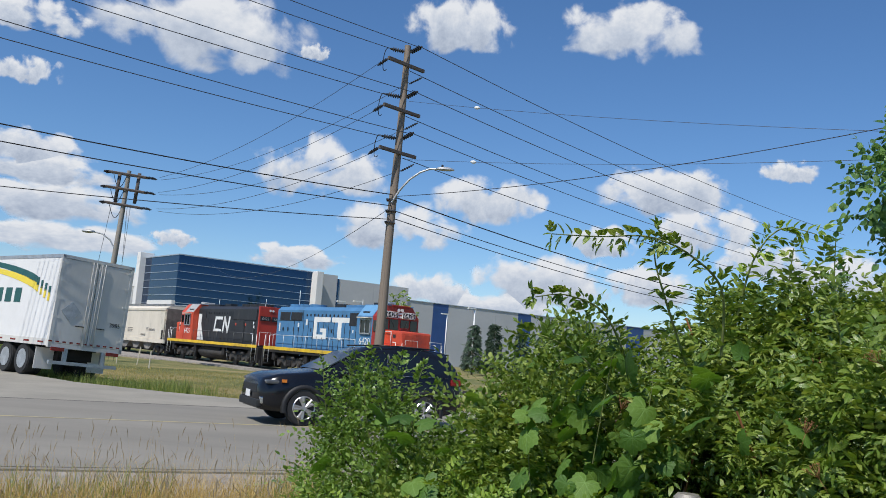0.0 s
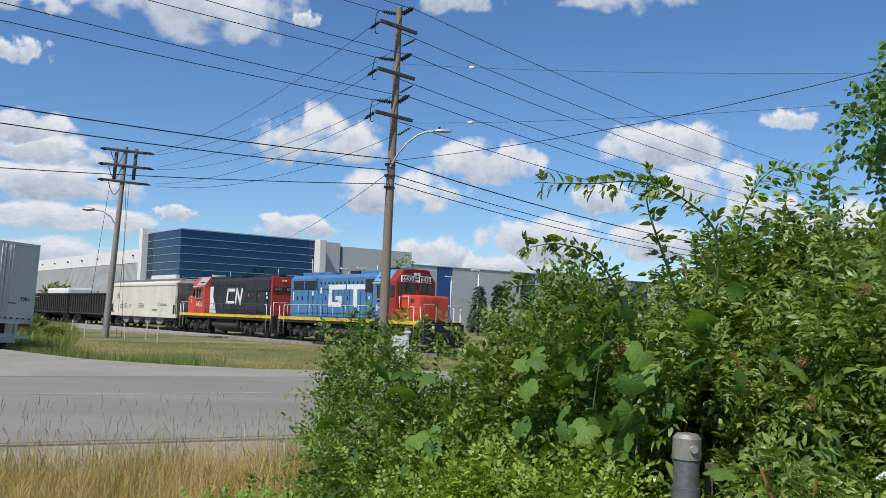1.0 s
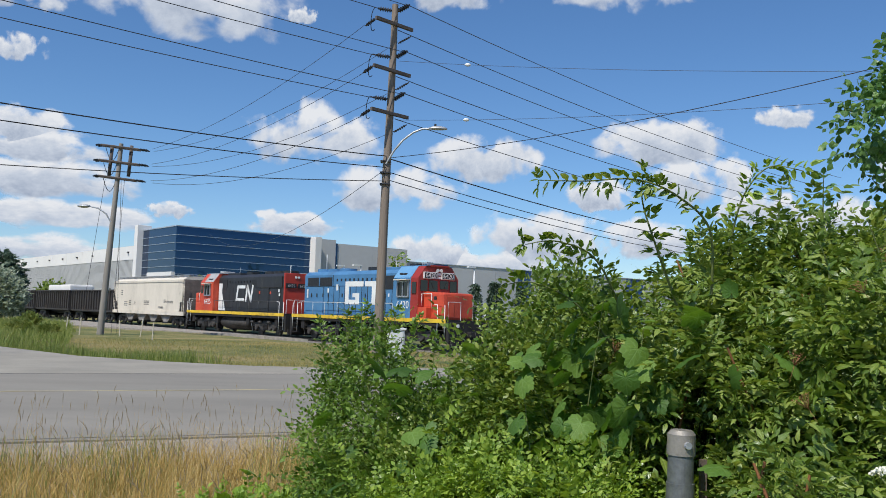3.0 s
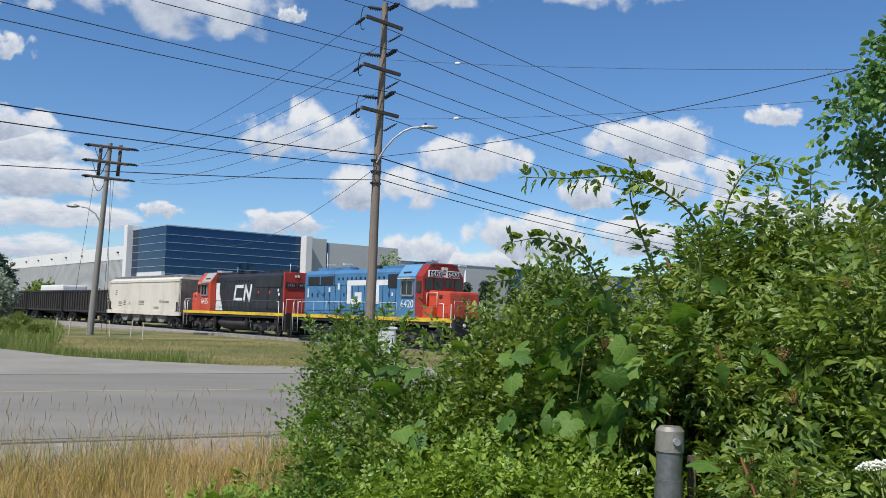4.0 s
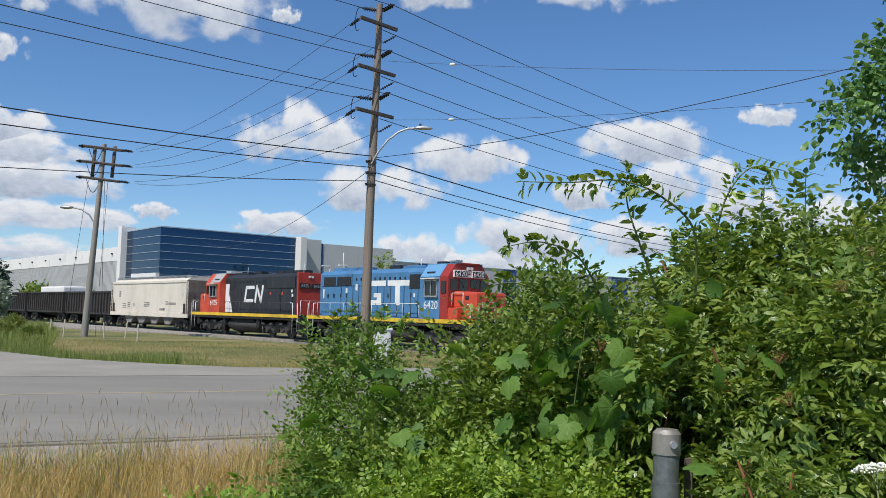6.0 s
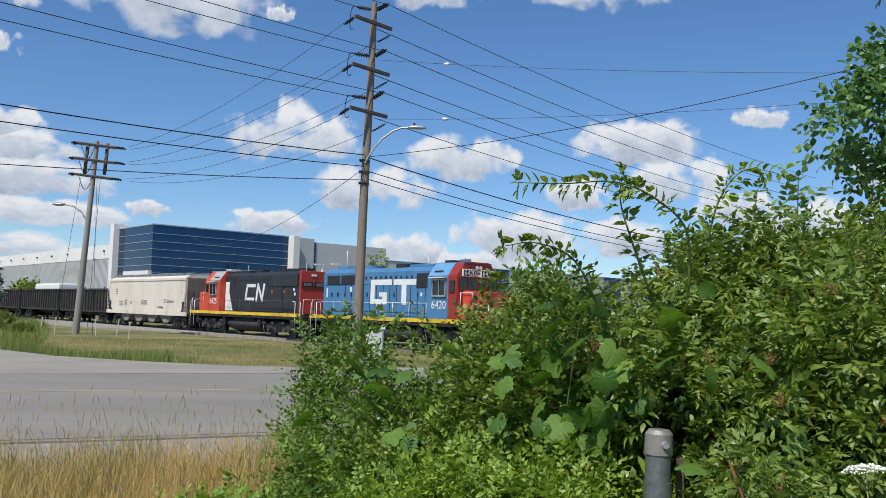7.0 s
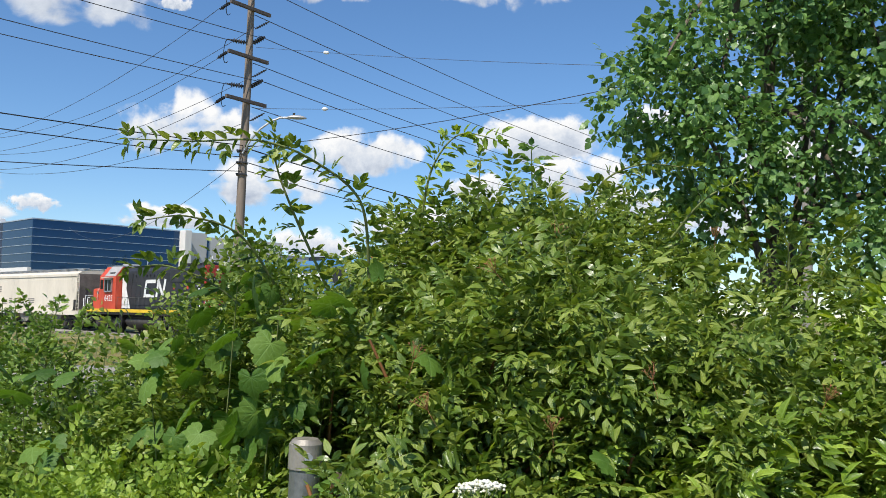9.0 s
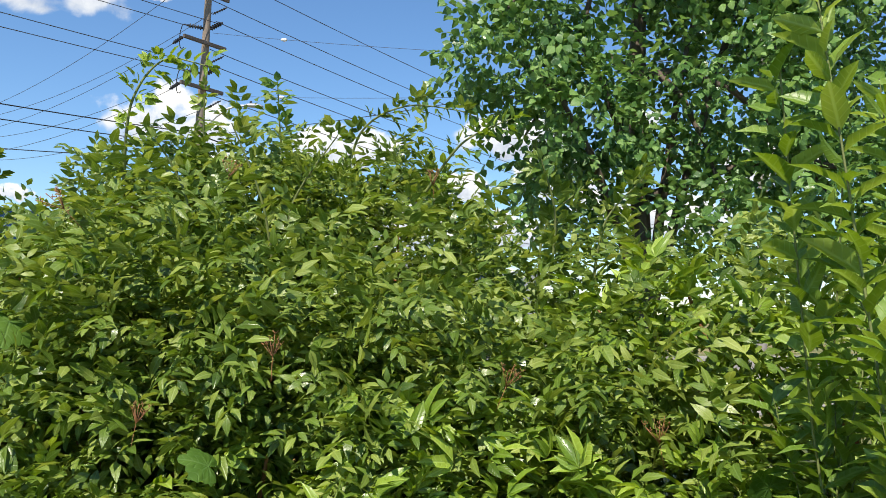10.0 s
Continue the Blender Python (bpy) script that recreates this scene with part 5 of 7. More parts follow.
def trailer():
    """A dry van semitrailer; its back is at x = 0 and its nose towards +x."""
    e = thing("semitrailer", Matrix(), "white box semitrailer with grey rear doors", "trailer")
    L, W2, Z0, Z1 = 16.1, 1.3, 1.1, 4.03
    bm = bmesh.new()
    box(bm, 0.06, L, -W2, W2, Z0, Z1, 0.02)
    part("box_body", bm, TRAILER_WHITE, e)
    boxes("roof_rail", [(0.0, L, -W2 - 0.015, -W2 + 0.03, Z1 - 0.1, Z1 + 0.015), (0.0, L, W2 - 0.03, W2 + 0.015, Z1 - 0.1, Z1 + 0.015)], GALVANISED, e)
    boxes("bottom_rail", [(0.0, L, -W2 - 0.015, -W2 + 0.03, Z0 - 0.08, Z0 + 0.14), (0.0, L, W2 - 0.03, W2 + 0.015, Z0 - 0.08, Z0 + 0.14)], TRAILER_DOOR, e)
    boxes("door_frame", [(-0.03, 0.1, -W2 - 0.01, -W2 + 0.1, Z0 - 0.1, Z1 + 0.01), (-0.03, 0.1, W2 - 0.1, W2 + 0.01, Z0 - 0.1, Z1 + 0.01), (-0.03, 0.1, -W2, W2, Z1 - 0.1, Z1 + 0.01), (-0.03, 0.1, -W2, W2, Z0 - 0.12, Z0 + 0.02)], TRAILER_DOOR, e)
    for s in (-1, 1):
        d = boxes("rear_door", [(-0.02, 0.05, *sorted((s * 0.012, s * (W2 - 0.1))), Z0 + 0.03, Z1 - 0.11)], TRAILER_DOOR, e, "grey rear door", 0.008)
        rods("lock_rod", [((-0.05, s * 0.22, Z0), (-0.05, s * 0.22, Z1 - 0.1)), ((-0.05, s * 0.1, Z0), (-0.05, s * 0.1, Z1 - 0.1))], 0.014, TRAILER_DOOR, d)
        rods("lock_handle", [((-0.06, s * 0.22, 1.75), (-0.06, s * 0.52, 1.75))], 0.016, CAR_TRIM, d)
        for k in range(5):
            z = Z0 + 0.25 + k * 0.6
            boxes("hinge", [(-0.034, 0.0, *sorted((s * (W2 - 0.22), s * (W2 - 0.02))), z, z + 0.07)], TRAILER_DOOR, d)
    boxes("placard", [(-0.035, -0.022, -0.24, 0.24, -0.24, 0.24)], GALVANISED, e, "grey diamond placard holder").matrix_basis = pose(0, 0.72, 2.2, 45, 0, 0)
    words("fleet_number", "3985", 0.2, pose(-0.026, -0.9, 1.86, 90, 0, -90), CAR_TRIM, e)
    for i in range(11):
        boxes("reflective_strip", [(-0.034, -0.03, -1.2 + 0.24 * i, -1.08 + 0.24 * i, Z0 + 0.06, Z0 + 0.11)], RED_LENS, e)
    for s in (-1, 1):
        for i in range(15):
            boxes("reflective_strip", [(0.3 + 1.0 * i, 0.7 + 1.0 * i, *sorted((s * (W2 + 0.016), s * (W2 + 0.02))), Z0 + 0.0, Z0 + 0.06)], RED_LENS, e)
        boxes("tail_lamp", [(-0.06, -0.02, *sorted((s * 0.75, s * 1.2)), Z0 - 0.22, Z0 - 0.1)], RED_LENS, e)
        boxes("bumper_post", [(-0.02, 0.1, *sorted((s * 0.6, s * 0.72)), 0.5, Z0 - 0.1)], GALVANISED, e)
        boxes("mudflap", [(0.85, 0.87, *sorted((s * 0.62, s * 1.25)), 0.25, 0.95)], PANEL_WHITE, e)
        for x in (1.75, 3.0):
            wheel(e, x, s * 0.98, 0.52, 0.56, GALVANISED, spokes=0)
    boxes("underride_bar", [(-0.05, 0.05, -1.2, 1.2, 0.45, 0.56)], GALVANISED, e)
    boxes("bogie_frame", [(0.6, 4.2, -0.6, 0.6, 0.6, Z0 - 0.02), (4.2, L - 3, -0.4, 0.4, 0.9, Z0 - 0.02)], GRIME, e)
    boxes("landing_gear", [(10.8, 11.0, -0.7, -0.55, 0.2, 1.1), (10.8, 11.0, 0.55, 0.7, 0.2, 1.1)], GRIME, e)
    # swoosh and lettering bars on the left side (+y)
    y0, y1 = W2 + 0.004, W2 + 0.012
    for mat, dz, x1, nm in ((TRAILER_GREEN, 0.22, 1.5, "green_swoosh"), (TRAILER_YELLOW, 0.0, 1.5, "yellow_swoosh")):
        bm = bmesh.new()
        n = 18
        up, lo = [], []
        for i in range(n + 1):
            k = i / n
            x = x1 + 6.5 * k
            z = 3.05 + dz + 0.75 * math.sin(k * 1.57) ** 0.8 * (1 - 0.15 * k) - 0.1 * (1 - k)
            t = 0.11 * (1 - 0.8 * k) + 0.02
            up.append((x, z + t))
            lo.append((x, z - t))
        prism(bm, up + lo[::-1], y0, y1)
        part(nm, bm, mat, e)
        for i in range(4):
            boxes(nm + "_dash", [(x1 - 0.16 - 0.3 * i, x1 - 0.02 - 0.3 * i, y0, y1, 2.78 + dz - 0.1 * i, 3.05 + dz - 0.1 * i)], mat, e)
    for i in range(7):
        boxes("lettering_bar", [(2.5 + i * 0.72, 2.98 + i * 0.72, y0, y1, 2.4, 2.9)], TRAILER_GREEN, e, "dark green lettering bar")
    return e


CAR = suv()
TRUCK = trailer()


# ---- clouds ----
def cloud(az, el, w, h):
    R = 3000.0
    a, e = radians(az), radians(el)
    c = Vector((math.sin(a) * math.cos(e), math.cos(a) * math.cos(e), math.sin(e))) * R
    bm = bmesh.new()
    n = 8
    grid = [[bm.verts.new((-1 + 2 * i / n, 0.03 * ((2 * i / n - 1) ** 2 + (2 * j / n - 1) ** 2), -1 + 2 * j / n)) for i in range(n + 1)] for j in range(n + 1)]
    for j in range(n):
        for i in range(n):
            bm.faces.new((grid[j][i], grid[j][i + 1], grid[j + 1][i + 1], grid[j + 1][i]))
    ob = part("cloud", bm, CLOUD)
    tagged(ob, "white fair-weather cumulus cloud in the blue sky", "cloud", "cumulus clouds", "structure")
    f = c.normalized()
    r = f.cross(Vector((0, 0, 1))).normalized()
    u = r.cross(f)
    m = Matrix((r, f, u)).transposed().to_4x4()
    m.translation = c
    ob.matrix_world = m @ Matrix.Diagonal((R * math.tan(radians(w / 2)) * 1.22, R * 0.05, R * math.tan(radians(h / 2)) * 1.28, 1))


for row in [
    (-16.8, 18.8, 13.4, 6.0),
    (-26.5, 18.0, 6.0, 2.8),
    (-27.0, 14.8, 3.8, 2.4),
    (-8.9, 11.0, 9.0, 5.0),
    (2.9, 10.0, 7.5, 4.2),
    (-3.0, 7.9, 8.8, 3.9),
    (-9.6, 5.5, 6.4, 2.0),
    (-17.5, 6.0, 3.3, 1.5),
    (14.4, 11.2, 8.5, 3.9),
    (21.5, 12.5, 3.5, 1.8),
    (16.8, 8.6, 7.0, 3.7),
    (19.9, 7.0, 5.2, 2.8),
    (6.5, 4.9, 9.5, 4.6),
    (-0.8, 4.0, 5.5, 3.1),
    (-26.2, 10.4, 6.2, 2.6),
    (-24.7, 9.2, 8.6, 2.5),
    (-24.8, 7.3, 10.7, 3.0),
    (-23.9, 5.1, 11.1, 2.5),
    (-25.3, 3.2, 10.0, 2.3),
    (-0.1, 21.1, 6.9, 4.5),
    (11.5, 21.0, 9.2, 4.7),
    (10.1, 7.8, 4.7, 2.5),
    (-5.4, 3.0, 7.4, 2.2),
    (13.2, 5.0, 7.2, 3.2),
    (24.2, 6.0, 8.7, 3.7),
    (3.4, 3.3, 7.4, 2.2),
    (30.7, 9.1, 8.2, 3.8),
    (-9.8, 18.7, 2.1, 1.4),
    (-31.6, 6.3, 9.4, 3.5),
    (-33.3, 12.6, 9.1, 4.5),
]:
    cloud(*row)


# ---- plants ----
RNG = np.random.default_rng(7)


def blade_of(v):
    """The way along and across a leaf that lies flat along +x."""
    return np.stack([v[:, 0], v[:, 1], np.ones(len(v))], 1)


def leaf_shape(w=0.5, droop=0.15, fold=0.12, widest=0.38):
    v = np.array([(0, 0, 0), (widest * 0.75, w * 0.46, fold), (widest * 0.75, -w * 0.46, fold), (widest * 0.85, 0, 0),
                  (0.7, w * 0.36, fold * 0.8), (0.7, -w * 0.36, fold * 0.8), (0.72, 0, 0), (1, 0, 0)], float)
    b = blade_of(v)
    v[:, 2] -= droop * v[:, 0] ** 2
    f = [(0, 3, 1), (0, 2, 3), (1, 3, 6), (1, 6, 4), (3, 2, 5), (3, 5, 6), (4, 6, 7), (6, 5, 7)]
    return v, np.array(f), b


def lobed_leaf():
    """A broad grape leaf: five shallow lobes, a toothed edge, veins from the stalk."""
    ribs = (0, 54, -54, 112, -112)
    knots = ([0, 24, 54, 82, 112, 140, 160], [0.98, 0.72, 0.84, 0.6, 0.66, 0.5, 0.22])
    inner, outer, bi, bo = [], [], [], []
    steps = np.arange(-160, 161, 10)
    for i, a in enumerate(steps):
        r = np.interp(abs(a), *knots) * (1.05 if i % 2 else 0.955)
        near = min(ribs, key=lambda k: abs(k - a))
        for ring, marks, k in ((inner, bi, 0.55), (outer, bo, 1.0)):
            x, y = r * k * math.cos(radians(a)), r * k * math.sin(radians(a))
            d = r * k * math.sin(radians(abs(a - near)))
            pucker = (0.04 if k < 1 else 0.02) * math.sin(min(abs(a - near), 27) / 27 * 3.14)
            ring.append((x, y, pucker - 0.28 * x * x - 0.3 * y * y))
            marks.append((r * k * math.cos(radians(a - near)), d, 1))
    n = len(steps)
    v = np.array([(0, 0, 0)] + inner + outer, float)
    b = np.array([(0, 0, 1)] + bi + bo, float)
    f = []
    for i in range(n - 1):
        f += [(0, 1 + i, 2 + i), (1 + i, 1 + n + i, 2 + n + i), (1 + i, 2 + n + i, 2 + i)]
    return v, np.array(f), b


def rot_to(d, up):
    d = d / np.linalg.norm(d)
    y = np.cross(up, d)
    y /= np.linalg.norm(y) + 1e-9
    return np.stack([d, y, np.cross(d, y)], 1)


def spray(leaf, count, length, size, spread=55, rise=12, opposite=True, terminal=True, hang=0.0, curl=0.25, wild=22):
    """A twig along +x that carries leaves; length and size in metres."""
    vs, fs, bs, o = [], [], [], 0
    stem = []

    def add(p, r, sc):
        nonlocal o
        vs.append(p + (leaf[0] * sc) @ r.T)
        fs.append(leaf[1] + o)
        bs.append(leaf[2])
        o += len(leaf[0])
    for i in range(count):
        k = (i + 0.6) / count
        p = np.array([length * k, 0, -curl * length * k * k])
        stem.append(p)
        sides = (1, -1) if opposite else ((1,) if i % 2 else (-1,))
        for s in sides:
            a = radians(spread + RNG.uniform(-14, 14)) * s
            e = radians(rise + RNG.uniform(-wild, wild))
            d = np.array([math.cos(a) * math.cos(e), math.sin(a) * math.cos(e), math.sin(e) - hang])
            r = rot_to(d, np.array([RNG.uniform(-0.35, 0.35), RNG.uniform(-0.35, 0.35), 1.0]))
            add(p, r, size * RNG.uniform(0.7, 1.15) * (0.75 + 0.5 * math.sin(3.0 * k)))
    if terminal:
        p = stem[-1] + np.array([length * 0.12, 0, -curl * 0.2 * length])
        add(p, rot_to(np.array([1, RNG.uniform(-0.3, 0.3), -0.2]), np.array([0, RNG.uniform(-0.3, 0.3), 1.0])), size * 1.1)
    return np.concatenate(vs), np.concatenate(fs), np.concatenate(bs)


def rosette(leaf, count, size, tilt=25):
    """Leaflets that fan out from one point, as on a creeper."""
    vs, fs, bs, o = [], [], [], 0
    for i in range(count):
        a = radians(-80 + 160 * i / (count - 1) + RNG.uniform(-10, 10))
        e = radians(-tilt + RNG.uniform(-18, 18))
        r = rot_to(np.array([math.cos(a) * math.cos(e), math.sin(a) * math.cos(e), math.sin(e)]), np.array([RNG.uniform(-0.2, 0.2), RNG.uniform(-0.2, 0.2), 1.0]))
        sc = size * (1.1 - 0.35 * abs(a)) * RNG.uniform(0.85, 1.1)
        vs.append((leaf[0] * sc) @ r.T)
        fs.append(leaf[1] + o)
        bs.append(leaf[2])
        o += len(leaf[0])
    return np.concatenate(vs), np.concatenate(fs), np.concatenate(bs)


def raw_mesh(name, v, f, material, parent=None, smooth=False, blade=None):
    me = bpy.data.meshes.new(name)
    me.vertices.add(len(v))
    me.vertices.foreach_set("co", np.asarray(v, np.float32).ravel())
    k = f.shape[1]
    me.loops.add(f.size)
    me.loops.foreach_set("vertex_index", f.astype(np.int32).ravel())
    me.polygons.add(len(f))
    me.polygons.foreach_set("loop_start", np.arange(0, f.size, k, dtype=np.int32))
    me.update(calc_edges=True)
    me.validate()
    me.materials.append(material)
    if blade is not None:
        me.attributes.new("blade", "FLOAT_VECTOR", "POINT").data.foreach_set("vector", np.asarray(blade, np.float32).ravel())
    if smooth:
        me.polygons.foreach_set("use_smooth", np.ones(len(me.polygons), bool))
    ob = new(name, me)
    ob.parent = parent
    return ob


def frames_for(d, roll):
    d = d / np.linalg.norm(d, axis=1, keepdims=True)
    up = np.tile(np.array([0.0, 0.0, 1.0]), (len(d), 1)) + roll
    y = np.cross(up, d)
    y /= np.linalg.norm(y, axis=1, keepdims=True) + 1e-9
    return np.stack([d, y, np.cross(d, y)], 2)


def scatter(name, templates, pos, d, scale, material, parent, roll=0.45):
    """Sprays set at pos, pointing along d."""
    vs, fs, bs, o = [], [], [], 0
    R = frames_for(d, RNG.normal(0, roll, (len(pos), 3)))
    pick = RNG.integers(0, len(templates), len(pos))
    for i, (tv, tf, tb) in enumerate(templates):
        s = pick == i
        if not s.any():
            continue
        w = np.einsum("nij,kj->nki", R[s], tv) * scale[s][:, None, None] + pos[s][:, None, :]
        n = int(s.sum())
        vs.append(w.reshape(-1, 3))
        bs.append(np.tile(tb, (n, 1)))
        fs.append((tf[None] + (np.arange(n) * len(tv))[:, None, None] + o).reshape(-1, 3))
        o += n * len(tv)
    return raw_mesh(name, np.concatenate(vs), np.concatenate(fs), material, parent, True, np.concatenate(bs))


def whorls(p, d, per, spread, reach):
    """Each place becomes the tip of a shoot that carries several sprays round it."""
    d = d / np.linalg.norm(d, axis=1, keepdims=True)
    k = len(p)
    p, d = np.repeat(p, per, 0), np.repeat(d, per, 0)
    turn = np.tile(np.arange(per) * 2.4, k) + np.repeat(RNG.uniform(0, 6.283, k), per)
    R = frames_for(d, RNG.normal(0, 0.2, (len(p), 3)))
    side = R[:, :, 1] * np.cos(turn)[:, None] + R[:, :, 2] * np.sin(turn)[:, None]
    back = np.tile(np.arange(per) / per, k)[:, None]
    return p - d * reach * back, d * (1.0 - 0.6 * back) + side * spread * (0.4 + back)


def shell(blobs, count, inner=0.5, floor=0.03, keep=None, power=0.5):
    """Points in the outer part of a union of ellipsoids, with the outward way."""
    blobs = np.array(blobs, float)
    area = blobs[:, 3] * blobs[:, 4] + blobs[:, 4] * blobs[:, 5] + blobs[:, 3] * blobs[:, 5]
    P, D = [], []
    total = 0
    while total < count:
        n = count * 2
        b = blobs[RNG.choice(len(blobs), n, p=area / area.sum())]
        d = RNG.normal(0, 1, (n, 3))
        d /= np.linalg.norm(d, axis=1, keepdims=True)
        lump = np.array([noise.noise(Vector(tuple(v * 2.3 + w * 3.1))) for v, w in zip(d, b[:, :3])])
        clump = np.array([noise.noise(Vector(tuple(v * 6.5 + w * 5.3))) for v, w in zip(d, b[:, :3])])
        r = (inner + (1 - inner) * RNG.random(n) ** power) * (1 + 0.3 * lump + 0.3 * clump)
        p = b[:, :3] + d * r[:, None] * b[:, 3:]
        q = ((p[:, None, :] - blobs[None, :, :3]) / blobs[None, :, 3:])
        deep = (np.linalg.norm(q, axis=2) < inner * 0.85).any(1)
        ok = ~deep & (p[:, 2] > floor)
        if keep is not None:
            ok &= keep(p)
        nrm = d / b[:, 3:]
        nrm /= np.linalg.norm(nrm, axis=1, keepdims=True)
        P.append(p[ok])
        D.append(nrm[ok])
        total += int(ok.sum())
    return np.concatenate(P)[:count], np.concatenate(D)[:count]


def simple_leaf(w=0.55, droop=0.25, fold=0.0, widest=0.34):
    v = np.array([(0, 0, 0), (widest, w * 0.5, 0.05), (widest, -w * 0.5, 0.05), (0.72, w * 0.34, 0.03), (0.72, -w * 0.34, 0.03), (1, 0, 0)], float)
    b = blade_of(v)
    v[:, 2] -= droop * v[:, 0] ** 2
    return v, np.array([(0, 2, 1), (1, 2, 4), (1, 4, 3), (3, 4, 5)]), b


TINY, SMALL, ELDER_LEAF, ROUND, LANCE, VINE = simple_leaf(), leaf_shape(0.55, 0.2), leaf_shape(0.4, 0.34, 0.1), leaf_shape(0.8, 0.25, 0.12, 0.45), leaf_shape(0.36, 0.25), lobed_leaf()
SPRAY_SMALL = [spray(TINY, 9, 0.15, 0.027, opposite=False) for _ in range(8)]
SPRAY_ELDER = [spray(simple_leaf(0.42, 0.36, 0, 0.36), 3, 0.088, 0.043, 56, -6, True, curl=0.45, wild=16) for _ in range(10)] + [rosette(ELDER_LEAF, 5, 0.056) for _ in range(3)]
SPRAY_LIME = [spray(TINY, 5, 0.1, 0.025, 60, 20) for _ in range(8)]
SPRAY_VINE = [spray(VINE, 1, 0.05, 0.05, 30, 0, False, False, hang=0.35) for _ in range(5)]
SPRAY_GRAPE = [spray(VINE, 1, 0.07, 0.068, 30, 0, False, False, hang=0.5) for _ in range(5)]
SPRAY_TREE = [spray(simple_leaf(0.8, 0.3, 0, 0.4), 5, 0.16, 0.058, 60, -10, False, hang=0.45) for _ in range(6)]


def open_by_pipe(p):
    """Nothing grows in the clear slot before the vent pipe."""
    free = np.ones(len(p), bool)
    for ex, ey in ((0.0, 0.0), (0.4, 0.05)):
        k = (p[:, 1] - ey) / (3.3 - ey)
        side = np.abs(p[:, 0] - (ex + (0.9 - ex) * k))
        free &= ~((side < 0.17) & (p[:, 1] < 3.5) & (p[:, 2] < 1.45) & (p[:, 2] > 0.6))
    return free


def branches(foot, blobs, count, r0, material, parent, name="stem"):
    for i in range(count):
        b = blobs[i % len(blobs)]
        a = Vector(foot) + Vector((random.uniform(-0.35, 0.35), random.uniform(-0.25, 0.25), 0))
        e = Vector(b[:3]) + Vector((random.uniform(-0.7, 0.7) * b[3], random.uniform(-0.7, 0.7) * b[4], random.uniform(0.0, 0.85) * b[5]))
        mid = (a + e) / 2 + Vector((random.uniform(-0.15, 0.15), random.uniform(-0.15, 0.15), 0.15))
        pts = [a.lerp(mid, k / 4).lerp(mid.lerp(e, k / 4), k / 4) for k in range(5)]
        joined(name, [tube_mesh(pts, [r0 * (1 - 0.75 * k / 4) for k in range(5)], 5)], material, parent)


def shrub(label, category, blobs, foot, templates, material, count, scale, upward=0.5, stem=BARK, inner=0.45, group="", hang=0.0, per=1, spread=0.9, reach=0.09):
    climbing = category == "vine"
    s = thing("shrub", Matrix(), label, category, group)
    p, n = shell(blobs, count // per, inner, keep=open_by_pipe)
    d = n + np.array([0, 0, upward]) + RNG.normal(0, 0.55, n.shape)
    d[:, 2] -= hang
    sc = np.repeat(RNG.uniform(0.7, 1.25, len(p)), per) * scale
    if per > 1:
        p, d = whorls(p, d, per, spread, reach)
        sc *= RNG.uniform(0.8, 1.15, len(p))
    tagged(scatter("leaves", templates, p, d, sc, material, s), kind="stuff")
    branches(foot, blobs, 5 if climbing else 14, 0.006 if climbing else 0.018, GREEN_STEM if climbing else stem, s)
    return s


DARK_BLOBS = [(-0.33, 4.8, 1.0, 0.36, 0.4, 0.5), (-0.05, 4.6, 0.6, 0.62, 0.6, 0.62), (0.3, 4.8, 0.8, 0.5, 0.5, 0.55), (-0.33, 4.5, 0.35, 0.4, 0.5, 0.5), (0.35, 4.3, 0.55, 0.5, 0.5, 0.6)]
shrub("dense dark green shrub with small leaves", "shrub", DARK_BLOBS, (0, 4.7, 0), SPRAY_SMALL, LEAF_DARK, 8800, 1.0, per=4, reach=0.12)
VINE_BLOBS = [(0.45, 4.4, 1.02, 0.42, 0.45, 0.62), (0.8, 4.15, 1.2, 0.42, 0.42, 0.62), (0.15, 4.3, 0.75, 0.45, 0.42, 0.45), (0.66, 4.6, 1.38, 0.38, 0.3, 0.45)]
shrub("grapevine with broad lobed leaves draped over the hedge", "vine", VINE_BLOBS, (0.5, 4.3, 0), SPRAY_VINE, LEAF_VINE, 460, 0.95, 0.2, hang=0.3)
shrub("green shrub under the vine", "shrub", VINE_BLOBS, (0.6, 4.2, 0), SPRAY_SMALL, LEAF_ELDER, 4800, 1.15, per=4, reach=0.12)
LIME_BLOBS = [(0.25, 3.8, 0.55, 0.55, 0.45, 0.55), (0.58, 3.4, 0.65, 0.36, 0.36, 0.48), (0.95, 3.8, 0.7, 0.4, 0.3, 0.5), (1.28, 3.1, 0.6, 0.26, 0.3, 0.5)]
shrub("low bright green shrub with fine leaves", "shrub", LIME_BLOBS, (0.5, 3.6, 0), SPRAY_LIME, LEAF_LIME, 7600, 1.05, per=3)
LOW_BLOBS = [(-0.85, 4.5, 0.3, 0.5, 0.5, 0.42), (-1.3, 4.4, 0.15, 0.5, 0.5, 0.35), (-0.5, 4.2, 0.2, 0.5, 0.5, 0.4)]
shrub("low creeping vine at the edge of the dry grass", "vine", LOW_BLOBS, (-0.8, 4.5, 0), SPRAY_VINE + SPRAY_LIME, LEAF_LIME, 1800, 1.05, 0.6)
ELDER_A = [(1.3, 4.0, 1.25, 0.55, 0.5, 0.62), (1.1, 3.6, 1.1, 0.36, 0.36, 0.6), (1.6, 3.4, 1.05, 0.55, 0.48, 0.78)]
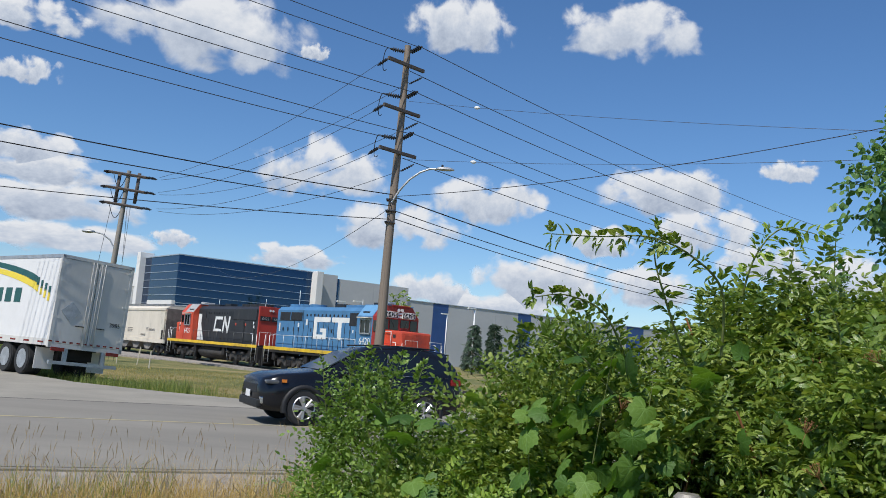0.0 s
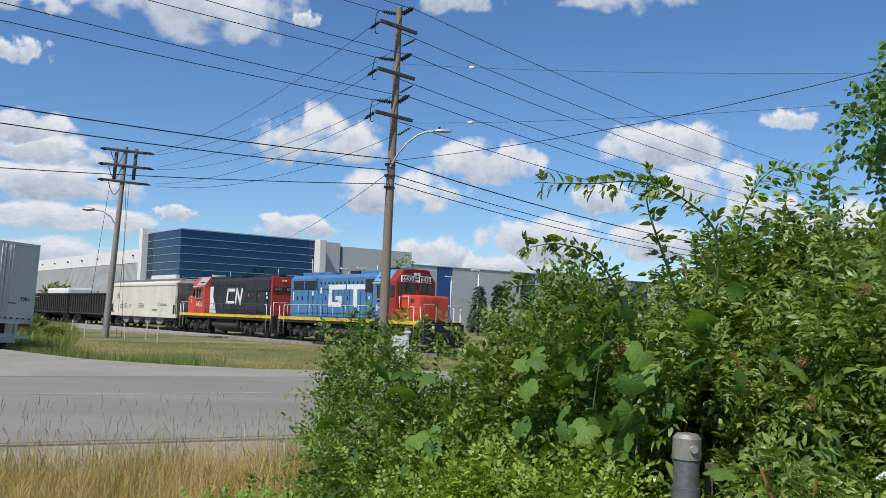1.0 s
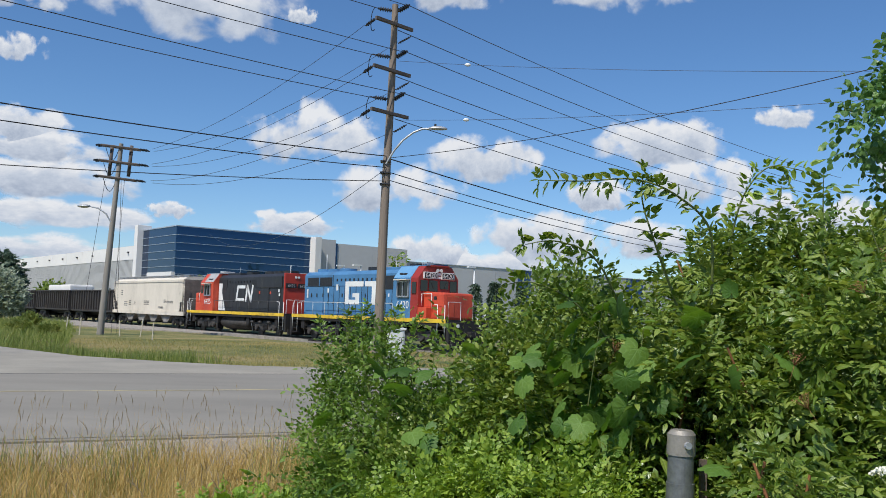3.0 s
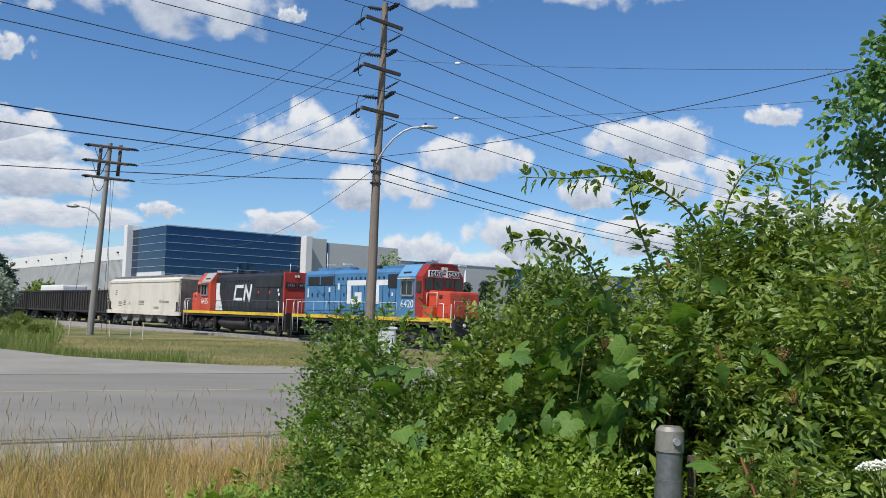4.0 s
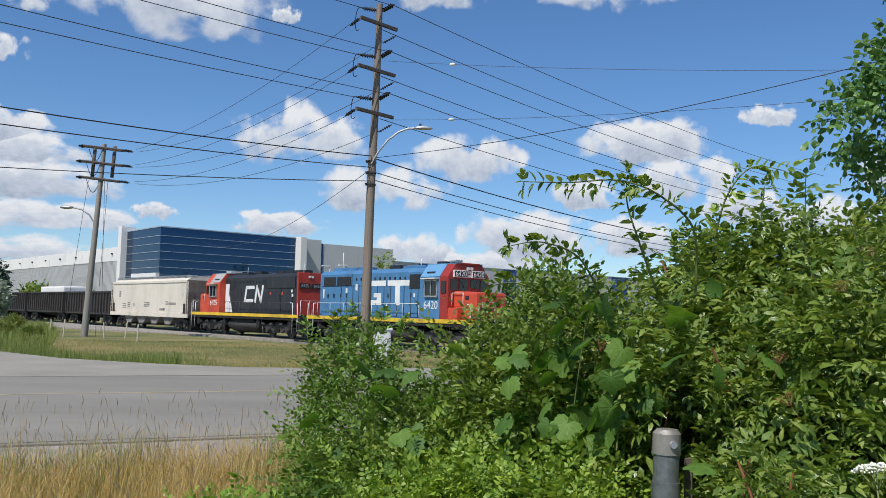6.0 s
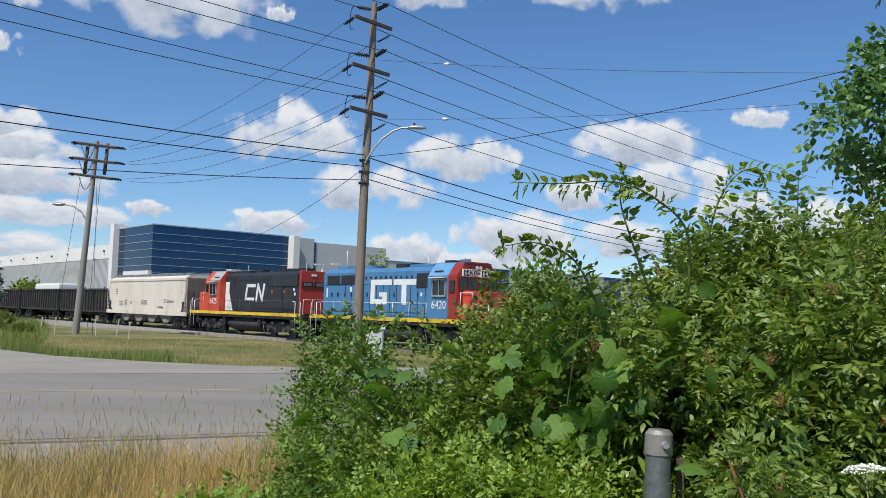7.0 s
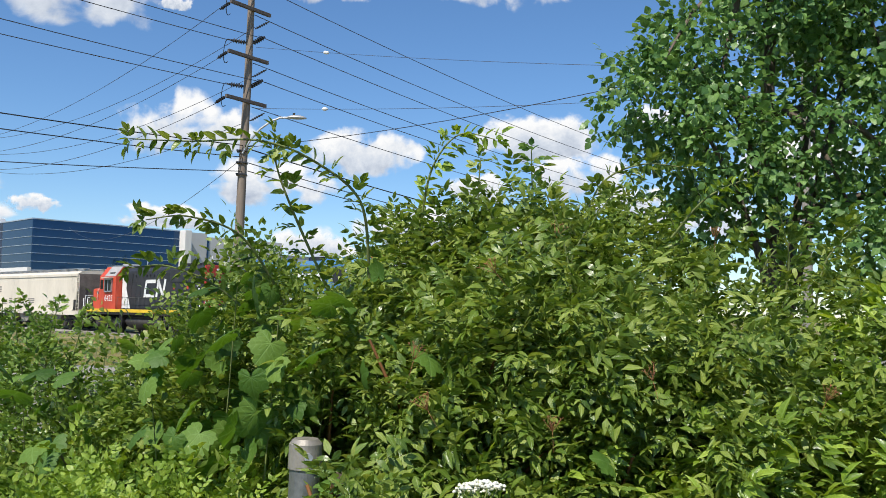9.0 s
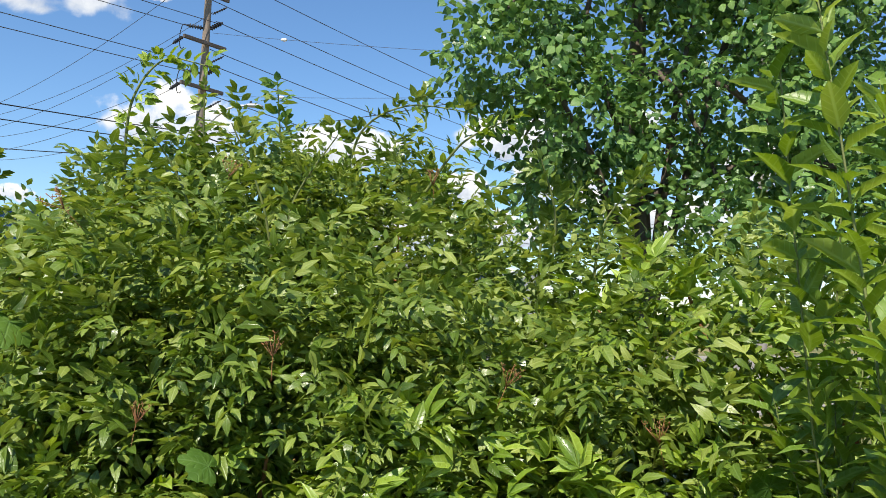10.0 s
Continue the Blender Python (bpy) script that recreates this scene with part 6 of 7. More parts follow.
ELDER_B = [(1.95, 3.95, 1.32, 0.55, 0.5, 0.64), (2.5, 4.0, 1.3, 0.55, 0.55, 0.64), (2.15, 3.25, 0.95, 0.55, 0.48, 0.8), (2.8, 3.2, 0.9, 0.55, 0.48, 0.78), (1.75, 4.25, 1.74, 0.46, 0.38, 0.52), (2.3, 4.35, 1.7, 0.46, 0.38, 0.52), (1.35, 4.2, 1.68, 0.36, 0.34, 0.4)]
ELDER_C = [(3.3, 3.8, 1.25, 0.65, 0.55, 0.7), (3.6, 3.05, 0.85, 0.6, 0.55, 0.75), (4.3, 3.2, 1.0, 0.65, 0.65, 0.85), (4.6, 2.2, 0.85, 0.65, 0.65, 0.8)]
for blobs, foot, n in ((ELDER_A, (1.4, 3.8, 0), 8200), (ELDER_B, (2.3, 3.6, 0), 12400), (ELDER_C, (3.8, 3.3, 0), 5600)):
    shrub("yellow-green elder bush with long leaflets", "shrub", blobs, foot, SPRAY_ELDER, LEAF_ELDER, n, 1.0, 0.35, RED_STEM, 0.4, "elder bushes", per=5, reach=0.14)
shrub("grapevine leaves scattered through the elder", "vine", [(1.1, 3.45, 1.35, 0.32, 0.36, 0.4), (2.9, 3.0, 1.0, 0.45, 0.4, 0.55), (1.9, 3.3, 1.0, 0.55, 0.4, 0.6)], (1.4, 3.7, 0), SPRAY_GRAPE, LEAF_VINE, 150, 0.9, 0.1, hang=0.4)
shrub("grapevine leaves climbing over the dark shrub", "vine", [(-0.1, 4.45, 0.7, 0.6, 0.5, 0.62), (-0.35, 4.35, 0.4, 0.4, 0.4, 0.45), (-0.2, 4.15, 1.2, 0.3, 0.2, 0.25)], (0, 4.5, 0), SPRAY_GRAPE, LEAF_VINE, 110, 0.85, 0.2, hang=0.3)
shrub("large drooping grape leaves in the middle of the hedge", "vine", [(0.72, 3.62, 1.45, 0.3, 0.22, 0.34), (0.5, 3.8, 1.25, 0.25, 0.2, 0.3)], (0.7, 3.8, 0), SPRAY_GRAPE, LEAF_VINE, 66, 1.0, -0.1, hang=0.9)

shrub("low elder sprouts beside the vent pipe", "shrub", [(1.03, 2.6, 0.9, 0.14, 0.13, 0.42)], (1.03, 2.62, 0), SPRAY_ELDER, LEAF_ELDER, 420, 0.85, 0.5, RED_STEM, 0.3, "elder bushes")
shrub("bright creeper with fan-shaped leaves over the elder", "vine", [(2.3, 2.98, 0.95, 0.5, 0.3, 0.42), (2.85, 2.85, 0.85, 0.45, 0.3, 0.45), (1.7, 3.05, 0.75, 0.4, 0.28, 0.4), (3.0, 3.4, 1.45, 0.4, 0.3, 0.25)], (2.4, 3.2, 0), [rosette(ELDER_LEAF, 5, 0.075) for _ in range(6)], LEAF_LIME, 1500, 1.0, 0.3)


def cane(points, leaf, size, spacing, material, label, radius=0.006):
    """An arching shoot with leaves along it."""
    size, spacing = size * 0.86, spacing * 0.8
    c = thing("shoot", Matrix(), label, "branch", "arching shoots")
    pts = [Vector(p) for p in points]
    fine = []
    for i in range(len(pts) - 1):
        p0, p1, p2, p3 = pts[max(i - 1, 0)], pts[i], pts[i + 1], pts[min(i + 2, len(pts) - 1)]
        for k in range(12):
            t = k / 12
            fine.append(0.5 * ((2 * p1) + (p2 - p0) * t + (2 * p0 - 5 * p1 + 4 * p2 - p3) * t * t + (3 * p1 - p0 - 3 * p2 + p3) * t ** 3))
    fine.append(pts[-1])
    joined("stem", [tube_mesh(fine, [radius * (1 - 0.7 * i / len(fine)) for i in range(len(fine))], 5)], GREEN_STEM, c)
    P, D, S = [], [], []
    run, side = 0.0, 1
    for a, b in zip(fine, fine[1:]):
        run += (b - a).length
        if run > spacing:
            run = 0.0
            t = (b - a).normalized()
            across = t.cross(Vector((0.2, 1, 0.3))).normalized()
            for s in (1, -1):
                d = across * s * random.uniform(0.5, 1.0) + t * random.uniform(0.3, 0.9) + Vector((0, random.uniform(-0.5, 0.3), random.uniform(-0.2, 0.3)))
                P.append(b)
                D.append(d)
                S.append(random.uniform(0.7, 1.15))
    P.append(fine[-1])
    D.append((fine[-1] - fine[-4]))
    S.append(0.8)
    tpl = [(leaf[0] * size, leaf[1], leaf[2]), spray(leaf, 2, size * 0.9, size * 0.8, 45, 5)]
    tagged(scatter("leaves", tpl, np.array(P), np.array(D), np.array(S), material, c), kind="stuff")


CANE = "arching leafy shoot above the hedge"
cane([(1.12, 3.6, 1.75), (1.08, 3.5, 2.0), (0.92, 3.4, 2.12), (0.75, 3.35, 2.17), (0.55, 3.3, 2.15), (0.37, 3.25, 2.14)], SMALL, 0.055, 0.035, LEAF_ELDER, CANE)
cane([(0.98, 3.6, 1.7), (0.86, 3.5, 1.95), (0.8, 3.45, 2.1), (0.79, 3.4, 2.2)], SMALL, 0.06, 0.04, LEAF_ELDER, CANE)
cane([(0.85, 3.9, 1.6), (0.68, 3.75, 1.88), (0.5, 3.65, 1.95), (0.36, 3.6, 1.93)], SMALL, 0.055, 0.035, LEAF_ELDER, CANE)
cane([(0.8, 3.9, 1.5), (0.6, 3.8, 1.7), (0.42, 3.75, 1.78), (0.3, 3.7, 1.77)], SMALL, 0.055, 0.04, LEAF_ELDER, CANE)
cane([(1.35, 4.1, 1.95), (1.38, 4.0, 2.2), (1.48, 3.95, 2.34), (1.62, 3.9, 2.32)], SMALL, 0.06, 0.035, LEAF_LIME, CANE)
cane([(1.62, 4.2, 1.9), (1.6, 4.15, 2.1), (1.6, 4.1, 2.28)], SMALL, 0.05, 0.04, LEAF_ELDER, CANE)
cane([(1.9, 4.3, 1.9), (1.86, 4.25, 2.15), (1.84, 4.2, 2.36)], ROUND, 0.055, 0.045, LEAF_TREE, CANE)
cane([(2.1, 4.3, 2.0), (2.15, 4.2, 2.2), (2.3, 4.1, 2.28), (2.5, 4.0, 2.25)], SMALL, 0.055, 0.035, LEAF_ELDER, CANE)
cane([(2.35, 3.9, 1.95), (2.45, 3.8, 2.1), (2.6, 3.75, 2.18)], SMALL, 0.055, 0.035, LEAF_LIME, CANE)

for i in range(11):
    x = -0.62 + 0.075 * i + random.uniform(-0.04, 0.04)
    z = 1.2 + 0.3 * math.sin(i * 0.3 + 0.4) + random.uniform(-0.05, 0.1)
    cane([(x * 0.75, 4.75, z - 0.4), (x * 0.9, 4.7, z - 0.1), (x + random.uniform(-0.1, 0.1), 4.65, z + random.uniform(0.08, 0.2))], TINY, 0.04, 0.02, LEAF_DARK, "upright leafy shoot of the dark shrub", 0.005)
for i in range(9):
    x, y = random.uniform(1.25, 2.9), random.uniform(3.6, 4.2)
    cane([(x, y, 1.65), (x + random.uniform(-0.05, 0.05), y - 0.05, 1.86), (x + random.uniform(-0.22, 0.22), y - 0.1, 1.98 + random.uniform(0.0, 0.14))], SMALL, 0.055, 0.03, LEAF_ELDER, CANE)


def tree(label, foot, h, blobs, templates, material, count, scale, r0, limbs=14):
    t = thing("tree", Matrix(), label, "tree")
    foot = Vector(foot)
    trunk = [foot + Vector((0.04 * math.sin(k * 1.1), 0.03 * math.cos(k * 1.7), h * k / 6)) for k in range(7)]
    joined("trunk", [tube_mesh(trunk, [r0 * (1 - 0.1 * k) for k in range(7)], 9)], BARK, t)
    for i in range(limbs):
        b = blobs[i % len(blobs)]
        a = trunk[2 + i % 5]
        e = Vector(b[:3]) + Vector([random.uniform(-0.6, 0.6) * b[3 + k] for k in range(3)])
        mid = (a + e) / 2 + Vector((0, 0, 0.12 * h))
        pts = [a.lerp(mid, k / 4).lerp(mid.lerp(e, k / 4), k / 4) for k in range(5)]
        joined("limb", [tube_mesh(pts, [r0 * 0.45 * (1 - 0.8 * k / 4) for k in range(5)], 5)], BARK, t)
    p, n = shell(blobs, count, 0.35, power=0.7)
    d = n * 0.7 + RNG.normal(0, 0.6, n.shape) + np.array([0, 0, 0.1])
    tagged(scatter("crown", templates, p, d, RNG.uniform(0.75, 1.25, len(p)) * scale, material, t), kind="stuff")
    return t


tree("leafy tree with dark rounded leaves behind the hedge", (3.95, 6.0, -0.05), 4.6,
     [(3.1, 5.8, 3.02, 0.44, 0.5, 0.32), (3.3, 5.85, 3.35, 0.32, 0.4, 0.3), (3.55, 5.85, 2.65, 0.5, 0.5, 0.4), (4.06, 5.9, 3.86, 0.55, 0.6, 0.5), (4.4, 5.8, 2.9, 0.6, 0.6, 0.55), (4.65, 6.0, 3.9, 0.7, 0.7, 0.65), (4.2, 6.2, 4.7, 0.75, 0.75, 0.7),
      (4.9, 5.5, 2.3, 0.5, 0.5, 0.45), (5.5, 6.0, 3.3, 0.75, 0.75, 0.9), (3.45, 6.0, 2.25, 0.3, 0.3, 0.25), (5.4, 6.2, 4.8, 0.8, 0.8, 0.8), (5.5, 5.2, 2.1, 0.6, 0.5, 0.5), (4.3, 5.6, 2.1, 0.4, 0.35, 0.3)],
     SPRAY_TREE, LEAF_TREE, 6600, 0.92, 0.08)


def tall_weed(x, y, h):
    """One upright weed: a thin stem with long leaves that rise close round it, a side shoot here and there."""
    w = thing("tall_weed", Matrix(), "tall upright weed with long pale green leaves", "weed", "tall weeds")
    P, D = [], []
    lean = Vector((random.uniform(-0.3, 0.25), random.uniform(-0.2, 0.15), 0))
    shoots = [(Vector((x, y, 0)), lean, h, 0.0045)]
    for k in range(3):
        t = random.uniform(0.35, 0.7)
        a = random.uniform(0, 6.283)
        shoots.append((Vector((x, y, 0)) + lean * t * t + Vector((0, 0, h * t)), Vector((math.cos(a), math.sin(a), 0)) * 0.16, h * random.uniform(0.2, 0.32), 0.0025))
    for base, way, tall, r in shoots:
        at = [base + way * (k / 6) ** 1.5 + Vector((0.008 * math.sin(k * 2 + x * 9), 0.008 * math.cos(k * 1.7 + y * 9), tall * k / 6)) for k in range(7)]
        joined("stem", [tube_mesh(at, [r * (1 - 0.1 * k) for k in range(7)], 5)], GREEN_STEM, w)
        n = int(tall * 52)
        for k in range(n):
            t = 0.12 + 0.88 * k / n
            a = k * 2.4 + x * 7
            P.append(base + way * t ** 1.5 + Vector((0, 0, tall * t)))
            D.append((math.cos(a) * 0.9 + way.x, math.sin(a) * 0.9 + way.y, random.uniform(0.3, 1.3)))
    tpl = [((v * 0.1), f, b) for v, f, b in (leaf_shape(0.38, 0.35), leaf_shape(0.32, 0.5, 0.08), leaf_shape(0.44, 0.2))]
    tagged(scatter("leaves", tpl, np.array(P), np.array(D), RNG.uniform(0.6, 1.2, len(P)), LEAF_WEED, w, 0.4), kind="stuff")


for i in range(22):
    tall_weed(random.uniform(3.0, 3.75), random.uniform(2.3, 3.0), random.uniform(1.65, 2.25))


def blossom(x, y, z):
    b = thing("wild_umbel", pose(x, y, z, -18, 0, 0), "flat cream-white umbel blossom among the leaves", "flower")
    bm = bmesh.new()
    for i in range(150):
        a, r = random.uniform(0, 6.283), 0.062 * math.sqrt(random.random())
        c = Vector((r * math.cos(a), r * math.sin(a), 0.012 - r * r * 4 + random.uniform(-0.004, 0.006)))
        got = bmesh.ops.create_icosphere(bm, subdivisions=1, radius=random.uniform(0.003, 0.0055))["verts"]
        bmesh.ops.translate(bm, vec=c, verts=got)
    tagged(part("florets", bm, UMBEL, b), kind="stuff")
    rods("stalk", [((0, 0, -0.25), (0, 0, -0.02))], 0.0025, GREEN_STEM, b)
    for a in range(6):
        rods("ray", [((0, 0, -0.06), (0.045 * math.cos(a), 0.045 * math.sin(a), 0.0))], 0.0015, GREEN_STEM, b)


blossom(1.34, 2.62, 1.22)


def old_flower_stalk(x, y, z):
    """The bare brown fan of stalks that is left of a flower head."""
    s = thing("flower_stalk", pose(x, y, z, random.uniform(-40, 10), random.uniform(-25, 25), random.uniform(0, 360)), "dried reddish-brown flower stalk in the elder", "flower stalk", "dried flower stalks")
    rows = []
    for i in range(9):
        a, r = i * 2.4, 0.01 + 0.02 * random.random()
        tip = Vector((r * math.cos(a), r * math.sin(a), 0.028 + 0.015 * random.random()))
        rows += [((0, 0, 0), tip)] + [(tip, tip + Vector((random.uniform(-0.008, 0.008), random.uniform(-0.008, 0.008), 0.008))) for _ in range(3)]
    rods("stalk", rows + [((0, 0, -0.06), (0, 0, 0))], 0.0007, RED_STEM, s, n=4)


for p in ((1.22, 3.02, 1.5), (1.26, 3.0, 1.36), (1.62, 3.0, 1.3), (1.9, 2.95, 1.45), (2.4, 2.9, 1.4), (2.7, 2.78, 1.3), (1.75, 3.45, 1.9), (2.3, 3.4, 1.9), (0.75, 3.7, 1.5), (3.1, 2.8, 1.35), (1.45, 3.0, 1.75)):
    old_flower_stalk(*p)


def vent_pipe():
    v = thing("vent_pipe", pose(0.9, 3.3, 0, 0, 1.0, 10), "grey galvanised vent pipe with a screwed cap in the hedge", "pipe")
    bm = bmesh.new()
    rod(bm, (0, 0, -0.1), (0, 0, 1.15), 0.047, n=32)
    part("pipe", bm, PIPE_GREY, v, smooth=False)
    bm = bmesh.new()
    rod(bm, (0, 0, 0.98), (0, 0, 1.05), 0.051, n=32)
    part("coupling", bm, PIPE_GREY, v)
    bm = bmesh.new()
    rod(bm, (0, 0, 1.15), (0, 0, 1.225), 0.052, 0.051, n=32)
    rod(bm, (0, 0, 1.225), (0, 0, 1.24), 0.051, 0.038, n=32)
    cap = part("cap", bm, PIPE_CAP, v, "weathered brownish cap")
    bm = bmesh.new()
    rod(bm, (0.0, -0.05, 1.19), (0.0, -0.062, 1.19), 0.013, n=12)
    part("screw", bm, GALVANISED, cap)
    st = thing("stake", pose(1.03, 3.4, 0), "thin weathered wooden stake beside the pipe", "stake")
    boxes("post", [(-0.012, 0.012, -0.012, 0.012, -0.1, 1.12)], BARK, st)


vent_pipe()


# ---- grass ----
def blades(name, region, count, h0, h1, width, material, label, heads=None, bend=0.25):
    """Blades of grass on the ground within region(x, y); heads: a share that carries seed heads."""
    vs, fs = [], []
    hv, hf = [], []
    made = 0
    while made < count:
        x, y = region[0] + random.random() * (region[1] - region[0]), region[2] + random.random() * (region[3] - region[2])
        if not region[4](x, y):
            continue
        made += 1
        z = height(x, y) - 0.02
        h = random.uniform(h0, h1)
        a = random.uniform(0, 6.283)
        bx, by = math.cos(a) * h * bend * random.random(), math.sin(a) * h * bend * random.random()
        wx, wy = -math.sin(a) * width, math.cos(a) * width
        o = len(vs)
        vs += [(x - wx, y - wy, z), (x + wx, y + wy, z), (x + bx * 0.3 + wx * 0.8, y + by * 0.3 + wy * 0.8, z + h * 0.55), (x + bx * 0.3 - wx * 0.8, y + by * 0.3 - wy * 0.8, z + h * 0.55), (x + bx, y + by, z + h)]
        fs += [(o, o + 1, o + 2), (o, o + 2, o + 3), (o + 3, o + 2, o + 4)]
        if heads and random.random() < heads:
            t = Vector((x + bx, y + by, z + h))
            v, f = tube_mesh([t - Vector((0, 0, 0.02)), t + Vector((bx * 0.08, by * 0.08, 0.03)), t + Vector((bx * 0.2, by * 0.2, 0.07))], [0.0012, 0.0034, 0.0008], 4)
            k = len(hv)
            hv += v
            for q in f:
                hf += [(q[0] + k, q[1] + k, q[2] + k), (q[0] + k, q[2] + k, q[3] + k)]
    g = thing(name, Matrix(), label, "grass", kind="stuff")
    tagged(raw_mesh("blades", np.array(vs), np.array(fs), material, g), kind="stuff")
    if hv:
        tagged(raw_mesh("seed_heads", np.array([tuple(v) for v in hv]), np.array(hf), SEED, g), kind="stuff")


def offset(x, y):
    return (Vector((x, y, 0)) - LINE).dot(ACROSS)


def rail_offset(x, y):
    return x * OUT.x + y * OUT.y - TRACK_OFF


blades("dry_grass", (-9, 3, 4.5, 12, lambda x, y: offset(x, y) < -7.7 - random.random() * 1.0), 38000, 0.12, 0.48, 0.0025, GRASS_DRY, "tall dry straw-coloured grass on the verge", 0.05, 1.5)
blades("tall_grass", (-9, 3, 5.5, 12, lambda x, y: offset(x, y) < -7.3 - random.random() and noise.noise((x * 0.6, y * 0.6, 4)) > -0.15), 1300, 0.4, 0.86, 0.0018, GRASS_DRY, "tall thin grass stems with seed heads", 0.9, 0.3)
blades("green_grass", (-9, 1, 4.5, 11, lambda x, y: offset(x, y) < -8.0 and noise.noise((x * 0.8, y * 0.8, 1)) > -0.05), 9000, 0.15, 0.5, 0.0032, GRASS_GREEN, "green grass between the dry stems", None, 0.6)


def beyond(x, y):
    """How far a place lies behind the edge of the side road's mouth."""
    pts = [(5.0, 28.8), (-3.2, 25.4), (-5.4, 25.35), (-8.0, 26.1), (-11.2, 27.6), (-16.1, 32.1), (-22, 38.5), (-40, 52)]
    for (x0, y0), (x1, y1) in zip(pts, pts[1:]):
        if x1 <= x <= x0:
            return y - (y0 + (y1 - y0) * (x - x0) / (x1 - x0))
    return -1.0


def patch(x, y, s=0.5):
    return noise.noise((x * s, y * s, 8.0))


blades("reeds", (-30, -6.0, 25.5, 50, lambda x, y: 0.3 + 0.4 * random.random() < beyond(x, y) < 2.6 + max(0, (-8 - x)) * 0.22 + patch(x, y) and rail_offset(x, y) < -4 and x < -6.5 - 1.5 * random.random()), 24000, 0.12, 0.6, 0.007, GRASS_GREEN, "tall green reeds in the ditch", 0.05, 0.5)
blades("meadow_grass", (-46, -16, 34, 78, lambda x, y: beyond(x, y) > 1.0 and rail_offset(x, y) < -9.6 and x < -0.42 * y + patch(x, y)), 30000, 0.2, 0.8, 0.012, GRASS_GREEN, "green meadow grass", None, 0.6)
blades("verge_grass", (-20, 12, 25, 52, lambda x, y: beyond(x, y) > 0.25 and rail_offset(x, y) < -3.2), 36000, 0.03, 0.14, 0.007, GRASS_VERGE, "short dry grass on the railway verge", None, 0.8)
for x, y, r in ((-23.8, 50, 0.6), (-27, 58, 0.8), (-20.6, 46.5, 0.45)):
    shrub("small green bush in the meadow", "bush", [(x, y, r * 0.35 - 0.2, r, r * 0.8, r * 0.8)], (x, y, -0.3), [spray(SMALL, 6, 0.25, 0.08, 60, 10)], GRASS_GREEN, 420, 1.0)

# ---- far plants ----
SPRAY_FAR = [spray(ROUND, 4, 0.7, 0.42, 60, 0, False) for _ in range(4)]
SPRAY_MID = [spray(simple_leaf(0.8, 0.3, 0, 0.4), 5, 0.4, 0.2, 60, 0, False) for _ in range(4)]
tree("silvery bushy tree at the edge of the meadow", (-41.2, 82, -0.4), 4.4, [(-41.2, 82, 2.6, 2.0, 2.0, 2.3), (-40.0, 82, 1.9, 1.3, 1.5, 1.6), (-43.5, 82, 2.6, 2.4, 2.2, 2.6)], SPRAY_MID, LEAF_SILVER, 2600, 1.0, 0.3)
tree("dark green tree behind the silvery one", (-45.0, 90, -0.4), 6.6, [(-45.0, 90, 5.2, 1.4, 1.6, 1.5), (-44.2, 90, 3.6, 1.5, 1.6, 2.0), (-47.0, 90, 4.0, 1.8, 1.8, 1.8)], SPRAY_MID, LEAF_SPRUCE, 2400, 1.0, 0.3)
for x, y, h, w in ((-5.6, 118, 9.8, 1.9), (-30.5, 112, 5.4, 2.2), (-27.0, 112, 4.9, 2.0), (-53, 122, 4.6, 2.4), (-55.5, 124, 4.4, 2.0), (-8.2, 116, 7.5, 1.4)):
    tree("young slender tree beside the warehouse", (x, y, -0.4), h * 0.8, [(x, y, h * 0.72, w * 0.6, w * 0.6, h * 0.24), (x + 0.5, y, h * 0.5, w * 0.9, w * 0.8, h * 0.2), (x - 0.5, y, h * 0.38, w * 0.8, w * 0.8, h * 0.16)], SPRAY_FAR, LEAF_ELDER, 340, 0.8, 0.1, 8)


def spruce(x, y, h):
    s = thing("spruce", Matrix(), "small dark conical spruce tree by the parking lot", "tree", "spruces")
    joined("trunk", [tube_mesh([(x, y, -0.4), (x, y, h)], [0.12, 0.02], 6)], BARK, s)
    n = 420
    t = RNG.random(n) ** 1.3
    a = RNG.uniform(0, 6.283, n)
    r = (1 - t) * h * 0.19 * RNG.uniform(0.3, 1.0, n)
    p = np.stack([x + r * np.cos(a), y + r * np.sin(a), 0.1 + t * h * 0.97], 1)
    d = np.stack([np.cos(a), np.sin(a), np.full(n, -0.1)], 1)
    tagged(scatter("needles", [spray(LANCE, 4, 0.5, 0.34, 40, 0)], p, d, RNG.uniform(0.6, 1.1, n), LEAF_SPRUCE, s), kind="stuff")


for x, y, h in ((4.0, 100, 5.3), (6.5, 103, 5.7), (9.4, 100, 5.0), (12.5, 102, 5.6), (16.5, 104, 6.0)):
    spruce(x, y, h)

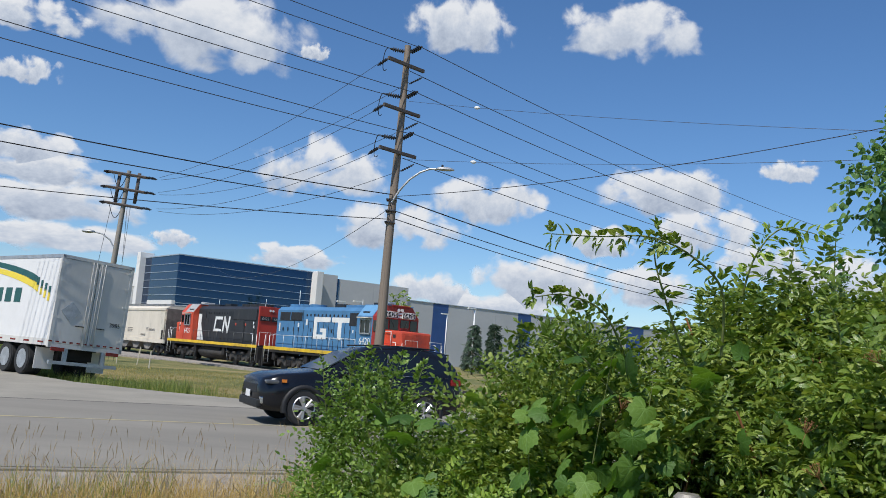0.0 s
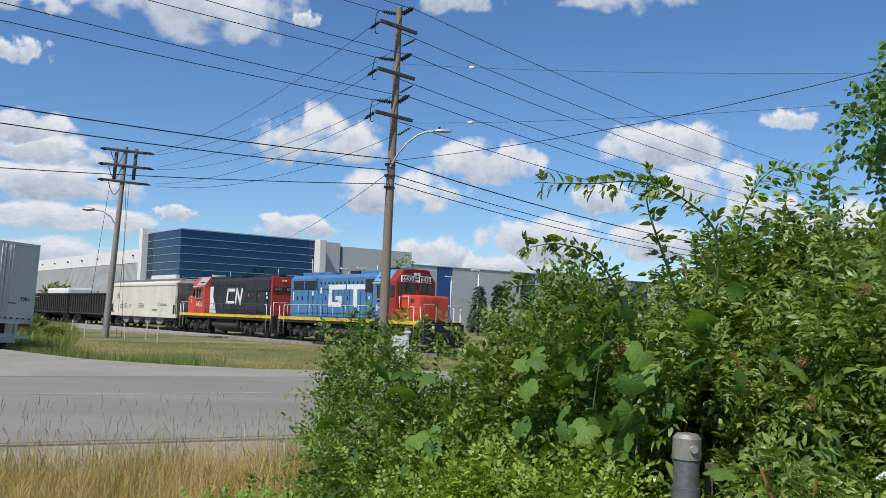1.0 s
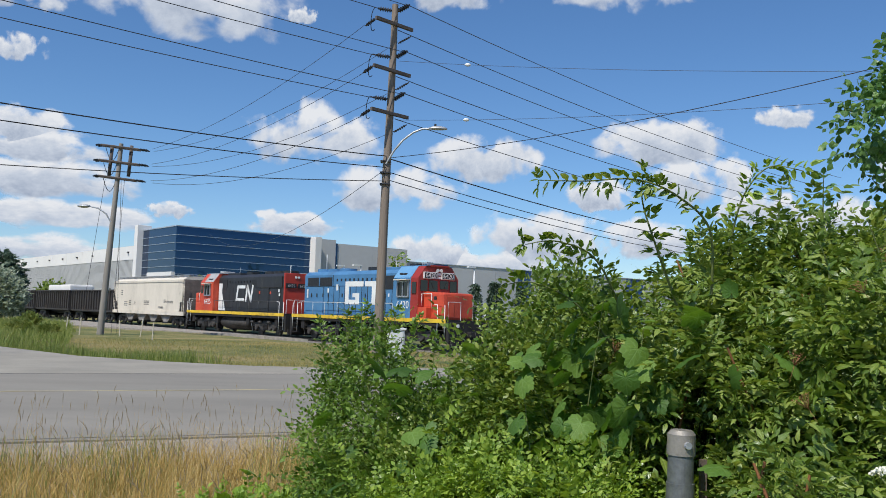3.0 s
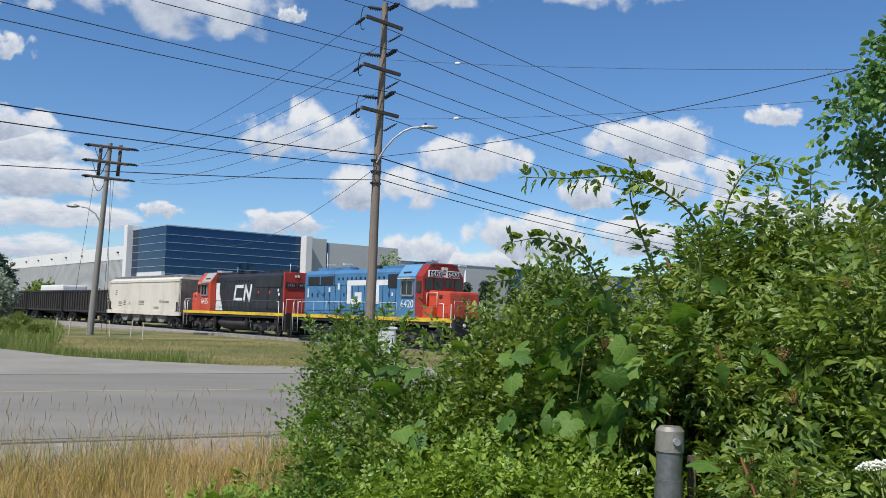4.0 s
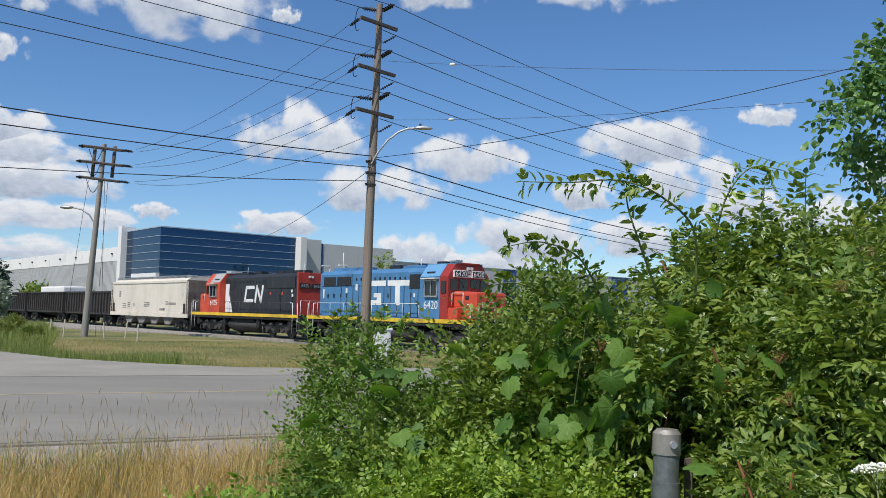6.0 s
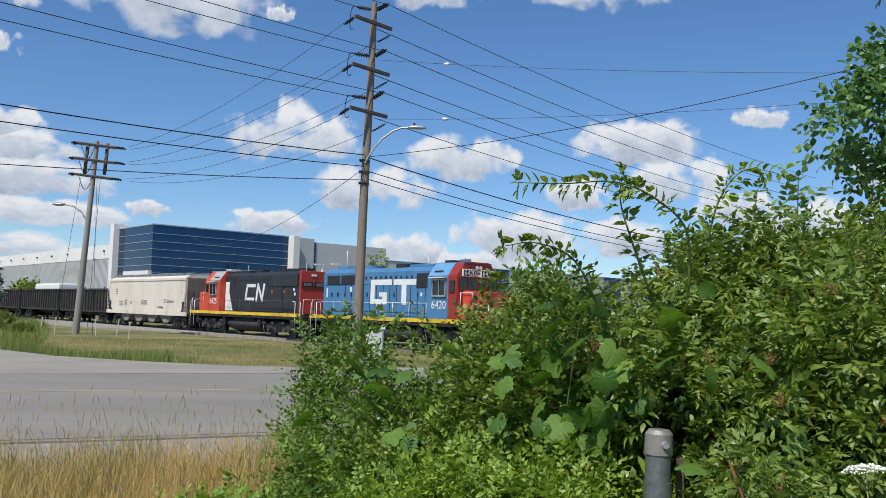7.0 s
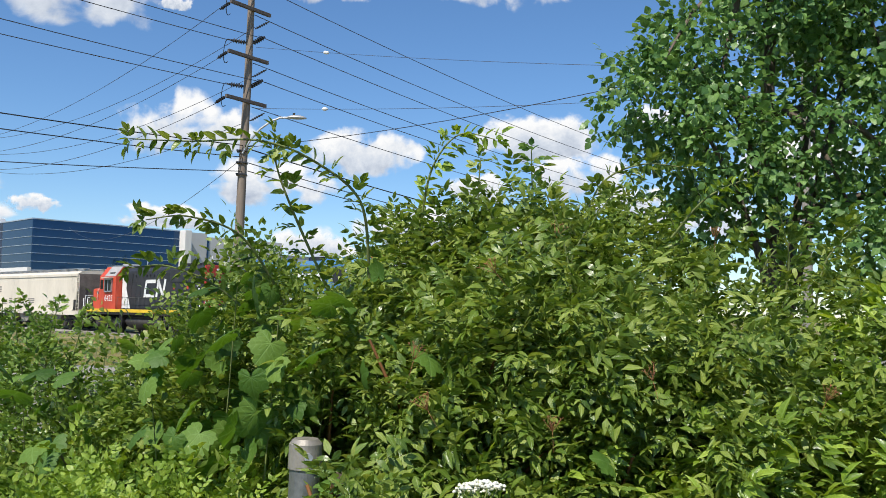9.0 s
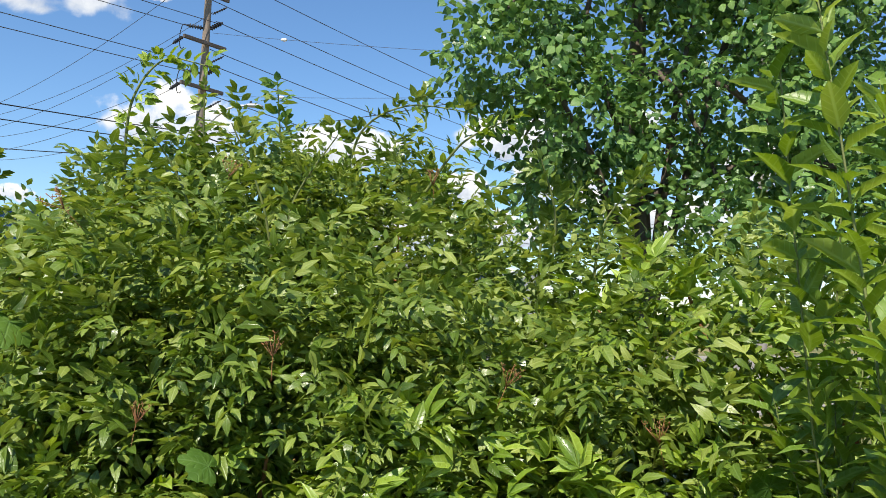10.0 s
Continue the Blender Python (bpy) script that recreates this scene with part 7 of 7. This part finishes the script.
for x, y, h in ((-23.3, 55, 0.9), (-22.6, 55.4, 0.9), (-19.9, 55, 0.8), (-18.8, 55.5, 0.9), (-16.4, 50.5, 0.8)):
    k = thing("stake", pose(x, y, -0.4, 0, random.uniform(-6, 12), 0), "thin pale marker stake in the grass", "stake", "marker stakes")
    boxes("post", [(-0.03, 0.03, -0.03, 0.03, -0.1, h + 0.25)], STAKE, k)


def signal_cabinet():
    c = thing("signal_cabinet", pose(-1.32, 27.6, -0.2, 0, 0, 10), "pale grey trackside equipment cabinet", "cabinet")
    boxes("body", [(-0.24, 0.24, -0.3, 0.3, 0.1, 1.3)], CABINET, c, bevel=0.02)
    boxes("roof", [(-0.28, 0.28, -0.36, 0.36, 1.3, 1.37)], CABINET, c, bevel=0.01)
    d = boxes("door", [(-0.2, 0.2, -0.325, -0.3, 0.18, 1.24)], CABINET, c, bevel=0.008)
    rods("handle", [((0.14, -0.34, 0.9), (0.14, -0.34, 1.05))], 0.012, DARK_STEEL, d)
    boxes("plinth", [(-0.4, 0.4, -0.35, 0.35, -0.1, 0.1)], GRAVEL, c)


signal_cabinet()


# ---- what moves ----
def motions():
    for ob, q, turn in TRAIN:
        walk(ob, [(t, track_place(q + SPEED * (t - 2.5), 0, RAIL_Z) @ pose(0, 0, 0, 0, 0, turn)) for t in (0.0, 2.5, 5.0, 7.5, 10.0)])
    # the car follows the bend of its lane
    walk(CAR, [(t, pose(x, y, 0.0, 0, 0, a)) for t, x, y, a in ((0.0, -1.85, 19.75, 207), (0.3, -5.5, 17.75, 208), (0.6, -9.1, 15.6, 208), (1.0, -14.4, 13.0, 206), (2.0, -28.0, 7.3, 203), (5.0, -69.0, -10.1, 203), (10.0, -137.0, -39.0, 203))])
    # the trailer swings into the side road and away, leaning on the banked turn
    walk(TRUCK, [(t, pose(x, y, z, r, 0, a)) for t, x, y, z, r, a in ((0.0, -11.85, 29.6, -0.06, 3, 140), (0.5, -14.5, 31.2, -0.08, 3, 146), (1.0, -16.4, 32.4, -0.05, 2.5, 149), (2.0, -21.2, 35.0, -0.02, 1, 151), (5.0, -36.0, 43.0, 0, 0, 151), (10.0, -60.0, 56.5, 0, 0, 151))])


motions()
